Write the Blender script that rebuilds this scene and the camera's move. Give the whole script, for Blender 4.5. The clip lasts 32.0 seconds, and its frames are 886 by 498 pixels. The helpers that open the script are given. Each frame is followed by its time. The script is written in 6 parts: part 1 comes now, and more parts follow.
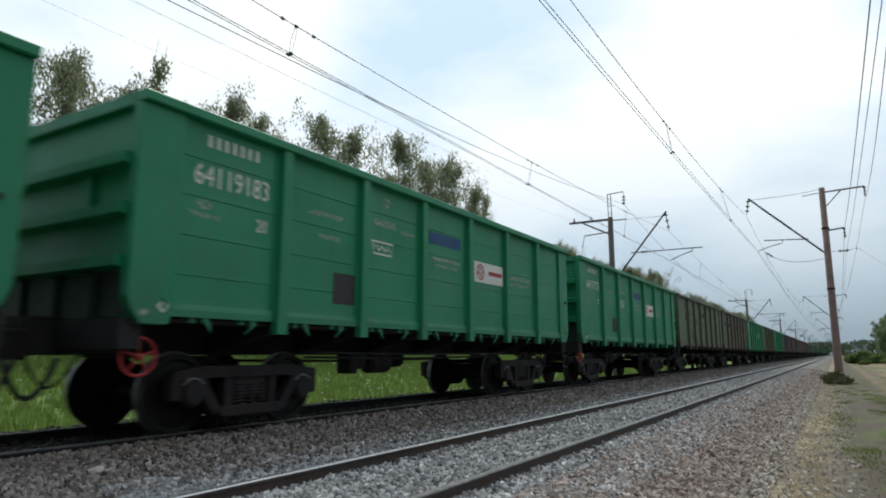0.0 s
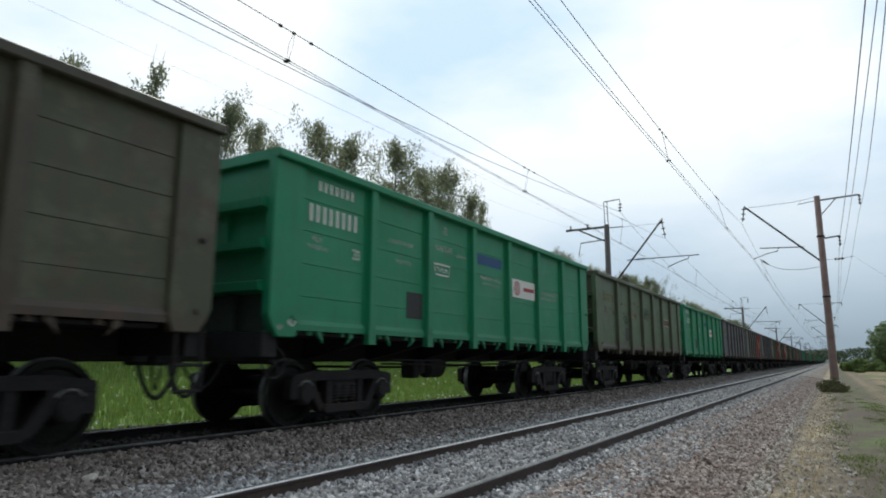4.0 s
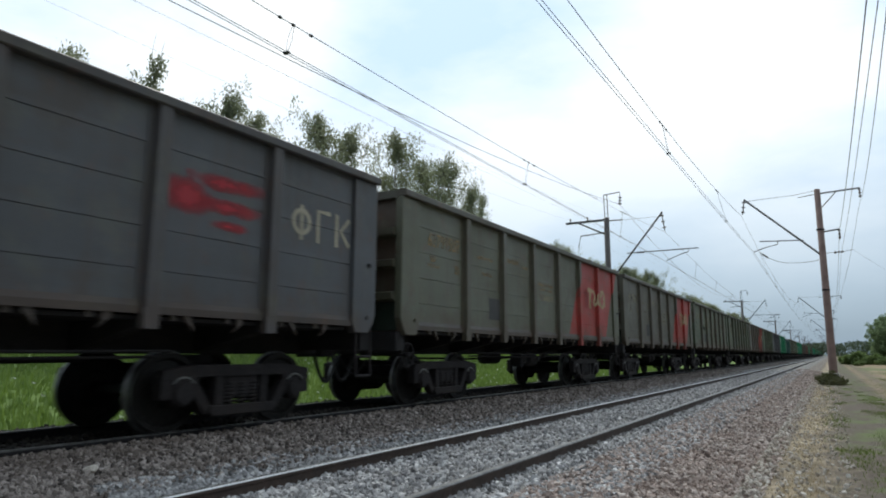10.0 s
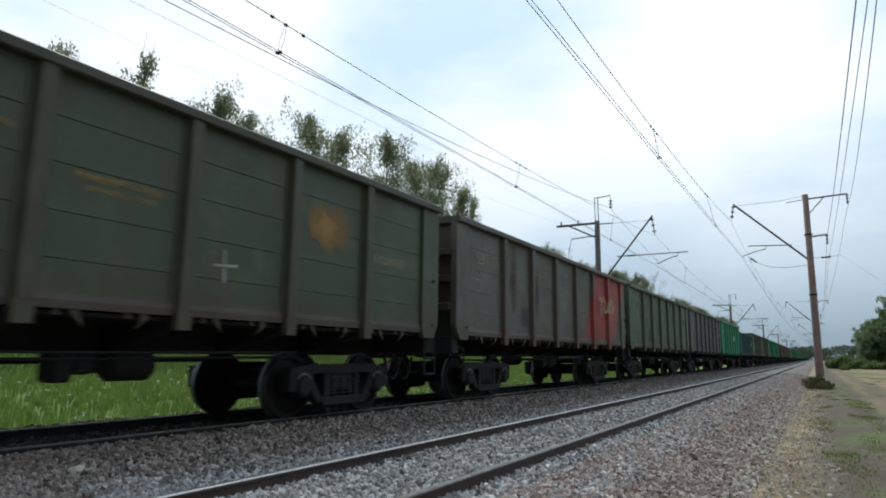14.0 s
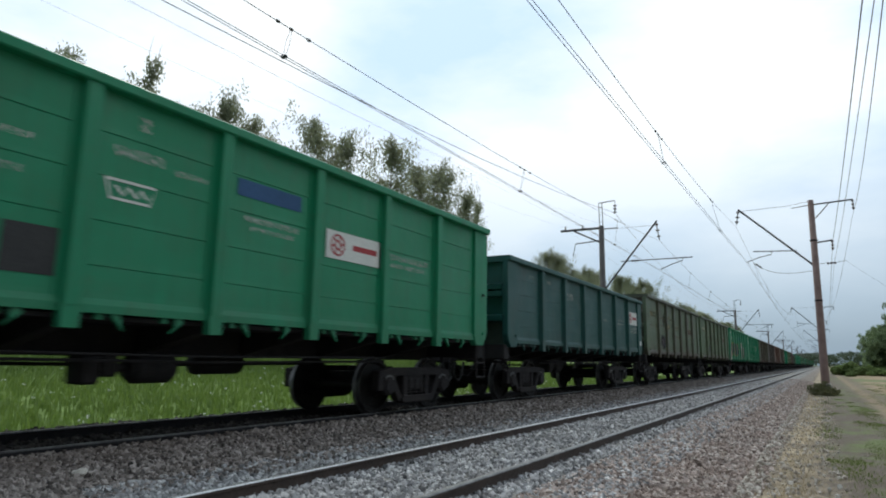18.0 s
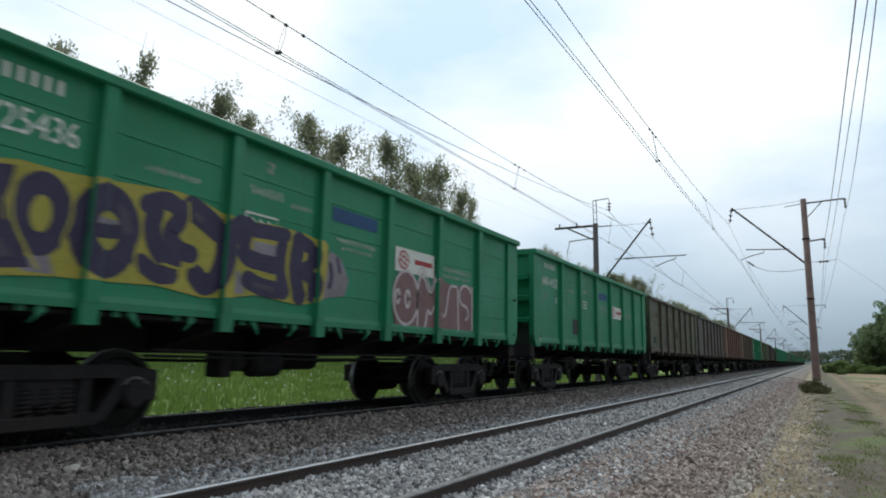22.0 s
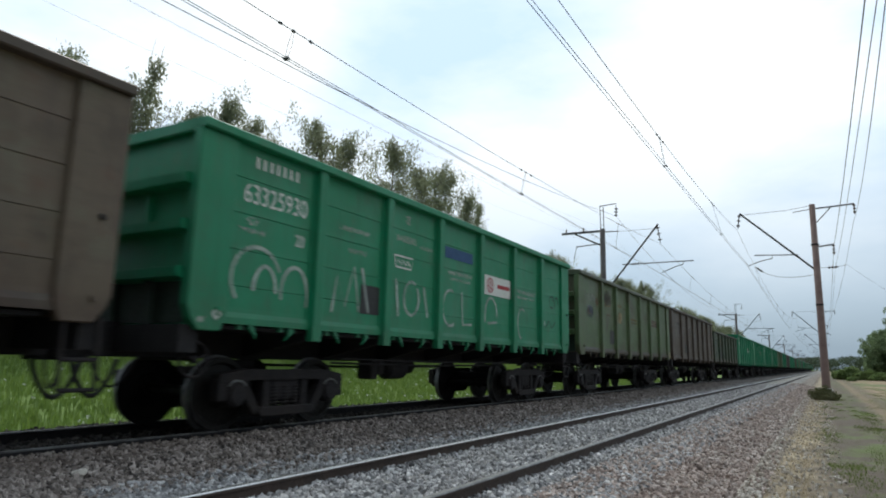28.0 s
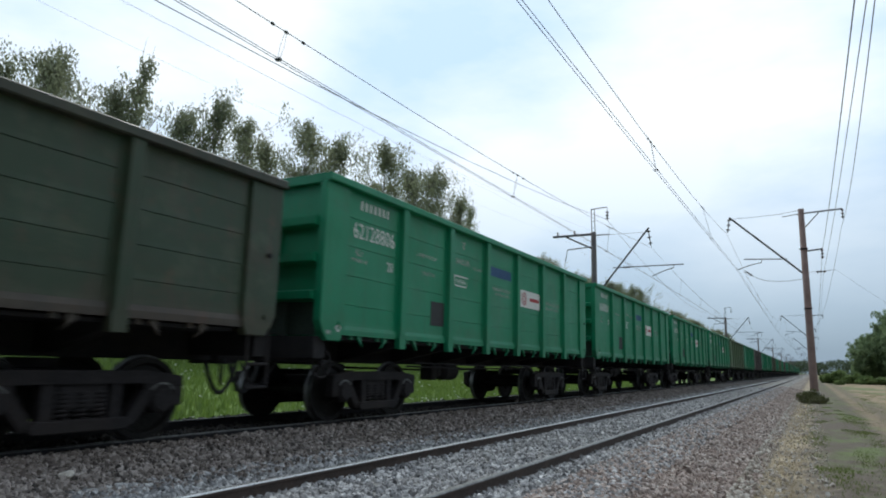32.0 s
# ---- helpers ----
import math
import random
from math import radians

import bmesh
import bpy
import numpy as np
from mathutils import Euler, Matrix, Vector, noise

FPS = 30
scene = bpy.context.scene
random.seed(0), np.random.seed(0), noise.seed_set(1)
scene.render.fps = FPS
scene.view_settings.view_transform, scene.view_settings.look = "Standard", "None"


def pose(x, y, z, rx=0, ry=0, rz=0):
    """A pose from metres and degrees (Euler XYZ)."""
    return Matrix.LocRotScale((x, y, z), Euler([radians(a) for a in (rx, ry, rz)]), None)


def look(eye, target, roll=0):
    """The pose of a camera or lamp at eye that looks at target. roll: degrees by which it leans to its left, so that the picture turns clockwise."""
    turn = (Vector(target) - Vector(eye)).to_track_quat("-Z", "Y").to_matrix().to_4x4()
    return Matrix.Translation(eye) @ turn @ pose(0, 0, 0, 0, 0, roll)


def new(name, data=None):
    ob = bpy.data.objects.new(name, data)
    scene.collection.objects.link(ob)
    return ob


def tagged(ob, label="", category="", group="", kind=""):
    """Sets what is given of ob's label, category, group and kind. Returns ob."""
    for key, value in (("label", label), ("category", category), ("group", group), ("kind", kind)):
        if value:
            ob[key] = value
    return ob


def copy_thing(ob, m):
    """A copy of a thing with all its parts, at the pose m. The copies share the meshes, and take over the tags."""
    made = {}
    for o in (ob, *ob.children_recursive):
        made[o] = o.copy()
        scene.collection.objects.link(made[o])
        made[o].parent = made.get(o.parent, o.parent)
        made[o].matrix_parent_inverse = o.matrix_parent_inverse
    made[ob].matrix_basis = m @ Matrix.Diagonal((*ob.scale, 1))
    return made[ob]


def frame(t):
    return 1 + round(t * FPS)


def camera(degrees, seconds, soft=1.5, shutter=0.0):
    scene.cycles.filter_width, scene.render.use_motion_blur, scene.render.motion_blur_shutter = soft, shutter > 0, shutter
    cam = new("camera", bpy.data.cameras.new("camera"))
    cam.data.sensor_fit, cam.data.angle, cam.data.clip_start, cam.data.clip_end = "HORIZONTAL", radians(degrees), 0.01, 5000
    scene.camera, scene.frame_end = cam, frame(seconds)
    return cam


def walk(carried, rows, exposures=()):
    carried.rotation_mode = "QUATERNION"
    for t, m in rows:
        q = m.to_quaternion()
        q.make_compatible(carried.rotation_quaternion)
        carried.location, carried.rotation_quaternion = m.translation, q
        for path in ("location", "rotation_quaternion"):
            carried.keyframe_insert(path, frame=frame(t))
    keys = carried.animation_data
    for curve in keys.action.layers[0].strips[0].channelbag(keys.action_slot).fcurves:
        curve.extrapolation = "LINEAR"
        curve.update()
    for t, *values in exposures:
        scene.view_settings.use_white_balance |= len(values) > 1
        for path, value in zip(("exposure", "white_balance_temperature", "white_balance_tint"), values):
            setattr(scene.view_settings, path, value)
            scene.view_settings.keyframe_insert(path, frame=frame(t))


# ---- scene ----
# The eye stands by the track at 1.11 m over the near rail; y runs along the line, x to the right of it.
EYE_Z = 1.114
TRAIN_X, TRAIN_Z = -7.74, 0.15      # axis and rail level of the train's track
NEAR_X = -3.71                       # axis of the empty track, rail level 0
PITCH = 13.92                        # one wagon over its couplers
FRONT = 3.91                         # the first whole wagon's end at 0 s

cam = camera(69.6, 32.0, soft=1.9, shutter=0.18)


def aim(yaw, tilt, lean):
    return pose(0, 0, EYE_Z, 90 + tilt, 0, yaw) @ pose(0, 0, 0, 0, 0, lean)


ROWS = [
    (0.0, 31.35, 9.28, 0.13),    (0.5, 31.18, 9.34, 0.11),    (1.0, 31.10, 9.56, 0.15),    (1.5, 31.06, 9.70, -0.03),
    (2.0, 31.04, 9.87, 0.31),    (2.5, 30.92, 10.23, 0.63),    (3.0, 30.98, 10.23, 0.25),    (3.5, 31.01, 10.05, 0.13),
    (5.5, 31.22, 9.60, 1.01),    (6.0, 31.14, 9.64, 0.95),    (6.5, 31.08, 9.70, 0.86),    (7.0, 31.03, 9.82, 1.01),
    (7.5, 30.96, 9.73, 0.77),    (8.0, 30.96, 9.58, 0.83),    (8.5, 31.00, 9.33, 0.63),    (9.0, 30.99, 9.20, 0.38),
    (9.5, 31.01, 9.18, 0.44),    (10.0, 31.02, 9.25, 0.32),    (10.5, 30.97, 9.29, 0.61),    (11.0, 30.72, 9.41, 0.96),
    (11.5, 30.36, 9.77, 1.30),    (12.0, 30.11, 10.00, 0.91),    (12.5, 30.08, 9.99, 1.18),    (13.0, 30.18, 9.80, 1.09),
    (13.5, 30.22, 9.62, 0.99),    (14.0, 30.19, 9.41, 0.69),    (14.5, 30.29, 9.23, 0.62),    (16.5, 30.85, 9.22, 1.27),
    (17.0, 30.75, 9.43, 1.19),    (17.5, 30.64, 9.62, 1.23),    (18.0, 30.56, 9.79, 0.98),    (18.5, 30.39, 9.91, 1.09),
    (19.0, 30.24, 9.55, 0.99),    (19.5, 30.02, 9.26, 0.34),    (20.0, 29.83, 9.16, 0.85),    (20.5, 29.88, 9.17, 1.14),
    (21.0, 29.97, 9.28, 1.23),    (21.5, 30.00, 9.43, 1.19),    (22.0, 30.03, 9.53, 1.13),    (22.5, 30.00, 9.64, 1.15),
    (23.0, 30.04, 9.78, 1.35),    (23.5, 29.86, 9.77, 1.21),    (24.0, 29.74, 9.68, 1.11),    (24.5, 29.65, 9.63, 0.90),
    (25.0, 29.56, 9.61, 1.01),    (25.5, 29.67, 9.54, 1.16),    (27.5, 30.59, 9.72, 1.41),    (28.0, 30.65, 9.99, 1.29),
    (28.5, 30.72, 10.16, 1.31),    (29.0, 30.99, 10.28, 0.79),    (29.5, 31.05, 10.24, 0.67),    (30.0, 30.81, 10.37, 1.21),
    (30.5, 30.45, 10.54, 1.35),    (31.0, 30.08, 10.70, 1.39),    (31.5, 29.97, 10.69, 1.59),    (32.0, 29.88, 10.21, 1.49),

]

walk(cam, [(t, aim(a, b, c)) for t, a, b, c in ROWS], exposures=[(0, 0.0, 6790, 6), (2, 0.0, 6790, 6), (5, 0.0, 6630, 6), (6, 0.02, 6630, 6), (7, -0.04, 6630, 6), (9, 0.03, 6580, 6), (12, 0.09, 6680, 6), (13, 0.02, 6580, 6), (15, 0.03, 6630, 6), (17, 0.1, 6680, 6), (19, 0.0, 6450, 6), (22, 0.03, 6630, 6), (23, -0.07, 6580, 6), (24, -0.09, 6630, 6), (26, 0.0, 6630, 6), (28, 0.08, 6630, 6), (29, -0.06, 6530, 6), (30, 0.02, 6430, 6), (32, 0.0, 6380, 6)])

# ---- light ----
world = bpy.data.worlds.new("sky")
scene.world = world
world.use_nodes = True
wn, wl = world.node_tree.nodes, world.node_tree.links
wn.clear()
SUN_UP, SUN_TURN = radians(54), radians(325)
sky = wn.new("ShaderNodeTexSky")
sky.sky_type, sky.sun_disc, sky.sun_elevation, sky.sun_rotation = "NISHITA", False, SUN_UP, SUN_TURN
sky.dust_density, sky.air_density = 2.0, 1.0
coord = wn.new("ShaderNodeTexCoord")
mapping = wn.new("ShaderNodeMapping")
mapping.inputs["Scale"].default_value = (1.0, 1.0, 2.6)
mapping.inputs["Location"].default_value = (1.35, 0.6, 0.2)
wl.new(coord.outputs["Generated"], mapping.inputs["Vector"])
cloud = wn.new("ShaderNodeTexNoise")
cloud.inputs["Scale"].default_value, cloud.inputs["Detail"].default_value, cloud.inputs["Roughness"].default_value = 1.7, 7, 0.56
wl.new(mapping.outputs["Vector"], cloud.inputs["Vector"])
cover = wn.new("ShaderNodeValToRGB")
cover.color_ramp.elements[0].position, cover.color_ramp.elements[1].position = 0.36, 0.66
# wide bright banks and thin blue gaps of the cover: direction, outer and inner reach in degrees, weight
density = cloud.outputs["Fac"]
for (gx_, gy_, gz_), outer, inner, weight in (((-0.56, 1.0, 0.62), 16, 0, -0.24), ((-0.36, 1.0, 0.37), 15, 2, 0.12), ((-0.07, 1.0, 0.32), 13, 1, 0.12), ((0.02, 1.0, 0.56), 13, 1, 0.12), ((-1.48, 1.0, 0.86), 26, 4, 0.1), ((-0.93, 1.0, 0.59), 10, 1, 0.06), ((-0.6, 1.0, 0.33), 12, 1, 0.2)):
    spot = wn.new("ShaderNodeVectorMath")
    spot.operation = "DOT_PRODUCT"
    spot.inputs[1].default_value = Vector((gx_, gy_, gz_)).normalized()
    wl.new(coord.outputs["Generated"], spot.inputs[0])
    soft_edge = wn.new("ShaderNodeMapRange")
    soft_edge.interpolation_type = "SMOOTHSTEP"
    for key, v in (("From Min", math.cos(radians(outer))), ("From Max", math.cos(radians(inner))), ("To Min", 0.0), ("To Max", weight)):
        soft_edge.inputs[key].default_value = v
    wl.new(spot.outputs["Value"], soft_edge.inputs["Value"])
    added = wn.new("ShaderNodeMath")
    added.operation = "ADD"
    wl.new(density, added.inputs[0])
    wl.new(soft_edge.outputs["Result"], added.inputs[1])
    density = added.outputs["Value"]
wl.new(density, cover.inputs["Fac"])
scaled = wn.new("ShaderNodeMix")
scaled.data_type, scaled.blend_type = "RGBA", "MULTIPLY"
scaled.inputs["Factor"].default_value = 1.0
wl.new(sky.outputs["Color"], scaled.inputs["A"])
scaled.inputs["B"].default_value = (0.12, 0.12, 0.12, 1)
veil = wn.new("ShaderNodeMix")
veil.data_type = "RGBA"
# the cover thins out towards the horizon
height = wn.new("ShaderNodeSeparateXYZ")
wl.new(coord.outputs["Generated"], height.inputs["Vector"])
lift = wn.new("ShaderNodeMapRange")
for key, v in (("From Min", 0.03), ("From Max", 0.35), ("To Min", 0.0), ("To Max", 1.0)):
    lift.inputs[key].default_value = v
wl.new(height.outputs["Z"], lift.inputs["Value"])
thick = wn.new("ShaderNodeMath")
thick.operation = "MULTIPLY"
wl.new(cover.outputs["Color"], thick.inputs[0])
wl.new(lift.outputs["Result"], thick.inputs[1])
wl.new(thick.outputs["Value"], veil.inputs["Factor"])
thin = wn.new("ShaderNodeMix")
thin.data_type = "RGBA"
thin.inputs["Factor"].default_value = 0.9
wl.new(scaled.outputs["Result"], thin.inputs["A"])
haze = wn.new("ShaderNodeMix")
haze.data_type = "RGBA"
haze.inputs["A"].default_value, haze.inputs["B"].default_value = (0.29, 0.39, 0.51, 1), (0.57, 0.76, 1.0, 1)
wl.new(lift.outputs["Result"], haze.inputs["Factor"])
wl.new(haze.outputs["Result"], thin.inputs["B"])
wl.new(thin.outputs["Result"], veil.inputs["A"])
veil.inputs["B"].default_value = (0.96, 1.0, 1.06, 1)
# the cloud cover glows towards the hidden sun and is duller away from it
aimed = wn.new("ShaderNodeVectorMath")
aimed.operation = "DOT_PRODUCT"
aimed.inputs[1].default_value = (math.sin(SUN_TURN) * math.cos(SUN_UP), math.cos(SUN_TURN) * math.cos(SUN_UP), math.sin(SUN_UP))
wl.new(coord.outputs["Generated"], aimed.inputs[0])
glow = wn.new("ShaderNodeMapRange")
glow.interpolation_type = "SMOOTHSTEP"
for key, v in (("From Min", -0.5), ("From Max", 0.75), ("To Min", 0.26), ("To Max", 1.1)):
    glow.inputs[key].default_value = v
wl.new(aimed.outputs["Value"], glow.inputs["Value"])
back = wn.new("ShaderNodeBackground")
wl.new(glow.outputs["Result"], back.inputs["Strength"])
wl.new(veil.outputs["Result"], back.inputs["Color"])
wout = wn.new("ShaderNodeOutputWorld")
wl.new(back.outputs["Background"], wout.inputs["Surface"])

sun = new("sun", bpy.data.lights.new("sun", "SUN"))
sun.data.energy, sun.data.angle, sun.data.color = 1.5, radians(14), (1.0, 0.97, 0.93)
sun.matrix_basis = look((0, 0, 0), (-math.sin(SUN_TURN) * math.cos(SUN_UP), -math.cos(SUN_TURN) * math.cos(SUN_UP), -math.sin(SUN_UP)))


# ---- materials ----
def node(nt, kind, **sockets):
    n = nt.nodes.new(kind)
    for k, v in sockets.items():
        n.inputs[k].default_value = v
    return n


def mixed(nt, fac, a, b, blend="MIX"):
    """A colour mix; each of fac, a, b is a socket or a value."""
    n = nt.nodes.new("ShaderNodeMix")
    n.data_type, n.blend_type, n.clamp_factor = "RGBA", blend, True
    for key, v in (("Factor", fac), ("A", a), ("B", b)):
        if isinstance(v, bpy.types.NodeSocket):
            nt.links.new(v, n.inputs[0 if key == "Factor" else 6 if key == "A" else 7])
        elif key == "Factor":
            n.inputs[0].default_value = v
        else:
            n.inputs[6 if key == "A" else 7].default_value = (*v, 1) if len(v) == 3 else v
    return n.outputs[2]


def ramp(nt, socket, lo, hi, a=0.0, b=1.0):
    n = nt.nodes.new("ShaderNodeMapRange")
    n.inputs["From Min"].default_value, n.inputs["From Max"].default_value = lo, hi
    n.inputs["To Min"].default_value, n.inputs["To Max"].default_value = a, b
    nt.links.new(socket, n.inputs["Value"])
    return n.outputs["Result"]


def calc(nt, op, a, b=0.0):
    n = nt.nodes.new("ShaderNodeMath")
    n.operation = op
    for i, v in enumerate((a, b)):
        if isinstance(v, bpy.types.NodeSocket):
            nt.links.new(v, n.inputs[i])
        else:
            n.inputs[i].default_value = v
    return n.outputs[0]


def grain(nt, where, scale, detail=4.0, rough=0.55, stretch=None):
    """Noise over the place's or the thing's own coordinates."""
    vec = where
    if stretch:
        m = nt.nodes.new("ShaderNodeMapping")
        m.inputs["Scale"].default_value = stretch
        nt.links.new(where, m.inputs["Vector"])
        vec = m.outputs["Vector"]
    n = node(nt, "ShaderNodeTexNoise", Scale=scale, Detail=detail, Roughness=rough)
    nt.links.new(vec, n.inputs["Vector"])
    return n.outputs["Fac"]


def material(name):
    m = bpy.data.materials.new(name)
    m.use_nodes = True
    nt = m.node_tree
    b = nt.nodes["Principled BSDF"]
    tc = nt.nodes.new("ShaderNodeTexCoord")
    return m, nt, b, tc.outputs["Object"]


def bumped(nt, b, height, strength, distance):
    n = node(nt, "ShaderNodeBump", Strength=strength, Distance=distance)
    nt.links.new(height, n.inputs["Height"])
    nt.links.new(n.outputs["Normal"], b.inputs["Normal"])


def surface(name, low, high, scale=6.0, rough=(0.6, 0.85), metal=0.0, fine=60.0, bump=0.25, depth=0.01, stain=None, amount=0.4):
    """Two tones in patches, a fine grain over them, and a stain where one is given."""
    m, nt, b, at = material(name)
    big, small = grain(nt, at, scale), grain(nt, at, fine, 3)
    col = mixed(nt, ramp(nt, big, 0.3, 0.7), low, high)
    col = mixed(nt, ramp(nt, small, 0.35, 0.65, 0.0, 0.35), col, tuple(c * 0.55 for c in low))
    if stain:
        spot = grain(nt, at, scale * 0.35, 5, 0.65)
        col = mixed(nt, ramp(nt, spot, 0.5, 0.68, 0.0, amount), col, stain)
    nt.links.new(col, b.inputs["Base Color"])
    nt.links.new(ramp(nt, small, 0.3, 0.7, *rough), b.inputs["Roughness"])
    b.inputs["Metallic"].default_value = metal
    if bump:
        bumped(nt, b, small, bump, depth)
    return m


def moved_by_chance(nt, at):
    """The thing's own coordinates, shifted by its chance number, so that no two wear alike."""
    info = nt.nodes.new("ShaderNodeObjectInfo")
    add = nt.nodes.new("ShaderNodeVectorMath")
    add.operation = "ADD"
    nt.links.new(at, add.inputs[0])
    far = calc(nt, "MULTIPLY", info.outputs["Random"], 40.0)
    nt.links.new(far, add.inputs[1])
    return info, add.outputs["Vector"]


def paint(name, red_end=False):
    """Wagon paint: its colour from the object, how worn it is from the object colour's alpha."""
    m, nt, b, at = material(name)
    info, loose = moved_by_chance(nt, at)
    worn = info.outputs["Alpha"]
    col = info.outputs["Color"]
    if red_end:
        sep = nt.nodes.new("ShaderNodeSeparateXYZ")
        nt.links.new(at, sep.inputs["Vector"])
        slant = calc(nt, "MULTIPLY", sep.outputs["Z"], 0.55)
        along = calc(nt, "SUBTRACT", sep.outputs["Y"], slant)
        inside = calc(nt, "MULTIPLY", ramp(nt, along, 7.36, 7.42), ramp(nt, along, 10.78, 10.84, 1.0, 0.0))
        col = mixed(nt, inside, col, (0.42, 0.035, 0.03))
    patch = grain(nt, at, 0.9, 4, 0.6)
    drift = grain(nt, loose, 0.7, 5, 0.65, (1.0, 1.0, 0.7))
    col = mixed(nt, ramp(nt, drift, 0.3, 0.7, 0.0, 0.3), col, mixed(nt, 1.0, col, (0.6, 0.6, 0.58), "MULTIPLY"))
    drip = grain(nt, loose, 5.0, 4, 0.6, (1.6, 1.6, 0.12))
    col = mixed(nt, ramp(nt, drip, 0.52, 0.72, 0.0, 0.3), col, mixed(nt, 1.0, col, (0.6, 0.55, 0.5), "MULTIPLY"))
    smear = grain(nt, loose, 2.4, 6, 0.7, (1.0, 0.28, 1.7))
    col = mixed(nt, calc(nt, "MULTIPLY", ramp(nt, smear, 0.5, 0.68), calc(nt, "MULTIPLY", worn, 0.9)), col, mixed(nt, 0.62, col, (0.068, 0.05, 0.036)))
    tan = grain(nt, loose, 1.35, 6, 0.7, (1.0, 0.6, 1.5))
    col = mixed(nt, calc(nt, "MULTIPLY", ramp(nt, tan, 0.58, 0.7), calc(nt, "MULTIPLY", worn, 0.55)), col, mixed(nt, 0.5, col, (0.24, 0.2, 0.12)))
    col = mixed(nt, calc(nt, "MULTIPLY", ramp(nt, patch, 0.35, 0.7), calc(nt, "MULTIPLY", worn, 0.8)), col, mixed(nt, 0.5, col, (0.06, 0.052, 0.036)))
    streak = grain(nt, loose, 2.2, 5, 0.6, (3.0, 3.0, 0.28))
    col = mixed(nt, calc(nt, "MULTIPLY", ramp(nt, streak, 0.5, 0.75), worn), col, (0.085, 0.06, 0.045))
    stain = grain(nt, loose, 1.05, 6, 0.65, (1.0, 1.0, 0.8))
    col = mixed(nt, calc(nt, "MULTIPLY", ramp(nt, stain, 0.55, 0.64), calc(nt, "MULTIPLY", worn, 1.0)), col, (0.066, 0.047, 0.033))
    faded = grain(nt, loose, 1.7, 5, 0.7)
    col = mixed(nt, calc(nt, "MULTIPLY", ramp(nt, faded, 0.52, 0.66), calc(nt, "MULTIPLY", worn, 0.8)), col, mixed(nt, 0.6, col, (0.16, 0.17, 0.11)))
    rust = grain(nt, at, 2.6, 7, 0.7)
    col = mixed(nt, calc(nt, "MULTIPLY", ramp(nt, rust, 0.56, 0.7), calc(nt, "MULTIPLY", worn, 0.85)), col, (0.13, 0.06, 0.035))
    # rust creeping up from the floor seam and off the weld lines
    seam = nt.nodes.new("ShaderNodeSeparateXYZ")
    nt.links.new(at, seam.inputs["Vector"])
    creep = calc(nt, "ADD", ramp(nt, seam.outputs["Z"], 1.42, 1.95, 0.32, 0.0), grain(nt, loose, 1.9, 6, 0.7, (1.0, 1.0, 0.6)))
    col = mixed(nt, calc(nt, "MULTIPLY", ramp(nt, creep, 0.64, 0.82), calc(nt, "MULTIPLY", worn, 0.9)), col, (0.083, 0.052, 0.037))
    fine = grain(nt, at, 45, 3)
    col = mixed(nt, ramp(nt, fine, 0.35, 0.7, 0.0, 0.16), col, (0.05, 0.045, 0.04))
    nt.links.new(col, b.inputs["Base Color"])
    nt.links.new(ramp(nt, patch, 0.3, 0.7, 0.42, 0.62), b.inputs["Roughness"])
    b.inputs["Specular IOR Level"].default_value = 0.45
    dent = grain(nt, loose, 1.1, 3, 0.5)
    bumped(nt, b, calc(nt, "ADD", calc(nt, "MULTIPLY", rust, 0.12), calc(nt, "MULTIPLY", dent, 3.2)), 0.35, 0.02)
    return m


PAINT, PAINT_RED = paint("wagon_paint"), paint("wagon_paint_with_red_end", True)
DARK_STEEL = surface("dark_grimy_steel", (0.019, 0.0178, 0.0192), (0.031, 0.0285, 0.0295), 5, (0.7, 0.9), 0.0, 40, 0.3, 0.01, (0.02, 0.015, 0.012), 0.5)
BOGIE_STEEL = surface("dusty_cast_steel", (0.0165, 0.0145, 0.0156), (0.027, 0.0238, 0.025), 4, (0.7, 0.92), 0.0, 35, 0.35, 0.01, (0.034, 0.026, 0.022), 0.5)
WHEEL_STEEL = surface("wheel_steel", (0.011, 0.01, 0.0095), (0.02, 0.018, 0.016), 4, (0.5, 0.75), 0.3, 30, 0.2, 0.005)
for m in (DARK_STEEL, BOGIE_STEEL, WHEEL_STEEL):
    m.node_tree.nodes["Principled BSDF"].inputs["Specular IOR Level"].default_value = 0.28
DARK_END_PAINT = surface("dark_end_paint", (0.012, 0.028, 0.019), (0.03, 0.05, 0.036), 2, (0.6, 0.85), 0, 40, 0.2, 0.006, (0.03, 0.022, 0.016), 0.6)
BRIGHT_STEEL = surface("bright_worn_steel", (0.5, 0.5, 0.5), (0.62, 0.62, 0.62), 9, (0.22, 0.4), 1.0, 70, 0.1, 0.002)
WORN_STEEL = surface("scuffed_steel", (0.1, 0.1, 0.1), (0.25, 0.25, 0.25), 9, (0.35, 0.6), 0.8, 70, 0.1, 0.002)
RAIL_STEEL = surface("rusty_rail_side", (0.05, 0.036, 0.03), (0.085, 0.058, 0.045), 5, (0.7, 0.9), 0.0, 50, 0.3, 0.004)
RED_PAINT = surface("red_paint", (0.35, 0.02, 0.025), (0.42, 0.035, 0.04), 5, (0.45, 0.65))
WHITE_PAINT = surface("white_stencil_paint", (0.66, 0.68, 0.64), (0.8, 0.8, 0.76), 3, (0.5, 0.7), 0, 30, 0.05, 0.001)
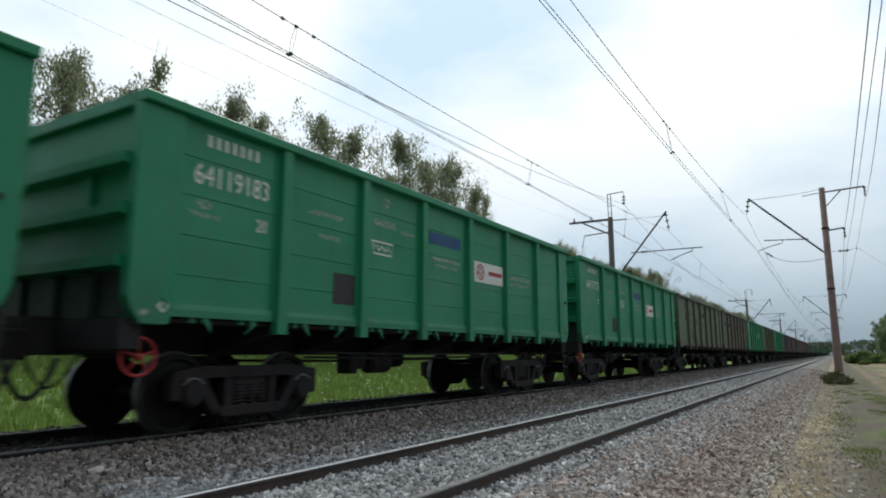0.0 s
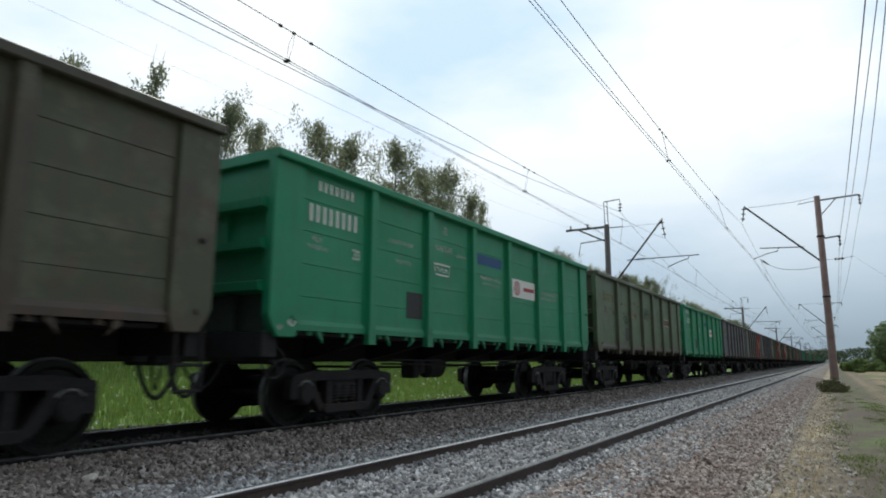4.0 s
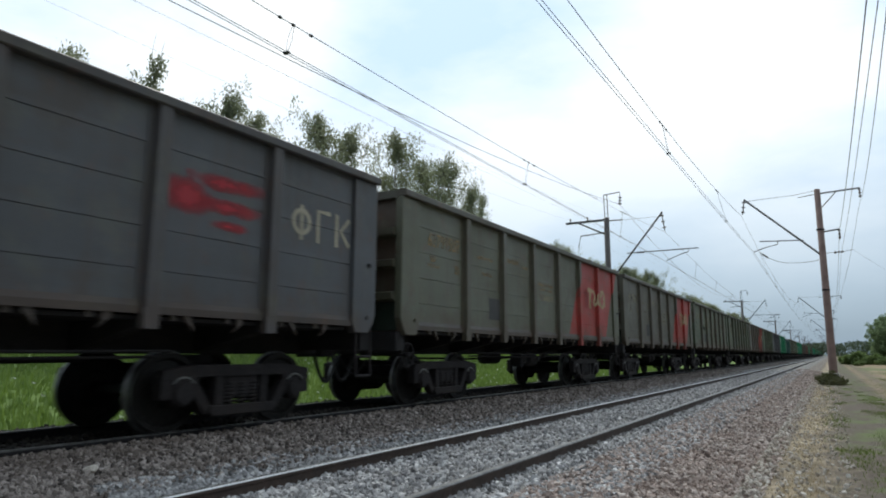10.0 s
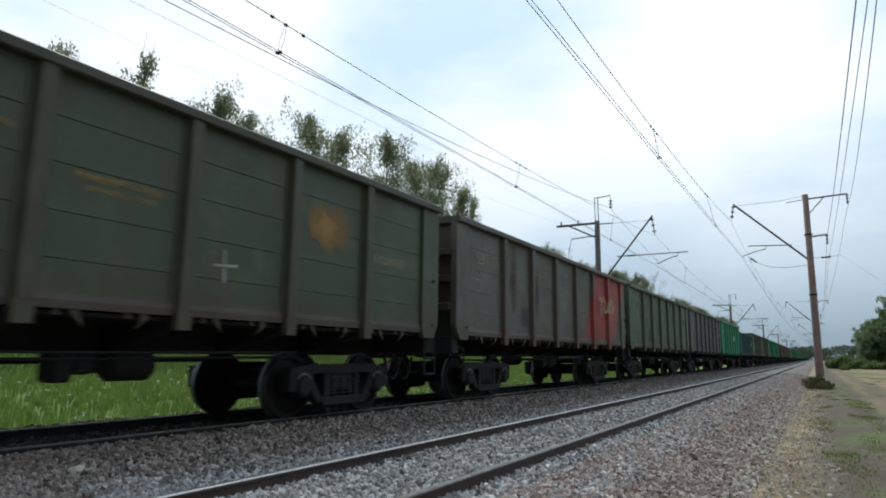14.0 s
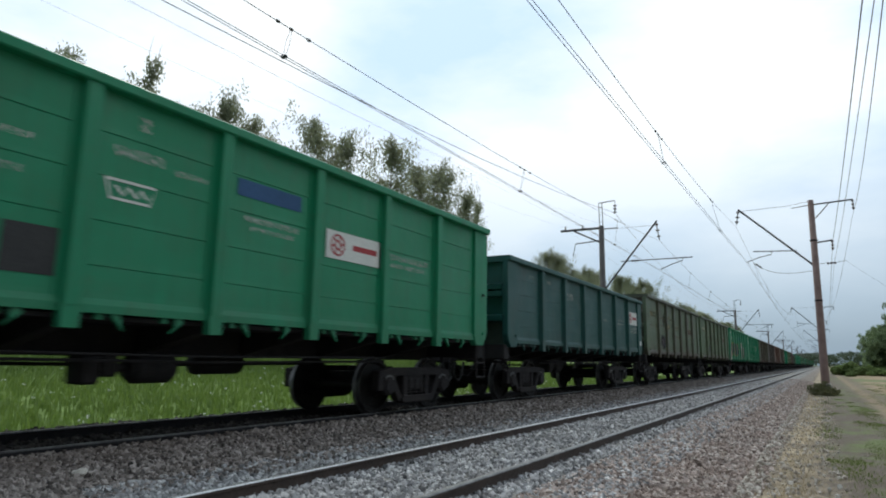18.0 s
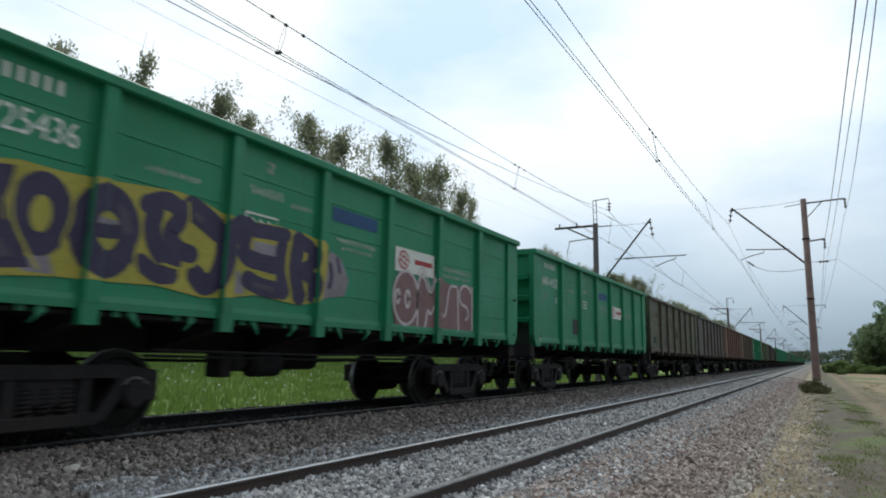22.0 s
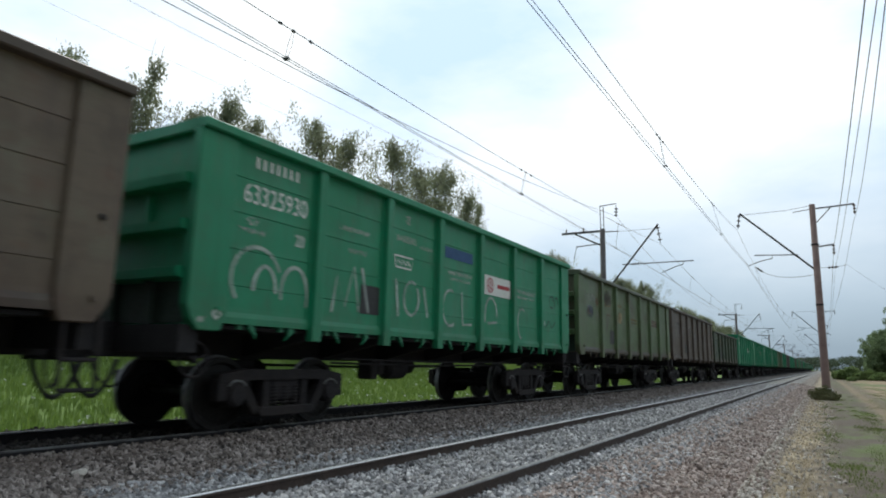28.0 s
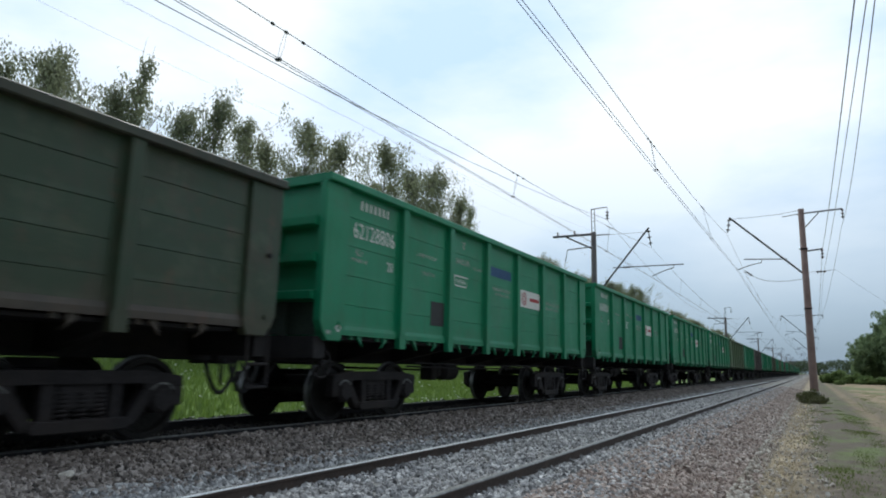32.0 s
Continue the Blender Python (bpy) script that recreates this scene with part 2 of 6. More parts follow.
def worn_stencil(name, colour, cover):
    """Small painted lettering, worn to broken strokes too faint to read."""
    m, nt, b, at = material(name)
    strokes = grain(nt, at, 22, 3, 0.6, (1.0, 2.2, 1.0))
    wear = grain(nt, at, 3, 4)
    nt.links.new(mixed(nt, wear, colour, tuple(c * 0.8 for c in colour)), b.inputs["Base Color"])
    b.inputs["Roughness"].default_value = 0.65
    nt.links.new(calc(nt, "MULTIPLY", ramp(nt, strokes, 0.5, 0.57), ramp(nt, wear, 0.25, 0.7, cover, cover * 0.5)), b.inputs["Alpha"])
    return m


def faded_paint(name, colour, low=0.3):
    """Large lettering, thinned by weather in patches."""
    m, nt, b, at = material(name)
    info, loose = moved_by_chance(nt, at)
    wear, scratch = grain(nt, loose, 1.6, 3), grain(nt, loose, 14, 4, 0.7)
    nt.links.new(mixed(nt, wear, colour, tuple(c * 0.75 for c in colour)), b.inputs["Base Color"])
    b.inputs["Roughness"].default_value = 0.65
    nt.links.new(calc(nt, "MULTIPLY", ramp(nt, wear, 0.35, 0.65, 0.94, low), ramp(nt, scratch, 0.3, 0.55, low + 0.05, 1.0)), b.inputs["Alpha"])
    return m


def soft_spray(name, colour, cover):
    """Brushed or sprayed paint and stains that thin out towards their uneven rim."""
    m, nt, b, at = material(name)
    tc = nt.nodes.new("ShaderNodeTexCoord")
    away = nt.nodes.new("ShaderNodeVectorMath")
    away.operation = "DISTANCE"
    away.inputs[1].default_value = (0.5, 0.5, 0.5)
    flat = nt.nodes.new("ShaderNodeVectorMath")
    flat.operation = "MULTIPLY_ADD"
    flat.inputs[1].default_value, flat.inputs[2].default_value = (0.0, 1.0, 1.0), (0.5, 0.0, 0.0)
    nt.links.new(tc.outputs["Generated"], flat.inputs[0])
    nt.links.new(flat.outputs["Vector"], away.inputs[0])
    info, loose = moved_by_chance(nt, at)
    ragged = grain(nt, loose, 3.0, 6, 0.7, (1.0, 1.0, 0.6))
    rim = calc(nt, "ADD", away.outputs["Value"], ramp(nt, ragged, 0.25, 0.75, -0.2, 0.2))
    nt.links.new(mixed(nt, ragged, colour, tuple(c * 0.7 for c in colour)), b.inputs["Base Color"])
    b.inputs["Roughness"].default_value = 0.7
    nt.links.new(ramp(nt, rim, 0.05, 0.5, cover, 0.0), b.inputs["Alpha"])
    return m


WORN_WHITE, WORN_OCHRE, WORN_CREAM = worn_stencil("worn_white_lettering", (0.62, 0.66, 0.6), 0.8), worn_stencil("worn_ochre_lettering", (0.42, 0.27, 0.1), 0.85), worn_stencil("worn_cream_lettering", (0.5, 0.45, 0.3), 0.75)
WORN_BLUE = faded_paint("worn_blue_emblem", (0.025, 0.1, 0.25), 0.8)
SPRAY_WHITE = faded_paint("thin_white_spray", (0.55, 0.62, 0.57), 0.45)
CREAM_PAINT = surface("cream_stencil_paint", (0.42, 0.34, 0.19), (0.52, 0.43, 0.26), 3, (0.5, 0.7), 0, 30, 0.05, 0.001)
OCHRE_PAINT = surface("ochre_stencil_paint", (0.42, 0.26, 0.08), (0.5, 0.33, 0.12), 3, (0.5, 0.7), 0, 30, 0.05, 0.001)
BLACK_PAINT = surface("black_stencil_paint", (0.018, 0.018, 0.02), (0.03, 0.03, 0.03), 3, (0.5, 0.75), 0, 30, 0.05, 0.001)
PURPLE_PAINT = surface("purple_spray_paint", (0.028, 0.02, 0.06), (0.045, 0.033, 0.085), 3, (0.5, 0.7), 0, 30, 0.05, 0.001)
YELLOW_PAINT = surface("yellow_spray_paint", (0.34, 0.3, 0.04), (0.46, 0.4, 0.07), 3, (0.5, 0.7), 0, 30, 0.05, 0.001)
MAUVE_PAINT = surface("mauve_spray_paint", (0.19, 0.1, 0.105), (0.25, 0.14, 0.14), 3, (0.5, 0.7), 0, 30, 0.05, 0.001)
PINK_PAINT = surface("pink_spray_paint", (0.5, 0.36, 0.4), (0.58, 0.44, 0.48), 3, (0.5, 0.7), 0, 30, 0.05, 0.001)
RUBBER = surface("black_rubber", (0.012, 0.012, 0.013), (0.022, 0.022, 0.022), 8, (0.55, 0.8))
WIRE_METAL = surface("dull_wire", (0.1, 0.1, 0.105), (0.16, 0.16, 0.165), 3, (0.5, 0.7), 0.5)
PORCELAIN = surface("brown_porcelain", (0.04, 0.022, 0.018), (0.06, 0.035, 0.03), 6, (0.2, 0.35), 0, 30, 0.0)
CONCRETE = surface("pole_concrete", (0.185, 0.122, 0.107), (0.255, 0.175, 0.152), 2.5, (0.8, 0.95), 0, 40, 0.3, 0.006, (0.11, 0.065, 0.055), 0.6)
CONCRETE_GREY = surface("old_grey_concrete", (0.095, 0.085, 0.083), (0.15, 0.135, 0.13), 2.5, (0.8, 0.95), 0, 40, 0.3, 0.006, (0.07, 0.055, 0.05), 0.6)
FOOTING = surface("footing_concrete", (0.42, 0.4, 0.37), (0.52, 0.5, 0.46), 3, (0.8, 0.95), 0, 30, 0.3, 0.008, (0.25, 0.22, 0.18), 0.5)
GALVANISED = surface("dark_galvanised_steel", (0.035, 0.036, 0.038), (0.06, 0.06, 0.062), 4, (0.5, 0.7), 0.4)


# ---- mesh tools ----
def box(bm, x0, x1, y0, y1, z0, z1, m=None):
    """An upright block, moved by m if one is given."""
    vs = [bm.verts.new(m @ Vector(p) if m else p) for p in ((x0, y0, z0), (x1, y0, z0), (x1, y1, z0), (x0, y1, z0), (x0, y0, z1), (x1, y0, z1), (x1, y1, z1), (x0, y1, z1))]
    for f in ((3, 2, 1, 0), (4, 5, 6, 7), (0, 1, 5, 4), (1, 2, 6, 5), (2, 3, 7, 6), (3, 0, 4, 7)):
        bm.faces.new([vs[i] for i in f])


def lathe(bm, profile, axis_m, n=20):
    """Turns (radius, height) pairs round the local z of axis_m; the ends are closed."""
    rings = []
    for r, h in profile:
        rings.append([bm.verts.new(axis_m @ Vector((max(r, 1e-4) * math.cos(2 * math.pi * i / n), max(r, 1e-4) * math.sin(2 * math.pi * i / n), h))) for i in range(n)])
    for a, b in zip(rings, rings[1:]):
        for i in range(n):
            bm.faces.new((a[i], a[(i + 1) % n], b[(i + 1) % n], b[i]))
    bm.faces.new(rings[0][::-1])
    bm.faces.new(rings[-1])


def prism(bm, outline, m, depth):
    """A flat outline in the local xy of m, given thickness along its z."""
    a = [bm.verts.new(m @ Vector((x, y, 0))) for x, y in outline]
    b = [bm.verts.new(m @ Vector((x, y, depth))) for x, y in outline]
    n = len(outline)
    bm.faces.new(a[::-1])
    bm.faces.new(b)
    for i in range(n):
        bm.faces.new((a[i], a[(i + 1) % n], b[(i + 1) % n], b[i]))


def tube(bm, points, radius, n=8, closed=False):
    """A round bar along the points."""
    pts = [Vector(p) for p in points]
    rings = []
    for i, p in enumerate(pts):
        a, b = (pts[i - 1], pts[(i + 1) % len(pts)]) if closed else (pts[max(i - 1, 0)], pts[min(i + 1, len(pts) - 1)])
        d = (b - a).normalized()
        side = d.cross(Vector((0.31, 0.17, 0.93))).normalized()
        up = side.cross(d)
        r = radius[i] if isinstance(radius, (list, tuple)) else radius
        rings.append([bm.verts.new(p + r * (math.cos(2 * math.pi * k / n) * side + math.sin(2 * math.pi * k / n) * up)) for k in range(n)])
    for a, b in list(zip(rings, rings[1:])) + ([(rings[-1], rings[0])] if closed else []):
        for k in range(n):
            bm.faces.new((a[k], a[(k + 1) % n], b[(k + 1) % n], b[k]))
    if not closed:
        bm.faces.new(rings[0][::-1])
        bm.faces.new(rings[-1])


def shaped(name, bm, mat, smooth=False, bevel=0.0):
    """Turns a bmesh into a mesh."""
    if bevel:
        bmesh.ops.bevel(bm, geom=bm.edges[:], offset=bevel, segments=1, affect="EDGES", clamp_overlap=True)
    bmesh.ops.recalc_face_normals(bm, faces=bm.faces[:])
    me = bpy.data.meshes.new(name)
    bm.to_mesh(me)
    bm.free()
    for p in me.polygons:
        p.use_smooth = smooth
    if mat:
        me.materials.append(mat)
    return me


def part(name, bm, mat, parent, label="", smooth=False, bevel=0.0):
    """One mesh object under a thing or a part. bm: a bmesh, or a mesh that is shared."""
    me = bm if isinstance(bm, bpy.types.Mesh) else shaped(name, bm, mat, smooth, bevel)
    ob = new(name, me)
    ob.parent = parent
    return tagged(ob, label) if label else ob


def thing(name, label, category, m=None, group="", kind=""):
    """A top-level Empty at a thing's base."""
    ob = new(name)
    ob.empty_display_size = 0.2
    ob.matrix_basis = m or Matrix.Identity(4)
    return tagged(ob, label, category, group, kind)


def raw_mesh(name, verts, faces, mat, smooth=False):
    me = bpy.data.meshes.new(name)
    me.from_pydata(verts, [], faces)
    me.materials.append(mat)
    if smooth:
        me.polygons.foreach_set("use_smooth", [True] * len(me.polygons))
    return me


# ---- ground, ballast and rails ----
def bed_height(x):
    """Height of the ground across the line."""
    prof = ((-400, 1.6), (-60, 1.3), (-30, 0.9), (-22, 0.15), (-14, -0.65), (-11.4, -0.7), (-10.0, -0.03), (-9.6, 0.02), (-7.1, 0.0), (-7.0, 0.05), (-6.82, 0.085), (-6.45, 0.06), (-6.0, 0.0), (-5.75, -0.06), (-5.2, -0.135), (-2.25, -0.135), (-1.9, -0.16),
            (-0.95, -0.36), (-0.3, -0.33), (0.9, -0.28), (2.6, -0.34), (6, -0.3), (30, -0.2), (400, 0.2))
    for (x0, z0), (x1, z1) in zip(prof, prof[1:]):
        if x <= x1:
            return z0 + (z1 - z0) * max(0.0, (x - x0) / (x1 - x0))
    return prof[-1][1]


def sheet(name, xs, ys, height, mat):
    verts = [(x, y, height(x, y)) for y in ys for x in xs]
    nx = len(xs)
    faces = [(j * nx + i, j * nx + i + 1, (j + 1) * nx + i + 1, (j + 1) * nx + i) for j in range(len(ys) - 1) for i in range(nx - 1)]
    return raw_mesh(name, verts, faces, mat, True)


def spread(a, b, n):
    return [a + (b - a) * i / n for i in range(n)]


def ground_material():
    """Dry trodden earth with tufts beside the line, meadow elsewhere."""
    m, nt, b, at = material("earth_and_meadow")
    sep = nt.nodes.new("ShaderNodeSeparateXYZ")
    nt.links.new(at, sep.inputs["Vector"])
    x = sep.outputs["X"]
    big, mid, fine = grain(nt, at, 0.55, 5, 0.6), grain(nt, at, 3.2, 5, 0.65), grain(nt, at, 30, 4, 0.7)
    meadow = mixed(nt, ramp(nt, mid, 0.3, 0.7), (0.085, 0.145, 0.026), (0.16, 0.235, 0.05))
    crumb = grain(nt, at, 11, 5, 0.75)
    earth = mixed(nt, ramp(nt, mid, 0.3, 0.7), (0.068, 0.051, 0.035), (0.118, 0.092, 0.066))
    earth = mixed(nt, ramp(nt, crumb, 0.42, 0.66), earth, (0.15, 0.12, 0.087))
    earth = mixed(nt, ramp(nt, crumb, 0.5, 0.3, 0.0, 0.7), earth, (0.072, 0.055, 0.039))
    straw = mixed(nt, ramp(nt, fine, 0.35, 0.65), (0.36, 0.285, 0.185), (0.56, 0.46, 0.32))
    wob = calc(nt, "ADD", x, ramp(nt, mid, 0.2, 0.8, -0.5, 0.5))
    col = mixed(nt, calc(nt, "MULTIPLY", calc(nt, "MULTIPLY", ramp(nt, wob, -1.05, -0.55, 0.0, 0.9), ramp(nt, wob, -0.4, 0.1, 1.0, 0.0)), ramp(nt, grain(nt, at, 2.1, 5, 0.65, (1.0, 0.5, 1.0)), 0.38, 0.6, 0.2, 1.0)), earth, straw)
    tuft = calc(nt, "MULTIPLY", ramp(nt, calc(nt, "ADD", big, calc(nt, "MULTIPLY", mid, 0.5)), 0.76, 0.88, 0.0, 0.8), ramp(nt, x, -0.2, 0.5))
    col = mixed(nt, tuft, col, (0.12, 0.16, 0.045))
    # a trodden pale edge, then a dry field with green in it
    pale = mixed(nt, ramp(nt, crumb, 0.35, 0.65), (0.235, 0.17, 0.1), (0.34, 0.25, 0.155))
    col = mixed(nt, calc(nt, "MULTIPLY", ramp(nt, wob, 1.25, 1.6, 0.0, 0.6), ramp(nt, wob, 1.7, 2.1, 1.0, 0.3)), col, pale)
    field = mixed(nt, ramp(nt, grain(nt, at, 0.23, 5, 0.65, (1.0, 0.3, 1.0)), 0.45, 0.58), pale, mixed(nt, 0.35, meadow, earth))
    col = mixed(nt, ramp(nt, wob, 2.1, 3.2, 0.0, 0.9), col, field)
    col = mixed(nt, ramp(nt, x, -9.6, -10.4), col, meadow)
    nt.links.new(col, b.inputs["Base Color"])
    b.inputs["Roughness"].default_value = 0.95
    bumped(nt, b, calc(nt, "ADD", fine, calc(nt, "MULTIPLY", mid, 1.5)), 0.6, 0.04)
    return m


def stone_material(name, tones, patch):
    """Crushed stone: each stone its own tone, rust dust in patches."""
    m, nt, b, at = material(name)
    geo = nt.nodes.new("ShaderNodeNewGeometry")
    tone = nt.nodes.new("ShaderNodeValToRGB")
    el = tone.color_ramp.elements
    el[0].color, el[1].color = (*tones[0], 1), (*tones[-1], 1)
    for i, c in enumerate(tones[1:-1]):
        e = el.new((i + 1) / (len(tones) - 1))
        e.color = (*c, 1)
    nt.links.new(geo.outputs["Random Per Island"], tone.inputs["Fac"])
    dust = grain(nt, at, 1.3, 5, 0.6)
    col = mixed(nt, ramp(nt, dust, 0.4, 0.7, 0.0, 0.6), tone.outputs["Color"], patch)
    fine = grain(nt, at, 120, 3)
    col = mixed(nt, ramp(nt, fine, 0.35, 0.7, 0.0, 0.3), col, tuple(c * 0.5 for c in tones[0]))
    nt.links.new(col, b.inputs["Base Color"])
    b.inputs["Roughness"].default_value = 0.92
    bumped(nt, b, fine, 0.3, 0.004)
    return m


def bed_material(name, low, high, patch):
    """The packed ballast under the loose stones and far down the line."""
    m, nt, b, at = material(name)
    cell = node(nt, "ShaderNodeTexVoronoi", Scale=19.0)
    nt.links.new(at, cell.inputs["Vector"])
    info = nt.nodes.new("ShaderNodeSeparateColor")
    nt.links.new(cell.outputs["Color"], info.inputs["Color"])
    dust = grain(nt, at, 1.1, 5, 0.6)
    col = mixed(nt, info.outputs["Red"], low, high)
    # shade in the gaps between stones, painted along the cell rims
    col = mixed(nt, ramp(nt, cell.outputs["Distance"], 0.25, 0.7, 0.0, 0.75), col, tuple(c * 0.25 for c in low))
    col = mixed(nt, ramp(nt, dust, 0.4, 0.7, 0.0, 0.6), col, patch)
    nt.links.new(col, b.inputs["Base Color"])
    b.inputs["Roughness"].default_value = 0.95
    bumped(nt, b, ramp(nt, cell.outputs["Distance"], 0.0, 0.7, 1.0, 0.0), 0.9, 0.035)
    return m


GROUND = ground_material()
BED_GREY = bed_material("grey_ballast_bed", (0.17, 0.166, 0.155), (0.5, 0.485, 0.455), (0.3, 0.275, 0.24))
BED_BROWN = bed_material("brown_ballast_bed", (0.09, 0.077, 0.066), (0.28, 0.24, 0.21), (0.14, 0.115, 0.095))
STONE_GREY = stone_material("grey_crushed_stone", ((0.065, 0.063, 0.065), (0.29, 0.284, 0.284), (0.45, 0.44, 0.435), (0.78, 0.76, 0.74)), (0.33, 0.312, 0.295))
STONE_BROWN = stone_material("brown_crushed_stone", ((0.045, 0.038, 0.034), (0.178, 0.148, 0.13), (0.3, 0.257, 0.228), (0.52, 0.455, 0.41)), (0.158, 0.122, 0.1))
STONE_PALE = stone_material("pale_strewn_stone", ((0.3, 0.26, 0.22), (0.45, 0.4, 0.34), (0.55, 0.5, 0.44), (0.7, 0.65, 0.58)), (0.4, 0.33, 0.25))
# oil-dark stone under the wagons, with the train's shade painted into its colour
BED_OILY_SHADED = bed_material("oily_shaded_ballast_bed", (0.022, 0.019, 0.017), (0.06, 0.052, 0.046), (0.03, 0.024, 0.02))
STONE_OILY_SHADED = stone_material("oily_shaded_crushed_stone", ((0.016, 0.014, 0.012), (0.035, 0.03, 0.027), (0.05, 0.044, 0.038), (0.09, 0.078, 0.068)), (0.035, 0.027, 0.022))
BED_MIXED = bed_material("shoulder_ballast_bed", (0.16, 0.135, 0.115), (0.46, 0.4, 0.35), (0.28, 0.225, 0.175))
STONE_MIXED = stone_material("mixed_crushed_stone", ((0.09, 0.066, 0.056), (0.32, 0.25, 0.215), (0.46, 0.38, 0.335), (0.74, 0.65, 0.58)), (0.31, 0.22, 0.175))

gx = [-1600, -700, -300, -120, -60, -40, -28, -20, -15, -13, -11.4, -10, -9.6, -6, -5.75, -5.2, -2.25, -1.9, -1.4, -0.95, -0.6, -0.3, 0.1, 0.5, 0.9, 1.4, 2, 2.6, 4, 6, 10, 18, 30, 60, 150, 400, 1600]
gy = [-60, -30, -15, -6] + spread(-2, 40, 84) + spread(40, 120, 32) + spread(120, 400, 14) + [400, 600, 900, 1400, 2200, 3500]


def ground_height(x, y):
    dip = -0.12 if -9.9 < x < -1.3 else 0.0
    rough = 0.05 * noise.noise((x * 0.8, y * 0.5, 0)) if x > -1.2 or x < -11.5 else 0.0
    return bed_height(x) + dip + rough


tagged(new("ground", sheet("ground", gx, gy, ground_height, GROUND)), "trodden dry earth with grass tufts and green meadow", "ground", kind="structure")


def bed(name, xs, label, mat):
    yy = [-60, -20] + spread(-4, 60, 100) + spread(60, 600, 60) + [900]
    ob = new(name, sheet(name, xs, yy, lambda x, y: bed_height(x) + 0.012 * noise.noise((x * 3, y * 3, 1)), mat))
    return tagged(ob, label, "ballast", kind="structure")


bed("ballast_bed_under_train", [-10.3, -9.95, -9.6, -8.6, -7.6, -7.1, -7.0], "oil-dark crushed stone bed under the loaded track, with the train shade painted in", BED_OILY_SHADED)
bed("ballast_bed_between_tracks", [-7.0, -6.82, -6.6, -6.45, -6.2, -6.0, -5.75, -5.45], "brown-grey crushed stone bed between the two tracks", BED_BROWN)
bed("ballast_bed_empty_track", [-5.45, -5.2, -4.5, -3.7, -3, -2.25, -1.9], "light grey crushed stone bed of the empty track", BED_GREY)
bed("ballast_bed_shoulder", [-1.9, -1.65, -1.4, -1.2, -1.0], "brownish crushed stone shoulder beside the path", BED_MIXED)


def scattered(name, label, mat, count, x0, x1, y0, y1, size, seed, density=1.6):
    """Loose stones, each a small uneven lump, thicker near the eye."""
    rng = np.random.default_rng(seed)
    g = (1 + 5 ** 0.5) / 2
    ico = np.array([(-1, g, 0), (1, g, 0), (-1, -g, 0), (1, -g, 0), (0, -1, g), (0, 1, g), (0, -1, -g), (0, 1, -g), (g, 0, -1), (g, 0, 1), (-g, 0, -1), (-g, 0, 1)]) / 1.9
    tri = np.array([(0, 11, 5), (0, 5, 1), (0, 1, 7), (0, 7, 10), (0, 10, 11), (1, 5, 9), (5, 11, 4), (11, 10, 2), (10, 7, 6), (7, 1, 8), (3, 9, 4), (3, 4, 2), (3, 2, 6), (3, 6, 8), (3, 8, 9), (4, 9, 5), (2, 4, 11), (6, 2, 10), (8, 6, 7), (9, 8, 1)])
    xs = x0 + (x1 - x0) * (rng.uniform(0, 1, count) ** 2.2 if name == "strewn_stones" else rng.uniform(0, 1, count))
    ys = y0 + (y1 - y0) * rng.uniform(0, 1, count) ** density
    s = size * rng.uniform(0.45, 1.5, count)
    zs = np.array([bed_height(x) for x in xs]) + s * 0.12 + (0.03 if name == "strewn_stones" else 0.0)
    v = ico[None] * s[:, None, None] * 0.55 * rng.uniform(0.55, 1.5, (count, 12, 1)) * rng.uniform(0.55, 1.25, (count, 1, 3))
    a = rng.uniform(0, 6.28, count)
    c, sn = np.cos(a)[:, None], np.sin(a)[:, None]
    v = np.stack([v[..., 0] * c - v[..., 1] * sn, v[..., 0] * sn + v[..., 1] * c, v[..., 2]], -1) + np.stack([xs, ys, zs], -1)[:, None]
    me = bpy.data.meshes.new(name)
    f = (tri[None] + 12 * np.arange(count)[:, None, None]).reshape(-1, 3)
    me.from_pydata(v.reshape(-1, 3).tolist(), [], f.tolist())
    me.materials.append(mat)
    return tagged(new(name, me), label, "stones", kind="stuff")


scattered("loose_ballast_stones", "light grey crushed stones between the rails", STONE_GREY, 50000, -5.6, -1.75, 3.4, 60, 0.044, 3, 2.3)
scattered("loose_ballast_stones", "brown-grey crushed stones between the two tracks", STONE_BROWN, 27000, -6.86, -5.3, 2.8, 50, 0.045, 4, 2.2)
scattered("loose_ballast_stones", "brownish crushed stones on the shoulder of the bed", STONE_MIXED, 27000, -2.5, -0.72, 5.0, 66, 0.044, 5, 2.2)
scattered("strewn_stones", "pale stones strewn over the edge of the path", STONE_PALE, 2600, -0.95, 0.15, 5.5, 40, 0.036, 7, 1.7)
scattered("loose_ballast_stones", "oil-dark crushed stones under the train, with its shade painted in", STONE_OILY_SHADED, 7000, -9.9, -7.02, 3.0, 30, 0.06, 6)

bm = bmesh.new()
bmesh.ops.create_icosphere(bm, subdivisions=2, radius=1.0)
for v in bm.verts:
    k = 0.85 + 0.3 * noise.noise(v.co * 1.7)
    v.co = Vector((v.co.x * 0.085 * k, v.co.y * 0.075 * k, v.co.z * 0.045 * k))
stone = tagged(new("stone", shaped("stone", bm, STONE_PALE)), "single pale stone lying on the brown ballast", "stone")
stone.matrix_basis = pose(-5.95, 3.6, bed_height(-5.95) + 0.045, 8, -6, 30)

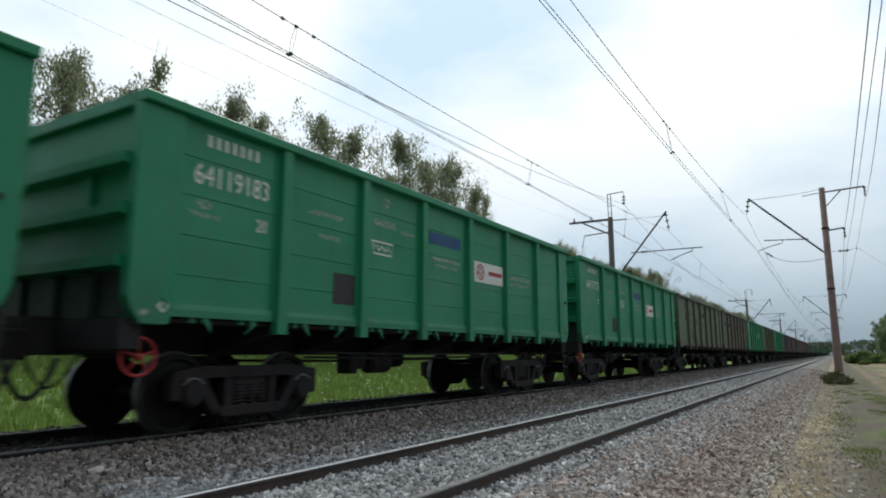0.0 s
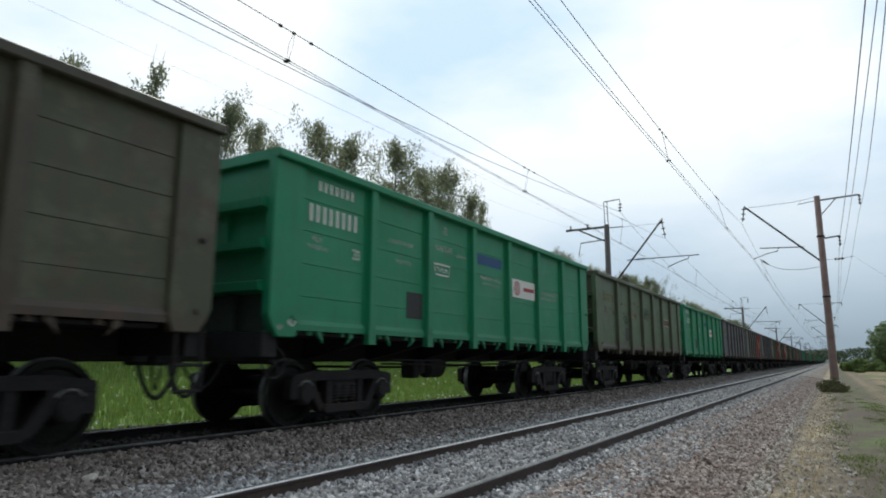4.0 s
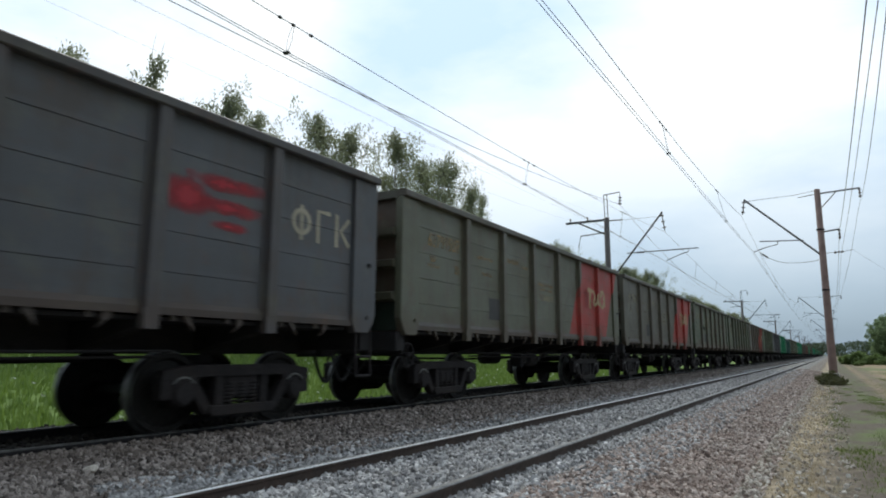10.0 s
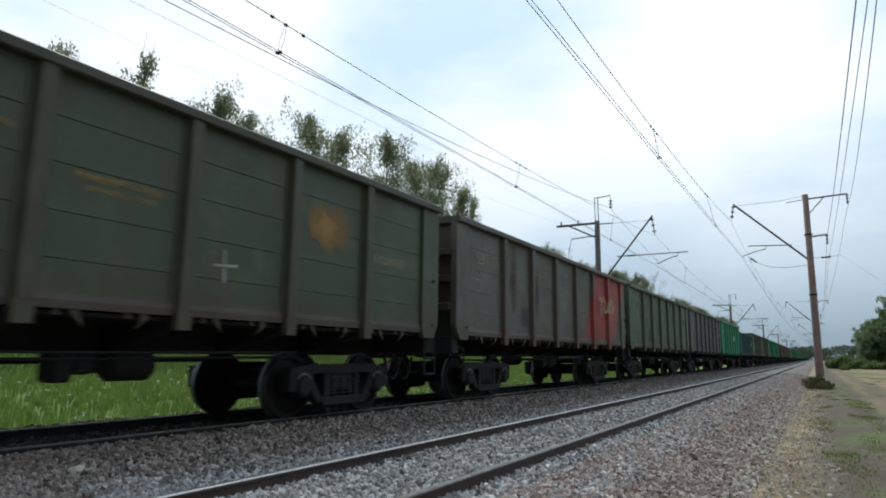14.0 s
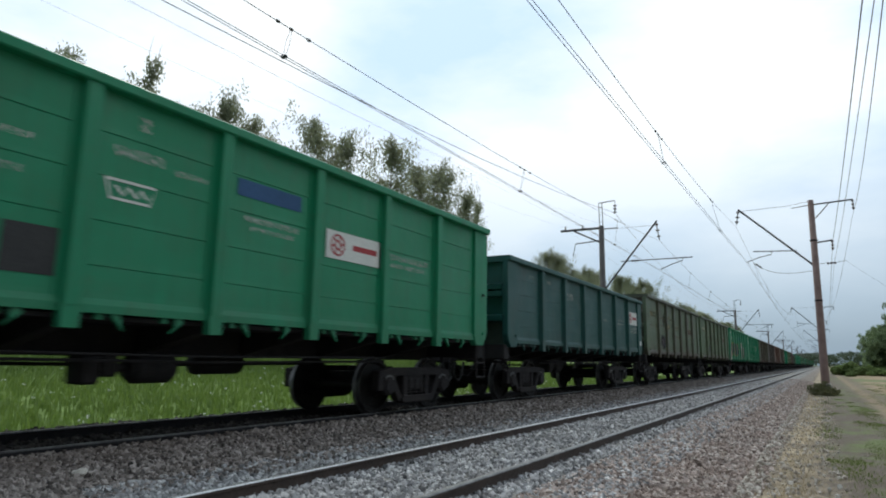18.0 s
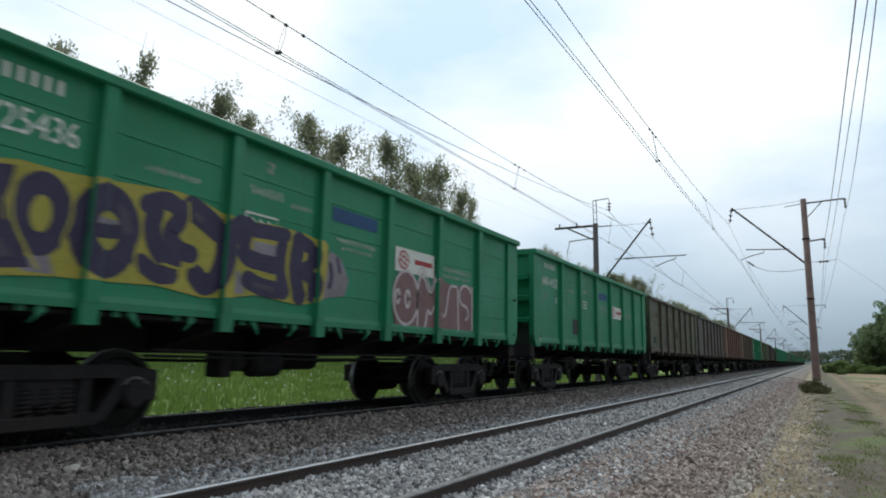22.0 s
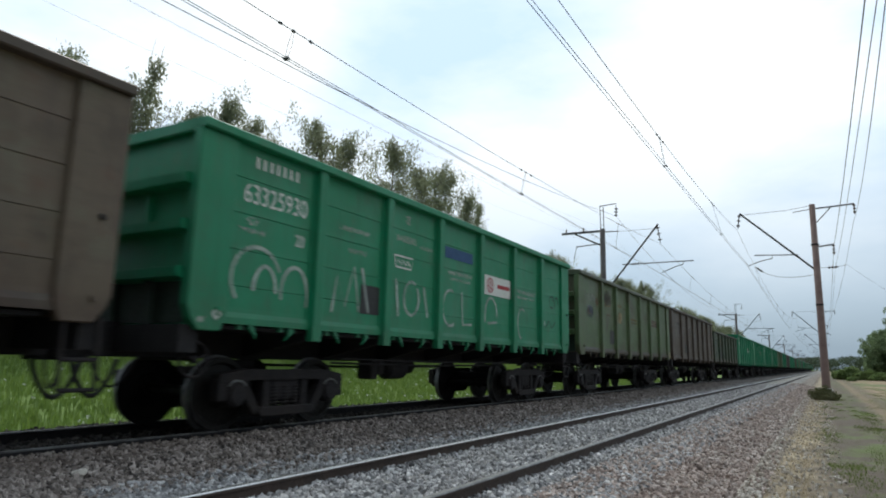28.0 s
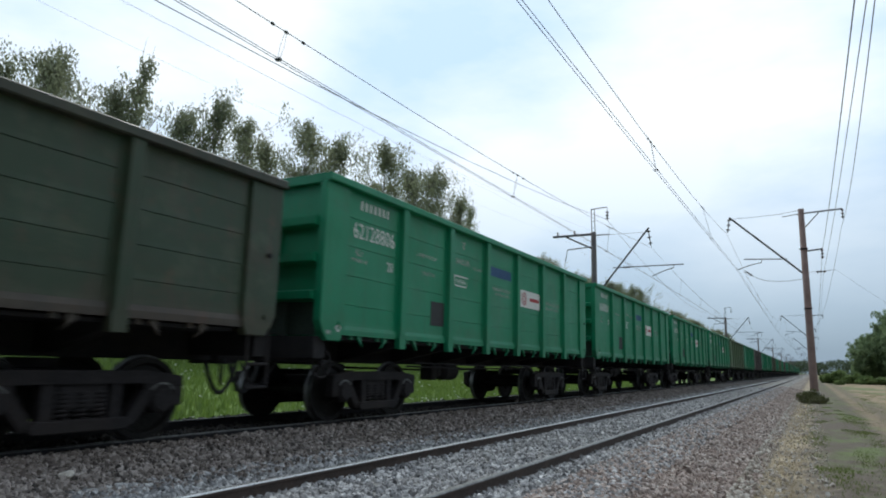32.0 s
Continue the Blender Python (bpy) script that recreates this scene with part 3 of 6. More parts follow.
RAIL = ((-0.075, -0.18), (0.075, -0.18), (0.075, -0.165), (0.012, -0.145), (0.01, -0.045), (0.036, -0.034), (0.037, -0.006), (0.03, 0.0), (-0.03, 0.0), (-0.037, -0.006), (-0.036, -0.034), (-0.01, -0.045), (-0.012, -0.145), (-0.075, -0.165))


def rail(x, z, group, head):
    ob = thing("rail", "rusty steel rail with a bright worn running head", "rail", pose(x, 0, z), group, "structure")
    for a, b in ((-60, 900),):
        bm = bmesh.new()
        prism(bm, RAIL, Matrix(((1, 0, 0, 0), (0, 0, 1, a), (0, 1, 0, 0), (0, 0, 0, 1))), b - a)
        # the darker steel of the train's rails has the shade under the wagons in it
        part("rail_body", bm, RAIL_STEEL if x > -6 else DARK_STEEL, ob)
    bm = bmesh.new()
    prism(bm, ((-0.024, 0.0005), (0.0365, -0.012), (0.039, -0.012), (0.039, -0.006), (0.028, 0.004), (-0.024, 0.004)), Matrix(((1, 0, 0, 0), (0, 0, 1, -60), (0, 1, 0, 0), (0, 0, 0, 1))), 960)
    part("running_surface", bm, head, ob, "bright worn running surface")
    return ob


for cx, cz, g in ((NEAR_X, 0.0, "rails of the empty track"), (TRAIN_X, TRAIN_Z, "rails under the train")):
    # brighter left head, duller right head: their unequal sky reflection set by material
    rail(cx - 0.795, cz, g, BRIGHT_STEEL if cx == NEAR_X else WORN_STEEL)
    rail(cx + 0.795, cz, g, WORN_STEEL)


# ---- the wagons ----
# Wagon space: x across (+ faces the empty track), y from the leading end backwards, z over the rail head.
LEN, FLOOR, FOOT = 12.84, 1.42, 1.2
POSTS = (2.17, 3.89, 5.61, 7.33, 9.05, 10.77)


def side_panel(bm, s, y0, y1, TOP):
    """Lapped sheets: five courses, each leaning out a little at its foot."""
    hi = TOP - 0.1
    zs = [FLOOR + 0.08 + (hi - FLOOR - 0.08) * k for k in (0, 0.155, 0.365, 0.58, 0.79, 1)]
    prof = []
    for a, b in zip(zs, zs[1:]):
        prof += [(1.491, a), (1.488, a + 0.06), (1.486, b - 0.014), (1.479, b)]
    outer = [[bm.verts.new((s * x, y, z)) for x, z in prof] for y in (y0, y1)]
    inner = [[bm.verts.new((s * 1.44, y, z)) for z in (zs[0], zs[-1])] for y in (y0, y1)]
    for i in range(len(prof) - 1):
        bm.faces.new((outer[0][i], outer[1][i], outer[1][i + 1], outer[0][i + 1]))
    bm.faces.new((inner[0][0], inner[0][1], inner[1][1], inner[1][0]))
    bm.faces.new((outer[0][0], inner[0][0], inner[1][0], outer[1][0]))
    bm.faces.new((outer[0][-1], outer[1][-1], inner[1][1], inner[0][1]))


def post_mesh(bm, s, y, TOP):
    """A pressed hat-section post that ends in a foot below the sill."""
    w, o = 0.1, 1.585
    prism(bm, ((1.45, -w - 0.05), (1.5, -w - 0.05), (1.5, -w), (o - 0.01, -w * 0.85), (o, -w * 0.7), (o, w * 0.7), (o - 0.01, w * 0.85), (1.5, w), (1.5, w + 0.05), (1.45, w + 0.05)),
          Matrix.Translation((0, y, FLOOR)) @ Matrix.Diagonal((s, 1, 1, 1)), TOP - 0.1 - FLOOR)
    prism(bm, ((-w, 0), (w, 0), (w * 0.9, FOOT - FLOOR), (-w * 0.9, FOOT - FLOOR)), Matrix.Translation((s * 1.47, y, FLOOR)) @ Matrix(((0, 0, s, 0), (1, 0, 0, 0), (0, 1, 0, 0), (0, 0, 0, 1))), 0.11)


def bogie_proto(parent, yc, full):
    """A two-axle cast bogie; its own space is centred on the rail head."""
    bm = bmesh.new()
    box(bm, -1.08, 1.08, -0.27, 0.27, 0.4, 0.7)
    box(bm, -0.35, 0.35, -0.3, 0.3, 0.72, 0.8)
    lathe(bm, ((0.28, 0), (0.28, 0.12)), Matrix.Translation((0, 0, 0.8)), 20)
    bogie = part("bogie", bm, BOGIE_STEEL, parent, "dusty dark cast-steel two-axle bogie", bevel=0.015)
    bogie.location = (0, yc, 0)
    for s in (-1, 1):
        # side frame, cut as a truss with two openings
        m = Matrix(((0, 0, s, s * 0.95), (1, 0, 0, 0), (0, 1, 0, 0), (0, 0, 0, 1)))
        bm = bmesh.new()
        prism(bm, ((-1.22, 0.62), (-1.2, 0.74), (-0.78, 0.8), (0.78, 0.8), (1.2, 0.74), (1.22, 0.62), (0.95, 0.64), (0.62, 0.66), (-0.62, 0.66), (-0.95, 0.64)), m, 0.17)
        prism(bm, ((-0.5, 0.17), (0.5, 0.17), (0.56, 0.24), (0.5, 0.3), (-0.5, 0.3), (-0.56, 0.24)), m, 0.2)
        for e in (-1, 1):
            arm = [(e * 0.75, 0.66), (e * 0.92, 0.62), (e * 0.6, 0.2), (e * 0.44, 0.2)]
            prism(bm, arm, m, 0.16)
            col = [(e * 0.3, 0.28), (e * 0.44, 0.28), (e * 0.44, 0.68), (e * 0.3, 0.68)]
            prism(bm, col, m, 0.15)
            jaw = [(e * 1.07, 0.4), (e * 1.22, 0.4), (e * 1.22, 0.68), (e * 1.07, 0.68)]
            prism(bm, jaw, m, 0.16)
            jaw = [(e * 0.7, 0.42), (e * 0.79, 0.42), (e * 0.79, 0.68), (e * 0.7, 0.68)]
            prism(bm, jaw, m, 0.16)
        part("side_frame", bm, BOGIE_STEEL, bogie, bevel=0.012)
        if not full:
            continue
        bm = bmesh.new()
        for px in (-0.2, 0, 0.2):
            path = [(s * (1.02 + 0.075 * math.cos(a * 0.9)), px + 0.075 * math.sin(a * 0.9), 0.3 + 0.31 * a / 48) for a in range(49)]
            tube(bm, path, 0.019, 5)
        part("spring_set", bm, BOGIE_STEEL, bogie, "coil springs", smooth=True)
        for e in (-1, 1):
            bm = bmesh.new()
            turn = Matrix.Translation((s * 0.98, e * 0.925, 0.475)) @ pose(0, 0, 0, 0, s * 90, 0)
            lathe(bm, ((0.0, -0.02), (0.165, -0.02), (0.165, 0.13), (0.15, 0.15), (0.13, 0.15), (0.125, 0.18), (0.05, 0.185), (0, 0.185)), turn, 18)
            part("axle_box", bm, BOGIE_STEEL, bogie, smooth=False)
            if s > 0 and full:
                bm = bmesh.new()
                arch = [(0.19 * math.cos(k * math.pi / 10), 0.19 * math.sin(k * math.pi / 10)) for k in range(2, 9)]
                prism(bm, arch + [(x * 0.88, z * 0.88) for x, z in arch[::-1]], Matrix(((0, 0, 1, 1.118), (1, 0, 0, e * 0.925), (0, 1, 0, 0.48), (0, 0, 0, 1))), 0.012)
                part("wear_plate", bm, WORN_STEEL, bogie, "bright worn edge of the axle-box jaw")
    for e in (-1, 1):
        bm = bmesh.new()
        for s in (-1, 1):
            turn = Matrix.Translation((s * 0.72, 0, 0)) @ pose(0, 0, 0, 0, s * 90, 0)
            lathe(bm, ((0.09, -0.06), (0.2, -0.06), (0.24, -0.02), (0.39, -0.02), (0.41, -0.035), (0.507, -0.035), (0.507, -0.005), (0.482, 0.005), (0.474, 0.095), (0.41, 0.095), (0.38, 0.05), (0.2, 0.07), (0.15, 0.12), (0.08, 0.12)), turn, 32)
        lathe(bm, ((0.085, -1.05), (0.085, 1.05)), pose(0, 0, 0, 0, 90, 0), 14)
        w = part("wheelset", bm, WHEEL_STEEL, bogie, "worn steel wheels on one axle")
        w.data.materials.append(WORN_STEEL)
        for p in w.data.polygons:
            if all(math.hypot(w.data.vertices[i].co.y, w.data.vertices[i].co.z) > 0.468 for i in p.vertices):
                p.material_index = 1
        w.location = (0, e * 0.925, 0.475)
        bm = bmesh.new()
        for s in (-1, 1):
            box(bm, s * 0.7, s * 0.8, -0.05 + e * 0.37, 0.05 + e * 0.37, 0.3, 0.62)
        box(bm, -0.85, 0.85, e * 0.34 - 0.05, e * 0.34 + 0.05, 0.36, 0.46)
        part("brake_beam", bm, DARK_STEEL, bogie)
    return bogie


def wagon_proto(full=True, TOP=3.80):
    root = thing("gondola_wagon", "four-axle open-top steel freight wagon on the rails", "freight wagon", group="wagons of the train")
    sides = (1, -1)
    # floor and under-frame
    bm = bmesh.new()
    box(bm, -1.43, 1.43, 0.12, LEN - 0.12, FLOOR - 0.06, FLOOR)
    part("floor", bm, DARK_STEEL, root)
    bm = bmesh.new()
    box(bm, -0.19, 0.19, -0.32, LEN + 0.32, 0.93, FLOOR - 0.06)
    part("centre_sill", bm, DARK_STEEL, root)
    for s in sides:
        edges = (0.55, *[y for y in POSTS], LEN - 0.55)
        if full and s > 0:
            for i, (a, b) in enumerate(zip(edges, edges[1:])):
                bm = bmesh.new()
                side_panel(bm, s, a + (0.0 if i == 0 else 0.08), b - (0.0 if i == 6 else 0.08), TOP)
                part("side_panel", bm, PAINT, root)
        else:
            bm = bmesh.new()
            side_panel(bm, s, edges[0], edges[-1], TOP)
            part("side_wall", bm, PAINT, root)
        for y in POSTS:
            bm = bmesh.new()
            post_mesh(bm, s, y, TOP)
            part("side_post", bm, PAINT, root)
        bm = bmesh.new()
        prism(bm, ((1.40, TOP - 0.12), (1.6, TOP - 0.12), (1.615, TOP - 0.105), (1.615, TOP - 0.015), (1.6, TOP), (1.40, TOP)), Matrix(((s, 0, 0, 0), (0, 0, 1, 0.0), (0, 1, 0, 0), (0, 0, 0, 1))), LEN)
        part("top_rail", bm, PAINT, root)
        bm = bmesh.new()
        prism(bm, ((1.4, FLOOR - 0.06), (1.515, FLOOR - 0.06), (1.515, FLOOR + 0.02), (1.5, FLOOR + 0.085), (1.4, FLOOR + 0.085)), Matrix(((s, 0, 0, 0), (0, 0, 1, 0.55), (0, 1, 0, 0), (0, 0, 0, 1))), LEN - 1.1)
        part("bottom_rail", bm, PAINT, root)
        for e in (0, 1):
            # corner plate with a rounded foot
            bm = bmesh.new()
            out = ((0.0, 1.55), (0.0, TOP - 0.12), (0.57, TOP - 0.12), (0.57, FLOOR + 0.02), (0.5, 1.26), (0.17, 1.26), (0.06, 1.4))
            m = Matrix(((0, 0, s, s * 1.4), (1 - 2 * e, 0, 0, e * LEN), (0, 1, 0, 0), (0, 0, 0, 1)))
            prism(bm, out, m, 0.145)
            part("corner_plate", bm, PAINT, root, bevel=0.012)
            if full and s > 0:
                for z in ((1.5, 2.32) if e else (1.52,)):
                    bm = bmesh.new()
                    yb = LEN - 0.2 if e else 0.44
                    prism(bm, ((-0.03, -0.02), (0.03, -0.02), (0.03, 0.02), (0.012, 0.035), (-0.012, 0.035), (-0.03, 0.02)), Matrix(((0, 0, 1, 1.545), (1, 0, 0, yb), (0, 1, 0, z), (0, 0, 0, 1))), 0.03)
                    part("corner_bracket", bm, BOGIE_STEEL if z > 2 else PAINT, root)
        if full and s > 0:
            for i, (a, b) in enumerate(zip((0.55, *POSTS), (*POSTS, LEN - 0.55))):
                for k in (0.3, 0.74):
                    y = a + (b - a) * k
                    bm = bmesh.new()
                    flip = 1 if k < 0.5 else -1
                    prism(bm, ((-0.05, 0.04), (0.06, 0.04), (0.055, -0.08), (0.1 * flip, -0.2), (0.035 * flip, -0.13), (-0.045, -0.06)), Matrix(((0, 0, s, s * 1.44), (1, 0, 0, y), (0, 1, 0, FLOOR - 0.03), (0, 0, 0, 1))), 0.05)
                    box(bm, s * 1.3, s * 1.46, y - 0.2, y - 0.12, FLOOR - 0.12, FLOOR - 0.04)
                    part("hatch_latch", bm, PAINT, root)
    # ends
    for e in (0, 1):
        ye, d = (0.1, 1) if e == 0 else (LEN - 0.1, -1)
        bm = bmesh.new()
        box(bm, -1.42, 1.42, min(ye, ye + d * 0.05), max(ye, ye + d * 0.05), FLOOR - 0.1, TOP - 0.05)
        part("end_wall", bm, PAINT, root)
        # the lower bay of the end wall has a darker colour
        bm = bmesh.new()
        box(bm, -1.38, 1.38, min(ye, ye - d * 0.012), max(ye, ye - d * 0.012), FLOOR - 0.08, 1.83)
        part("end_apron", bm, DARK_END_PAINT, root, "dark lower panel of the end wall")
        bm = bmesh.new()
        box(bm, -1.42, 1.42, min(ye - d * 0.1, ye + d * 0.06), max(ye - d * 0.1, ye + d * 0.06), TOP - 0.14, TOP + 0.003)
        part("end_top_beam", bm, PAINT, root)
        for z in (1.93, 2.5, TOP - 0.74):
            bm = bmesh.new()
            prism(bm, ((0, -0.09), (0.17, -0.06), (0.18, 0.05), (0, 0.09)), Matrix(((0, 0, 1, -1.4), (-d, 0, 0, ye), (0, 1, 0, z), (0, 0, 0, 1))), 2.8)
            part("end_rib", bm, PAINT, root)
        if full:
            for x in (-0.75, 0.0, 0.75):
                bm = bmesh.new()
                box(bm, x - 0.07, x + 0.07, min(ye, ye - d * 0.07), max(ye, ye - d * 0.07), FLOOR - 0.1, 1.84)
                part("end_strut", bm, DARK_END_PAINT, root)
            bm = bmesh.new()
            box(bm, 0.5, 0.6, min(ye, ye - d * 0.06), max(ye, ye - d * 0.06), 2.59, 2.97)
            part("end_strut", bm, PAINT, root)
        bm = bmesh.new()
        box(bm, -1.45, 1.45, min(ye - d * 0.1, ye + d * 0.15), max(ye - d * 0.1, ye + d * 0.15), 1.0, FLOOR - 0.1)
        part("buffer_beam", bm, DARK_STEEL, root)
        # automatic coupler
        bm = bmesh.new()
        y0 = -0.3 if e == 0 else LEN + 0.3
        box(bm, -0.09, 0.09, min(y0, y0 - d * 0.25), max(y0, y0 - d * 0.25), 0.96, 1.14)
        prism(bm, ((-0.22, 0), (0.2, 0), (0.22, 0.14), (0.05, 0.2), (-0.02, 0.34), (-0.2, 0.34), (-0.26, 0.15)), Matrix(((d, 0, 0, 0), (0, -d, 0, y0 - d * 0.2), (0, 0, 1, 0.88), (0, 0, 0, 1))), 0.34)
        part("coupler", bm, BOGIE_STEEL, root, bevel=0.02)
        if full:
            bm = bmesh.new()
            tube(bm, [(0.42, y0 + d * 0.25 - d * 0.55 * (i / 14), 0.9 - 0.42 * math.sin(math.pi * i / 14) ** 0.8) for i in range(15)], 0.03, 8)
            part("brake_hose", bm, RUBBER, root, smooth=True)
            bm = bmesh.new()
            tube(bm, [(0.75 - 0.03 * i, y0 + d * 0.3 - d * 0.4 * (i / 12), 0.95 - 0.36 * math.sin(math.pi * i / 12)) for i in range(13)], 0.016, 6)
            part("release_chain", bm, DARK_STEEL, root, smooth=True)
            bm = bmesh.new()
            yl = 0.33 if e == 0 else LEN - 0.25
            for dy in (-0.18, 0.18):
                tube(bm, [(1.5, yl + dy, 1.32), (1.52, yl + dy, 0.6)], 0.022, 6)
            for z in (0.61, 0.9):
                tube(bm, [(1.515, yl - 0.18, z), (1.515, yl + 0.18, z)], 0.022, 6)
            if e == 1:
                part("ladder_step", bm, BOGIE_STEEL, root)
            else:
                bm.free()
    if full:
        # hand-brake wheel and its shaft
        bm = bmesh.new()
        tube(bm, [(1.36, 0.3 + 0.205 * math.cos(a * math.pi / 14), 0.92 + 0.205 * math.sin(a * math.pi / 14)) for a in range(28)], 0.018, 6, True)
        for a in range(5):
            an = a * 2 * math.pi / 5 + 0.3
            tube(bm, [(1.36, 0.3, 0.92), (1.36, 0.3 + 0.205 * math.cos(an), 0.92 + 0.205 * math.sin(an))], 0.014, 5)
        lathe(bm, ((0.045, 0), (0.045, 0.06)), Matrix.Translation((1.33, 0.3, 0.92)) @ pose(0, 0, 0, 0, 90, 0), 12)
        part("hand_brake_wheel", bm, BOGIE_STEEL, root, smooth=True)
        bm = bmesh.new()
        tube(bm, [(0.3, 0.3, 0.92), (1.36, 0.3, 0.92)], 0.022, 6)
        part("brake_shaft", bm, DARK_STEEL, root)
        # hatches between the cross beams, air gear beneath
        for i, (a, b) in enumerate(zip((0.55, *POSTS), (*POSTS, LEN - 0.55))):
            bm = bmesh.new()
            box(bm, -1.42, 1.42, a + 0.06, b - 0.06, FLOOR - 0.12, FLOOR - 0.08)
            part("floor_hatch", bm, DARK_STEEL, root)
        for y in POSTS:
            bm = bmesh.new()
            prism(bm, ((-1.42, FLOOR - 0.06), (-1.42, FLOOR - 0.2), (-0.3, 0.98), (0.3, 0.98), (1.42, FLOOR - 0.2), (1.42, FLOOR - 0.06)), Matrix(((1, 0, 0, 0), (0, 0, 1, y - 0.08), (0, 1, 0, 0), (0, 0, 0, 1))), 0.16)
            part("cross_beam", bm, DARK_STEEL, root)
        bm = bmesh.new()
        lathe(bm, ((0.0, -0.5), (0.1, -0.49), (0.17, -0.44), (0.18, -0.4), (0.18, 0.4), (0.17, 0.44), (0.1, 0.49), (0.0, 0.5)), Matrix.Translation((-0.72, 7.6, 0.84)) @ pose(0, 0, 0, 90, 0, 0), 20)
        part("air_reservoir", bm, DARK_STEEL, root, smooth=True)
        bm = bmesh.new()
        lathe(bm, ((0.0, -0.3), (0.17, -0.3), (0.19, -0.27), (0.19, 0.22), (0.12, 0.3), (0.05, 0.3), (0.04, 0.6), (0, 0.6)), Matrix.Translation((0.6, 5.45, 0.8)) @ pose(0, 0, 0, 90, 0, 0), 20)
        part("brake_cylinder", bm, DARK_STEEL, root)
        bm = bmesh.new()
        box(bm, 0.5, 0.82, 4.5, 4.72, 0.62, 0.95)
        box(bm, 0.52, 0.8, 4.74, 4.95, 0.7, 0.95)
        part("air_distributor", bm, DARK_STEEL, root, bevel=0.03)
        for z, x, r in ((0.9, 1.0, 0.018), (0.84, -0.5, 0.024), (0.97, 1.2, 0.014)):
            bm = bmesh.new()
            tube(bm, [(x, 3.2, z), (x, 6.0, z - 0.03), (x, 9.6, z)], r, 6)
            part("brake_rod", bm, DARK_STEEL, root)
    bogie_proto(root, 2.135, full)
    bogie_proto(root, 2.135 + 8.65, full)
    return root


GREEN, OLIVE, OLIVE_DARK, OLIVE_LIGHT = (0.003, 0.25, 0.115), (0.087, 0.155, 0.074), (0.072, 0.083, 0.045), (0.112, 0.172, 0.102)
GREY_OLIVE, EARTH_BROWN = (0.106, 0.105, 0.082), (0.098, 0.075, 0.06)
GREY, GREY_WARM, GREY_BROWN, TEAL, RUST, BROWN = (0.082, 0.09, 0.104), (0.09, 0.094, 0.096), (0.092, 0.082, 0.077), (0.006, 0.083, 0.074), (0.2, 0.075, 0.045), (0.15, 0.112, 0.075)
FERN, DUST_OLIVE, MOTTLED, DARK_LEAF, PUTTY, DARK_MOSS, DEEP_GREEN, LEAF_GREEN = (0.098, 0.165, 0.07), (0.125, 0.135, 0.095), (0.082, 0.118, 0.073), (0.056, 0.083, 0.046), (0.112, 0.11, 0.092), (0.072, 0.094, 0.044), (0.027, 0.06, 0.029), (0.075, 0.125, 0.065)
# colour, wear, label words, red end
TRAIN = (
    (GREEN, 0.12, "bright green"), (GREEN, 0.12, "bright green"), (GREEN, 0.12, "bright green"),
    (OLIVE, 0.6, "olive"), (OLIVE_DARK, 0.7, "dull dark olive"), (GREEN, 0.12, "bright green"), (OLIVE, 0.55, "olive"), (GREEN, 0.12, "bright green"),
    (GREY, 0.35, "dark blue-grey"), (GREY_WARM, 0.45, "dull grey", 1), (GREY, 0.4, "dark blue-grey"), (DUST_OLIVE, 0.5, "dusty olive", 1), (GREY_OLIVE, 0.5, "dull olive-grey", 1),
    (MOTTLED, 0.85, "rust-stained olive"), (DARK_LEAF, 0.42, "dark green"), (PUTTY, 0.7, "brown-grey", 1), (LEAF_GREEN, 0.45, "leaf green"),
    (GREY, 0.3, "dark grey"), (GREEN, 0.12, "bright green"), (TEAL, 0.12, "dark teal"), (OLIVE_LIGHT, 0.6, "olive green"), (OLIVE, 0.4, "olive green"),
    (GREEN, 0.12, "bright green"), (GREEN, 0.12, "bright green"), (DARK_MOSS, 0.8, "brownish olive"), (GREY_BROWN, 0.5, "grey-brown"), (RUST, 0.5, "rusty red-brown"),
    (BROWN, 0.6, "dusty brown"), (GREEN, 0.15, "bright green"), (FERN, 0.5, "dull green"), (EARTH_BROWN, 0.5, "grey-brown"), (DEEP_GREEN, 0.42, "dark green"),
    (GREEN, 0.12, "bright green"), (GREEN, 0.12, "bright green"), (GREEN, 0.15, "bright green"), (GREEN, 0.3, "green"),
)
FAR = (GREEN, OLIVE, GREEN, GREY_BROWN, GREEN, GREEN, OLIVE_DARK)
WAGONS = {}
proto_full, proto_far, proto_low, proto_old, proto_low_old = wagon_proto(True), wagon_proto(False), wagon_proto(True, 3.40), wagon_proto(True), wagon_proto(True, 3.40)
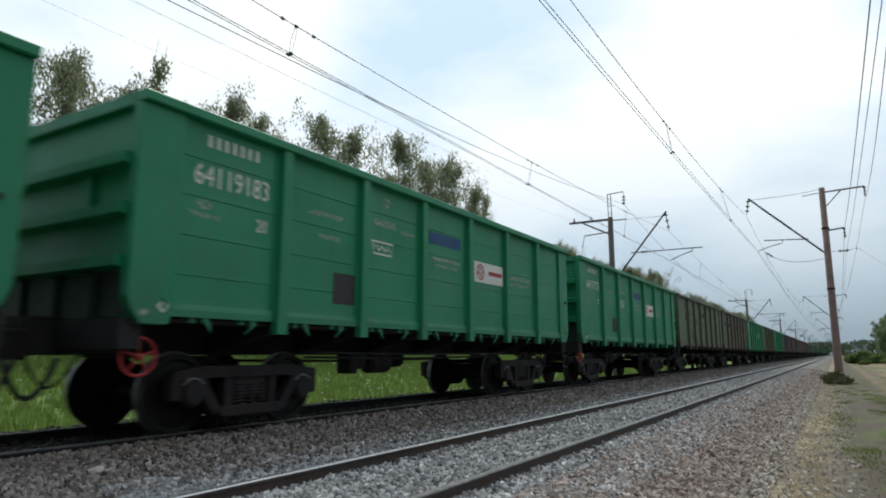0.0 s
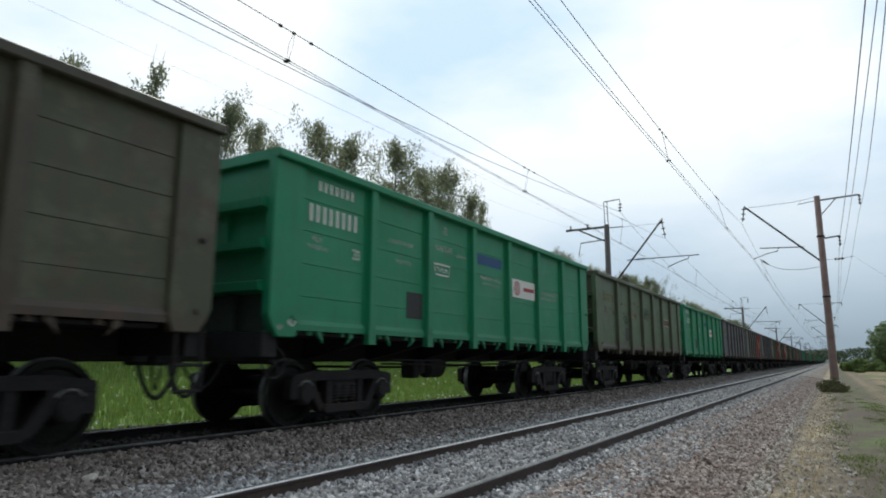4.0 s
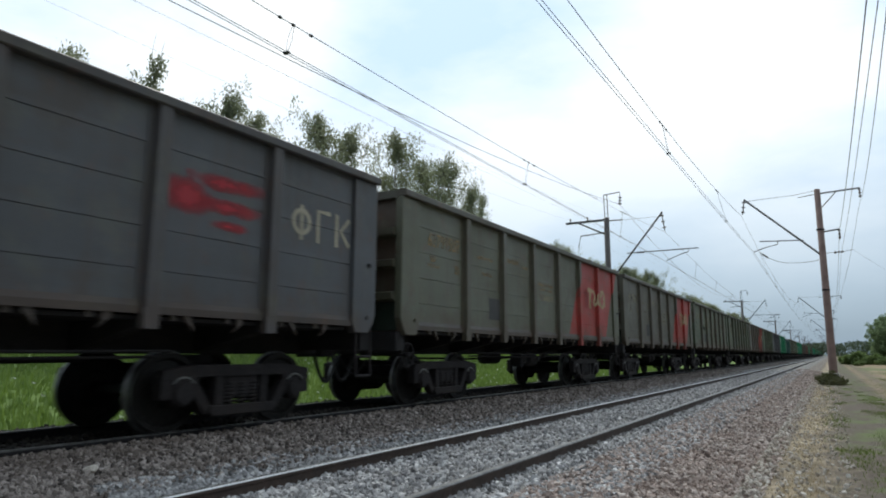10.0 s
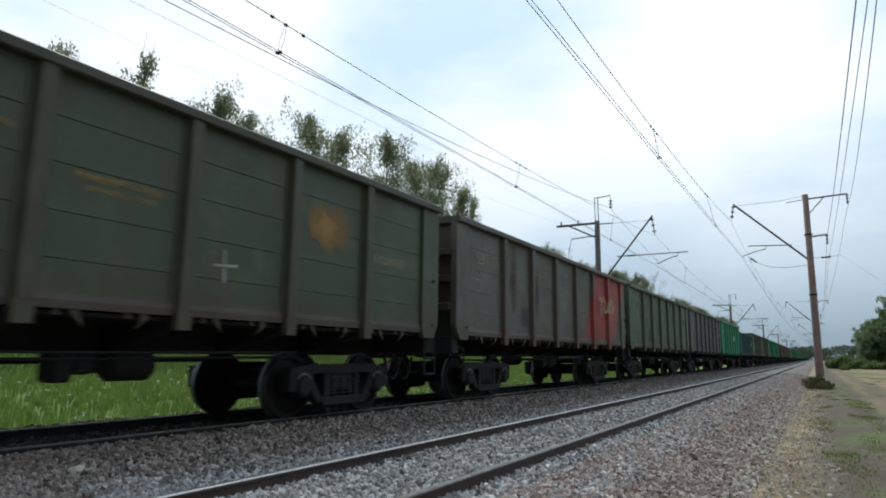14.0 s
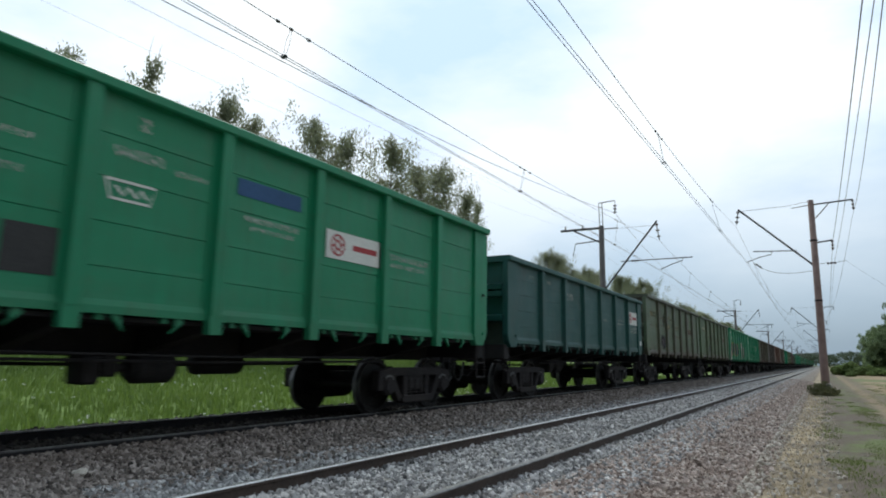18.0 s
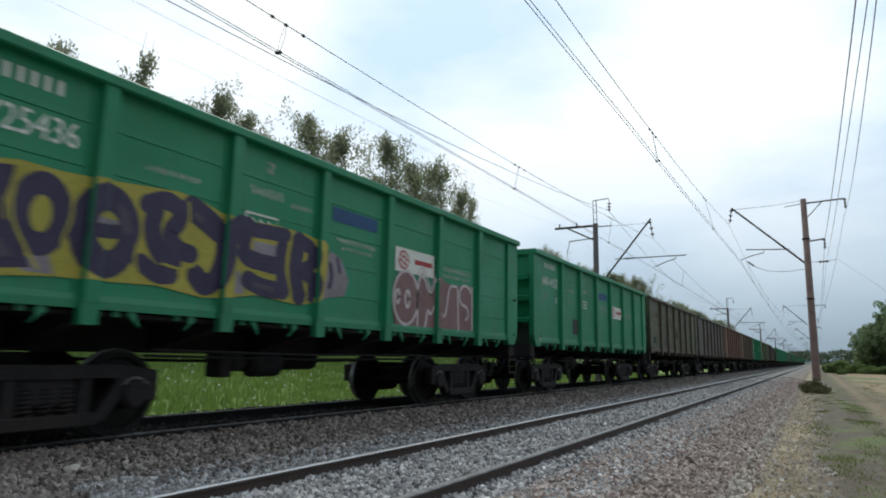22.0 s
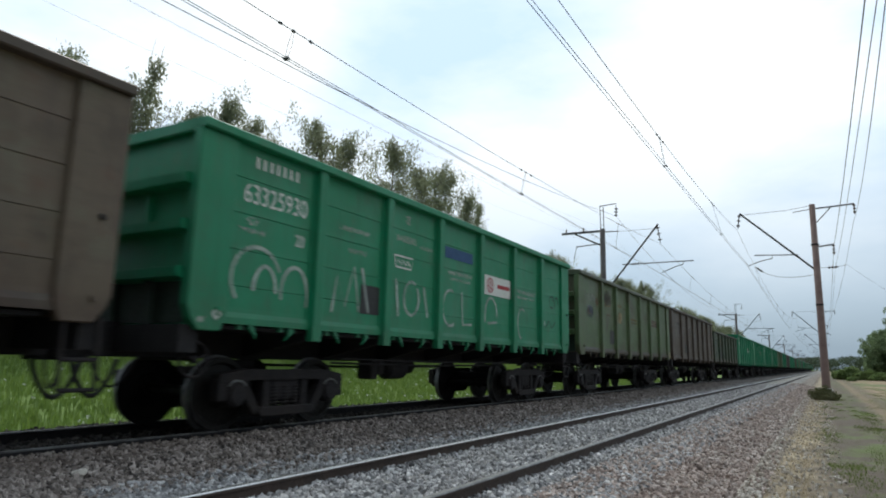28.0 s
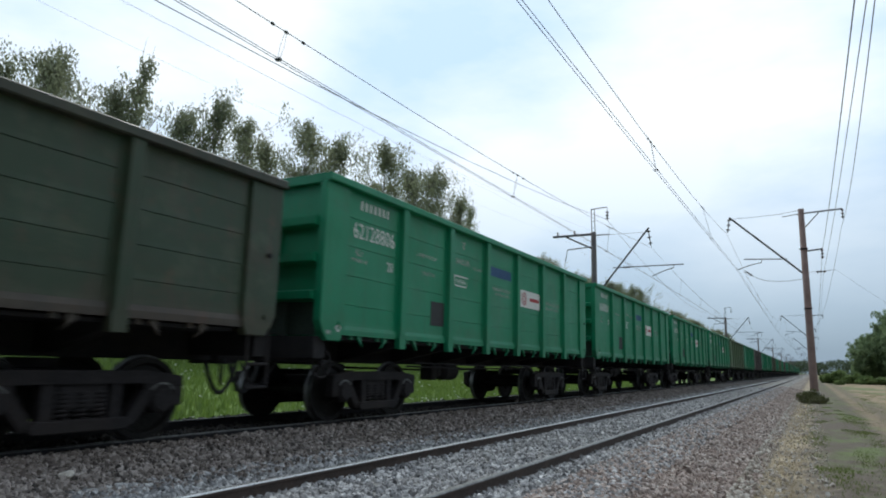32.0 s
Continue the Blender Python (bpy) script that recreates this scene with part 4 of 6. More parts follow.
# the older wagons are 0.36 m longer in the body, on the same couplers
for ob in (*proto_old.children, *proto_low_old.children):
    kind = ob.name.split(".")[0]
    if kind == "end_strut" and ob.data.vertices[0].co.z > 2:
        bpy.data.objects.remove(ob)
        continue
    if kind in ("bogie", "coupler", "centre_sill", "brake_hose", "release_chain", "hand_brake_wheel", "brake_shaft"):
        continue
    for v in ob.data.vertices:
        if kind in ("air_distributor", "brake_cylinder"):
            v.co.y += 1.85
        else:
            v.co.y += -0.18 if v.co.y < 0.62 else 0.18 if v.co.y > LEN - 0.75 else 0.0
for i in range(62):
    n = i - 1
    near = i < len(TRAIN)
    colour, wear, word, *red = TRAIN[i] if near else (FAR[i % 7], 0.3, "weathered painted")
    old = near and wear > 0.28 and colour != GREEN
    proto = proto_low if n == 18 else proto_low_old if n == 30 else proto_old if old else proto_full if near else proto_far
    w = copy_thing(proto, pose(TRAIN_X, FRONT + PITCH * n, TRAIN_Z))
    tagged(w, f"{word} open steel freight wagon" + (" with a red painted end" if red else " rolling on the track"))
    for ob in w.children_recursive:
        if ob.data.materials[0] == PAINT:
            tone = colour
            if wear > 0.35 and colour not in (FERN, DEEP_GREEN) and ob.name.split(".")[0] in ("side_post", "top_rail", "bottom_rail", "hatch_latch", "end_top_beam", "end_wall", "end_rib", "end_strut"):
                tone = tuple(c + (b - c) * min(0.7, wear * 0.8) for c, b in zip(colour, (0.074, 0.05, 0.04)))
            if old and ob.name.split(".")[0] in ("top_rail", "end_top_beam"):
                tone = tuple(0.45 * c + 0.55 * b for c, b in zip(colour, (0.046, 0.036, 0.032)))
            if old and ob.name.split(".")[0] == "end_wall":
                tone = tuple(0.3 * c + 0.7 * b for c, b in zip(colour, (0.1, 0.055, 0.045)))
            if old and ob.name.split(".")[0] in ("bottom_rail", "hatch_latch"):
                tone = tuple(0.18 * c + 0.82 * b for c, b in zip(colour, (0.04, 0.03, 0.026)))
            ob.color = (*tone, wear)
            if red and ob.name.split(".")[0] in ("side_panel", "side_post", "corner_plate"):
                ob.material_slots[0].link = "OBJECT"
                ob.material_slots[0].material = PAINT_RED
        elif n in (-1, 0, 1, 21, 9) and ob.name.startswith("hand_brake_wheel"):
            ob.material_slots[0].link = "OBJECT"
            ob.material_slots[0].material = RED_PAINT
            tagged(ob, "red hand-brake wheel")
    WAGONS[n] = w
for p in (proto_full, proto_far, proto_low, proto_old, proto_low_old):
    for ob in (*p.children_recursive, p):
        bpy.data.objects.remove(ob)


# ---- lettering and marks on the wagons ----
def on_side(y, z, x=1.4935):
    """A pose on the near face of a wagon: local x runs along it, local y up."""
    return Matrix(((0, 0, 1, x), (1, 0, 0, y), (0, 1, 0, z), (0, 0, 0, 1)))


def typed(body, size):
    """A mesh of characters in the built-in font, flat in xy."""
    cu = bpy.data.curves.new("letters", "FONT")
    cu.body, cu.size, cu.extrude, cu.resolution_u = body, size, 0.0012, 3
    ob = new("letters", cu)
    me = bpy.data.meshes.new_from_object(ob)
    bpy.data.objects.remove(ob)
    return me


def lettering(w, body, y, z, size, mat, name="number_figure", wide=1.0):
    """Readable characters, as thin paint on the side."""
    for k, letter in enumerate(body):
        whole, one = typed(body[:k + 1], size), typed(letter, size)
        shift = max(v.co.x for v in whole.vertices) - max(v.co.x for v in one.vertices)
        one.transform(on_side(y, z) @ Matrix.Diagonal((wide, 1, 1, 1)) @ Matrix.Translation((shift, 0, 0)))
        one.materials.append(mat)
        part(name, one, mat, w)
        bpy.data.meshes.remove(whole)


def plate(w, name, y0, y1, z0, z1, mat, lean=0.0, x=1.4925, thick=0.002, label=""):
    """A flat painted field; lean shifts its top along the side."""
    bm = bmesh.new()
    prism(bm, ((y0, z0), (y1, z0), (y1 + lean, z1), (y0 + lean, z1)), on_side(0, 0, x), thick)
    return part(name, bm, mat, w, label)


def strokes(w, name, lines, width, mat, x=1.4955, label=""):
    """A painted or sprayed drawing: ribbons along (y, z) lines."""
    bm = bmesh.new()
    for line in lines:
        pts = [Vector(p) for p in line]
        left, right = [], []
        for i, p in enumerate(pts):
            d = (pts[min(i + 1, len(pts) - 1)] - pts[max(i - 1, 0)]).normalized()
            n = Vector((-d.y, d.x)) * width / 2
            left.append(bm.verts.new((x, p.x + n.x, p.y + n.y)))
            right.append(bm.verts.new((x, p.x - n.x, p.y - n.y)))
        for i in range(len(pts) - 1):
            bm.faces.new((left[i], left[i + 1], right[i + 1], right[i]))
    return part(name, bm, mat, w, label)


def arc(cy, cz, ry, rz, a0, a1, n=14):
    return [(cy + ry * math.cos(radians(a0 + (a1 - a0) * i / n)), cz + rz * math.sin(radians(a0 + (a1 - a0) * i / n))) for i in range(n + 1)]


def bars(w, name, y0, y1, z0, z1, count, mat):
    """A row of upright bars where characters stand."""
    step = (y1 - y0) / count
    for k in range(count):
        a = y0 + k * step
        plate(w, name, a, a + step * 0.4, z0, z1, mat)


def soft_patch(w, name, y0, y1, z0, z1, mat, seed, x=1.4925, label=""):
    """A brushed or sprayed field with an uneven outline."""
    r = random.Random(seed)
    cy, cz, ry, rz, n = (y0 + y1) / 2, (z0 + z1) / 2, (y1 - y0) / 2, (z1 - z0) / 2, 22
    line = []
    for k in range(n):
        a = 2 * math.pi * k / n
        c, d = math.cos(a), math.sin(a)
        q = r.uniform(0.92, 1.04) / max(abs(c), abs(d)) ** 0.75
        line.append((cy + ry * c * q, cz + rz * d * q))
    bm = bmesh.new()
    prism(bm, line, on_side(0, 0, x), 0.0015)
    return part(name, bm, mat, w, label)


def number(w, body, mat, worn, z=2.93, y=0.74, size=0.37):
    if body is None:
        bars(w, "worn_figure", y, y + 0.28, z, z + 0.26, 2, mat)
        lettering(w, "725436", y + 0.3, z, size, mat, wide=0.8)
    elif body:
        lettering(w, body, y, z, size, mat, wide=0.8)
    else:
        bars(w, "worn_figure", y, y + 1.15, z, z + 0.26, 8, mat)
    if mat == WHITE_PAINT:
        bars(w, "worn_letter", 0.92, 1.78, 3.41, 3.56, 7, mat)
    plate(w, "stencil_line", 0.7, 1.15, 2.53, 2.6, worn)
    plate(w, "stencil_line", 0.82, 1.02, 2.64, 2.75, worn)


def common_marks(w, mat, worn, panel):
    lettering(w, "20", 1.72, 2.5, 0.24, mat, "year_mark", 0.75)
    plate(w, "data_panel", 3.24, 3.74, 1.68, 2.14, panel, label="blackened data field")
    plate(w, "stencil_line", 2.65, 3.4, 2.93, 3.0, worn)
    plate(w, "stencil_line", 2.9, 3.35, 2.6, 2.67, worn)
    plate(w, "stencil_line", 4.2, 4.8, 3.02, 3.14, worn)
    plate(w, "stencil_line", 4.95, 5.4, 2.98, 3.05, worn)
    plate(w, "stencil_line", 6.0, 7.0, 2.66, 2.74, worn)
    plate(w, "stencil_line", 6.1, 6.9, 2.55, 2.61, worn)


def green_marks(w, body):
    number(w, body, WHITE_PAINT, WORN_WHITE)
    common_marks(w, WHITE_PAINT, WORN_WHITE, BLACK_PAINT)
    plate(w, "owner_mark", 4.45, 4.6, 3.36, 3.52, WORN_WHITE)
    strokes(w, "framed_mark", [[(4.14, 2.76), (4.72, 2.76), (4.66, 2.56), (4.2, 2.56), (4.14, 2.76)], [(4.25, 2.7), (4.34, 2.61), (4.4, 2.7), (4.5, 2.61), (4.55, 2.7), (4.62, 2.62)]], 0.03, WHITE_PAINT)
    plate(w, "blue_emblem", 5.86, 7.02, 2.98, 3.2, WORN_BLUE)
    plate(w, "stencil_line", 9.15, 10.45, 2.62, 2.72, WORN_WHITE)
    plate(w, "stencil_line", 9.2, 10.4, 2.5, 2.57, WORN_WHITE)
    emblem_board(w, 7.58, 8.95, 2.43, 2.86)
    plate(w, "stencil_line", 0.14, 0.26, 1.35, 1.42, WORN_WHITE, x=1.549)
    strokes(w, "lift_mark", [[(0.36, 1.46), (0.42, 1.52), (0.48, 1.46), (0.42, 1.4), (0.36, 1.46)]], 0.025, WHITE_PAINT, 1.551)


def emblem_board(w, y0, y1, z0, z1):
    board = plate(w, "emblem_board", y0, y1, z0, z1, WHITE_PAINT, x=1.494, thick=0.006, label="white board with a round red emblem")
    r, cy, cz = (z1 - z0) * 0.36, y0 + (z1 - z0) * 0.62, (z0 + z1) / 2
    for k, q in enumerate((1.0, 0.4)):
        strokes(w, "emblem_ring", [arc(cy, cz, r * q, r * q, 0, 360, 24)], r * 0.2, RED_PAINT, 1.5015).parent = board
    for k in range(6):
        c, d = math.cos(k * math.pi / 3), math.sin(k * math.pi / 3)
        strokes(w, "emblem_spoke", [[(cy + r * 0.45 * c, cz + r * 0.45 * d), (cy + r * (c - 0.25 * d), cz + r * (d + 0.25 * c))]], r * 0.2, RED_PAINT, 1.5025).parent = board
    bar = plate(w, "word_bar", y0 + (y1 - y0) * 0.46, y1 - (y1 - y0) * 0.08, cz - r * 0.22, cz + r * 0.36, RED_PAINT, x=1.501, thick=0.001)
    bar.parent = board


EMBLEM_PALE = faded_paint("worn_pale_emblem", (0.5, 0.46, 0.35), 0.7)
EMBLEM_CREAM = faded_paint("worn_cream_emblem", (0.5, 0.41, 0.22), 0.6)


def red_emblem(w):
    """Cream strokes of the owner's emblem on the red end."""
    y, z = 9.66, 2.42
    strokes(w, "owner_emblem", [[(y - 0.04, z + 0.46), (y + 0.5, z + 0.44), (y + 0.64, z + 0.34), (y + 0.6, z + 0.18), (y + 0.44, z + 0.12)], [(y + 0.2, z + 0.4), (y + 0.2, z - 0.1)], [(y + 0.13, z + 0.4), (y + 0.13, z - 0.1)],
                                [(y + 0.5, z + 0.06), (y + 0.72, z + 0.04), (y + 0.86, z + 0.12), (y + 0.92, z + 0.34), (y + 1.1, z + 0.38)], [(y + 0.98, z + 0.32), (y + 1.0, z + 0.1), (y + 1.12, z + 0.06)],
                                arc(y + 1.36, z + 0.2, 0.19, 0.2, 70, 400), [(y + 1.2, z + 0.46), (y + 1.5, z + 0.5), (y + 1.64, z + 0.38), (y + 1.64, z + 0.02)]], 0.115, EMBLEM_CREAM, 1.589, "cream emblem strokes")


WORN_RED = soft_spray("worn_red_emblem", (0.45, 0.035, 0.05), 0.85)


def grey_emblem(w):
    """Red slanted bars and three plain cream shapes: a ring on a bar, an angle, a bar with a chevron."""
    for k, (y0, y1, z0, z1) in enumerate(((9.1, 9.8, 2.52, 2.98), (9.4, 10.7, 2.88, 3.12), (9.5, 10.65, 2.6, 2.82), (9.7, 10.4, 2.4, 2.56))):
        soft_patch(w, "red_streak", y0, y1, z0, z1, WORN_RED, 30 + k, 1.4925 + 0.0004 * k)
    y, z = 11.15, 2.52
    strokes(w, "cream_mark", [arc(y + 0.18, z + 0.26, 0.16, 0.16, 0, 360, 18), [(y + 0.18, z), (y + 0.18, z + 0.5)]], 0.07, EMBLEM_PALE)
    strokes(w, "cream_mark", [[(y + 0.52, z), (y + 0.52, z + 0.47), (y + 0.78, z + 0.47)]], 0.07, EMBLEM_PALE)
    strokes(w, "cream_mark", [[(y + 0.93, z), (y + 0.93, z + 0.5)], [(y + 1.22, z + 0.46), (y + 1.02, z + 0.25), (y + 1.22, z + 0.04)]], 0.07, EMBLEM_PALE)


def brown_boards(w, y, z, bays, rim=None):
    """A brown strip of worn lettering with a pale rim."""
    for a, b in bays:
        strip = plate(w, "brown_strip", y + a, y + b, z, z + 0.27, BROWN_FIELD)
        strokes(w, "pale_rim", [[(y + a, z), (y + b, z), (y + b, z + 0.27), (y + a, z + 0.27), (y + a, z)]], 0.025, rim or WORN_CREAM).parent = strip
        plate(w, "stencil_line", y + a + 0.12, y + b - 0.12, z + 0.1, z + 0.2, WORN_CREAM, x=1.4965).parent = strip


def framed_tan(w, y, z):
    """A tan field with a worn dark zigzag and rim."""
    field = plate(w, "tan_field", y, y + 0.56, z, z + 0.2, TAN_FIELD)
    strokes(w, "dark_zigzag", [[(y + 0.06, z + 0.05), (y + 0.14, z + 0.15), (y + 0.2, z + 0.06), (y + 0.28, z + 0.14), (y + 0.34, z + 0.05), (y + 0.42, z + 0.15), (y + 0.5, z + 0.06)], [(y + 0.05, z + 0.1), (y + 0.24, z + 0.1)]], 0.022, BROWN_FIELD, 1.4965).parent = field


TAN_FIELD = faded_paint("tan_field_paint", (0.42, 0.34, 0.18))
BROWN_FIELD = surface("brown_field_paint", (0.06, 0.035, 0.025), (0.085, 0.05, 0.035), 3, (0.5, 0.75))
DARK_FIELD = surface("faded_dark_field", (0.035, 0.036, 0.04), (0.055, 0.055, 0.055), 3, (0.5, 0.75))
PALE_PATCH = faded_paint("pale_primer_patch", (0.19, 0.26, 0.23))
FADED_WHITE, FADED_CREAM, FADED_OCHRE = faded_paint("faded_white_lettering", (0.5, 0.51, 0.47)), faded_paint("faded_cream_lettering", (0.42, 0.38, 0.26)), faded_paint("faded_ochre_lettering", (0.36, 0.24, 0.1))
RED_SPRAY = worn_stencil("thin_red_spray", (0.35, 0.09, 0.07), 0.8)

for n, body in ((-1, ""), (0, "64119183"), (1, "64119175"), (4, ""), (6, "61320209"), (17, "63633341"), (21, "63725436"), (22, "64014152"), (27, "63325930"), (31, "62128806"), (32, ""), (33, ""), (34, "")):
    green_marks(WAGONS[n], body)
for n, body, mat, worn in ((2, "61376358", WHITE_PAINT, WORN_OCHRE), (3, "63199300", WHITE_PAINT, WORN_WHITE), (5, "", OCHRE_PAINT, WORN_OCHRE), (7, "", CREAM_PAINT, WORN_CREAM), (8, "62952544", CREAM_PAINT, WORN_CREAM),
                           (9, "63137913", WHITE_PAINT, WORN_WHITE), (10, "62799507", OCHRE_PAINT, WORN_OCHRE), (11, "62826268", CREAM_PAINT, WORN_CREAM), (12, "61957421", CREAM_PAINT, WORN_CREAM),
                           (13, "62299363", OCHRE_PAINT, WORN_OCHRE), (14, "62819527", CREAM_PAINT, WORN_CREAM), (15, "", CREAM_PAINT, WORN_CREAM), (16, "63171326", WHITE_PAINT, WORN_WHITE), (19, "", OCHRE_PAINT, WORN_OCHRE),
                           (20, "61909172", CREAM_PAINT, WORN_CREAM), (23, "61769816", OCHRE_PAINT, WORN_OCHRE), (24, "", WHITE_PAINT, WORN_WHITE), (25, "", WHITE_PAINT, WORN_CREAM), (26, "", CREAM_PAINT, WORN_CREAM),
                           (28, "617694", WHITE_PAINT, WORN_OCHRE), (29, "62127940", WHITE_PAINT, WORN_WHITE)):
    faded = {WHITE_PAINT: FADED_WHITE, CREAM_PAINT: FADED_CREAM, OCHRE_PAINT: FADED_OCHRE}[mat]
    number(WAGONS[n], body, faded, worn)
    common_marks(WAGONS[n], faded, worn, DARK_FIELD)
for n in (8, 10, 11, 14):
    red_emblem(WAGONS[n])
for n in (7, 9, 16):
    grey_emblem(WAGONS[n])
brown_boards(WAGONS[5], 9.3, 2.5, ((0.0, 0.25), (0.25, 1.38)), CREAM_PAINT)
brown_boards(WAGONS[15], 10.9, 2.72, ((0.0, 0.45), (0.45, 1.4)))
brown_boards(WAGONS[19], 9.2, 2.5, ((0.0, 1.4),))
brown_boards(WAGONS[12], 9.2, 2.66, ((0.0, 0.25), (0.25, 1.2)))
brown_boards(WAGONS[20], 9.3, 2.52, ((0.0, 0.3), (0.3, 1.38)), CREAM_PAINT)
brown_boards(WAGONS[28], 9.2, 2.62, ((0.0, 0.3), (0.3, 1.3)))
for n in (2, 5, 12, 13, 19, 20, 23):
    framed_tan(WAGONS[n], 4.2, 2.55)
plate(WAGONS[12], "stencil_line", 6.15, 7.15, 2.2, 2.32, WORN_CREAM)
plate(WAGONS[12], "stencil_line", 6.5, 7.15, 1.9, 1.98, WORN_CREAM)
plate(WAGONS[19], "stencil_line", 6.0, 7.1, 2.15, 2.3, WORN_CREAM)
bm = bmesh.new()
prism(bm, ((9.36, 3.2), (9.5, 3.24), (9.9, 3.22), (10.28, 3.2), (10.3, 2.9), (10.26, 2.75), (10.32, 2.5), (10.1, 2.44), (9.98, 2.5), (9.9, 2.42), (9.7, 2.46), (9.62, 2.6), (9.4, 2.62)), on_side(0, 0, 1.4925), 0.002)
part("orange_emblem", bm, soft_spray("flaking_orange_paint", (0.42, 0.25, 0.09), 1.0), WAGONS[13], "flaking orange emblem")
strokes(WAGONS[13], "chalk_mark", [[(7.92, 1.8), (7.9, 2.22)], [(7.72, 2.0), (8.12, 2.03)]], 0.035, FADED_WHITE)
plate(WAGONS[13], "stencil_line", 10.95, 11.9, 2.45, 2.6, WORN_CREAM)
REPAINT = soft_spray("blue_green_touch_up", (0.045, 0.11, 0.075), 0.6)
FADED_VIOLET = soft_spray("thin_violet_spray", (0.06, 0.08, 0.17), 0.45)
FADED_TEAL = soft_spray("thin_teal_spray", (0.03, 0.11, 0.11), 0.65)
RUST_STAIN = soft_spray("rust_stain", (0.08, 0.052, 0.037), 0.42)
FADED_ORANGE = faded_paint("faded_orange_lettering", (0.42, 0.26, 0.11))
# the dull dark olive wagon: touched-up number field, teal and brown fields, pale plain marks
w = WAGONS[3]
soft_patch(w, "touched_up_field", 0.62, 2.02, 2.84, 3.3, REPAINT, 1, 1.4915)
soft_patch(w, "touched_up_field", 2.55, 3.75, 2.72, 3.12, REPAINT, 2)
soft_patch(w, "teal_patch", 5.85, 6.95, 2.45, 3.05, FADED_TEAL, 3)
plate(w, "stencil_line", 4.1, 5.4, 2.42, 2.53, WORN_CREAM)
plate(w, "stencil_line", 4.5, 5.1, 2.28, 2.36, WORN_CREAM)
plate(w, "stencil_line", 2.55, 3.8, 1.68, 1.86, WORN_WHITE)
plate(w, "stencil_line", 7.55, 8.35, 2.2, 2.4, WORN_WHITE)
plate(w, "stencil_line", 7.7, 8.3, 1.92, 2.1, WORN_WHITE)
strokes(w, "orange_emblem", [arc(8.35, 2.92, 0.3, 0.2, 60, 300), [(8.2, 3.02), (8.75, 3.06)], [(8.15, 2.9), (8.7, 2.92)], [(8.2, 2.78), (8.65, 2.8)]], 0.07, FADED_ORANGE)
soft_patch(w, "brown_field", 9.2, 10.62, 2.5, 2.98, RUST_STAIN, 4)
for y in (9.32, 9.62, 9.92, 10.24):
    plate(w, "cream_bar", y, y + 0.12, 2.6, 2.9, FADED_CREAM, 0.0, 1.4945)
soft_patch(WAGONS[2], "violet_spray", 6.0, 7.15, 2.85, 3.25, FADED_VIOLET, 5)
soft_patch(WAGONS[2], "rust_field", 1.62, 2.12, 2.35, 3.45, RUST_STAIN, 6)
soft_patch(WAGONS[2], "rust_field", 2.2, 2.75, 2.8, 3.5, RUST_STAIN, 24)
soft_patch(WAGONS[5], "touched_up_field", 5.75, 6.95, 2.55, 3.1, REPAINT, 7)
soft_patch(WAGONS[5], "touched_up_field", 3.0, 3.7, 2.2, 2.6, REPAINT, 8)
soft_patch(WAGONS[12], "touched_up_field", 2.75, 3.6, 2.3, 2.6, REPAINT, 9)
soft_patch(WAGONS[12], "rust_field", 6.7, 7.2, 1.9, 2.7, RUST_STAIN, 10)
soft_patch(WAGONS[13], "rust_field", 4.15, 4.7, 2.82, 3.2, RUST_STAIN, 11)
soft_patch(WAGONS[14], "rust_field", 2.5, 3.0, 1.9, 3.66, RUST_STAIN, 12)
soft_patch(WAGONS[14], "rust_field", 4.1, 4.45, 1.8, 3.66, RUST_STAIN, 13)
soft_patch(WAGONS[19], "rust_field", 3.15, 3.78, 2.5, 3.3, RUST_STAIN, 14)
soft_patch(WAGONS[19], "violet_black_field", 2.4, 3.9, 1.55, 2.25, soft_spray("violet_black_field", (0.025, 0.02, 0.028), 1.0), 15, 1.4945)
soft_patch(WAGONS[28], "rust_field", 2.4, 3.7, 2.9, 3.5, RUST_STAIN, 16)
soft_patch(WAGONS[28], "ochre_patch", 4.25, 4.8, 2.45, 2.85, TAN_FIELD, 17)
soft_patch(WAGONS[24], "white_splash", 0.78, 0.95, 3.38, 3.52, FADED_WHITE, 18)
soft_patch(WAGONS[24], "white_splash", 1.25, 1.4, 3.3, 3.42, FADED_WHITE, 19)
soft_patch(WAGONS[26], "red_spray", 6.3, 7.2, 3.05, 3.35, soft_spray("dull_red_spray", (0.2, 0.06, 0.045), 0.7), 20)
soft_patch(WAGONS[23], "rust_field", 5.7, 6.9, 2.0, 2.7, RUST_STAIN, 21)
for n, y in ((23, 4.3), (23, 6.3), (23, 9.3), (20, 6.1), (14, 7.7), (15, 6.2), (8, 6.0), (10, 6.1), (11, 5.9), (24, 6.2), (7, 6.3), (16, 6.2)):
    plate(WAGONS[n], "stencil_line", y, y + 0.95, 2.3, 2.46, WORN_CREAM if n > 7 else WORN_WHITE)
plate(WAGONS[23], "faded_blue_patch", 0.7, 1.25, 1.76, 2.02, faded_paint("dull_blue_field", (0.03, 0.09, 0.11)))
plate(WAGONS[29], "label_board", 12.0, 12.28, 1.78, 1.95, surface("dull_pink_board", (0.2, 0.13, 0.1), (0.26, 0.17, 0.13), 4), x=1.496, thick=0.012)
strokes(WAGONS[29], "pale_rim", [[(12.03, 1.81), (12.25, 1.81), (12.25, 1.92), (12.03, 1.92), (12.03, 1.81)], [(12.08, 1.84), (12.2, 1.84), (12.2, 1.89), (12.08, 1.89), (12.08, 1.84)]], 0.014, FADED_CREAM, 1.5095)
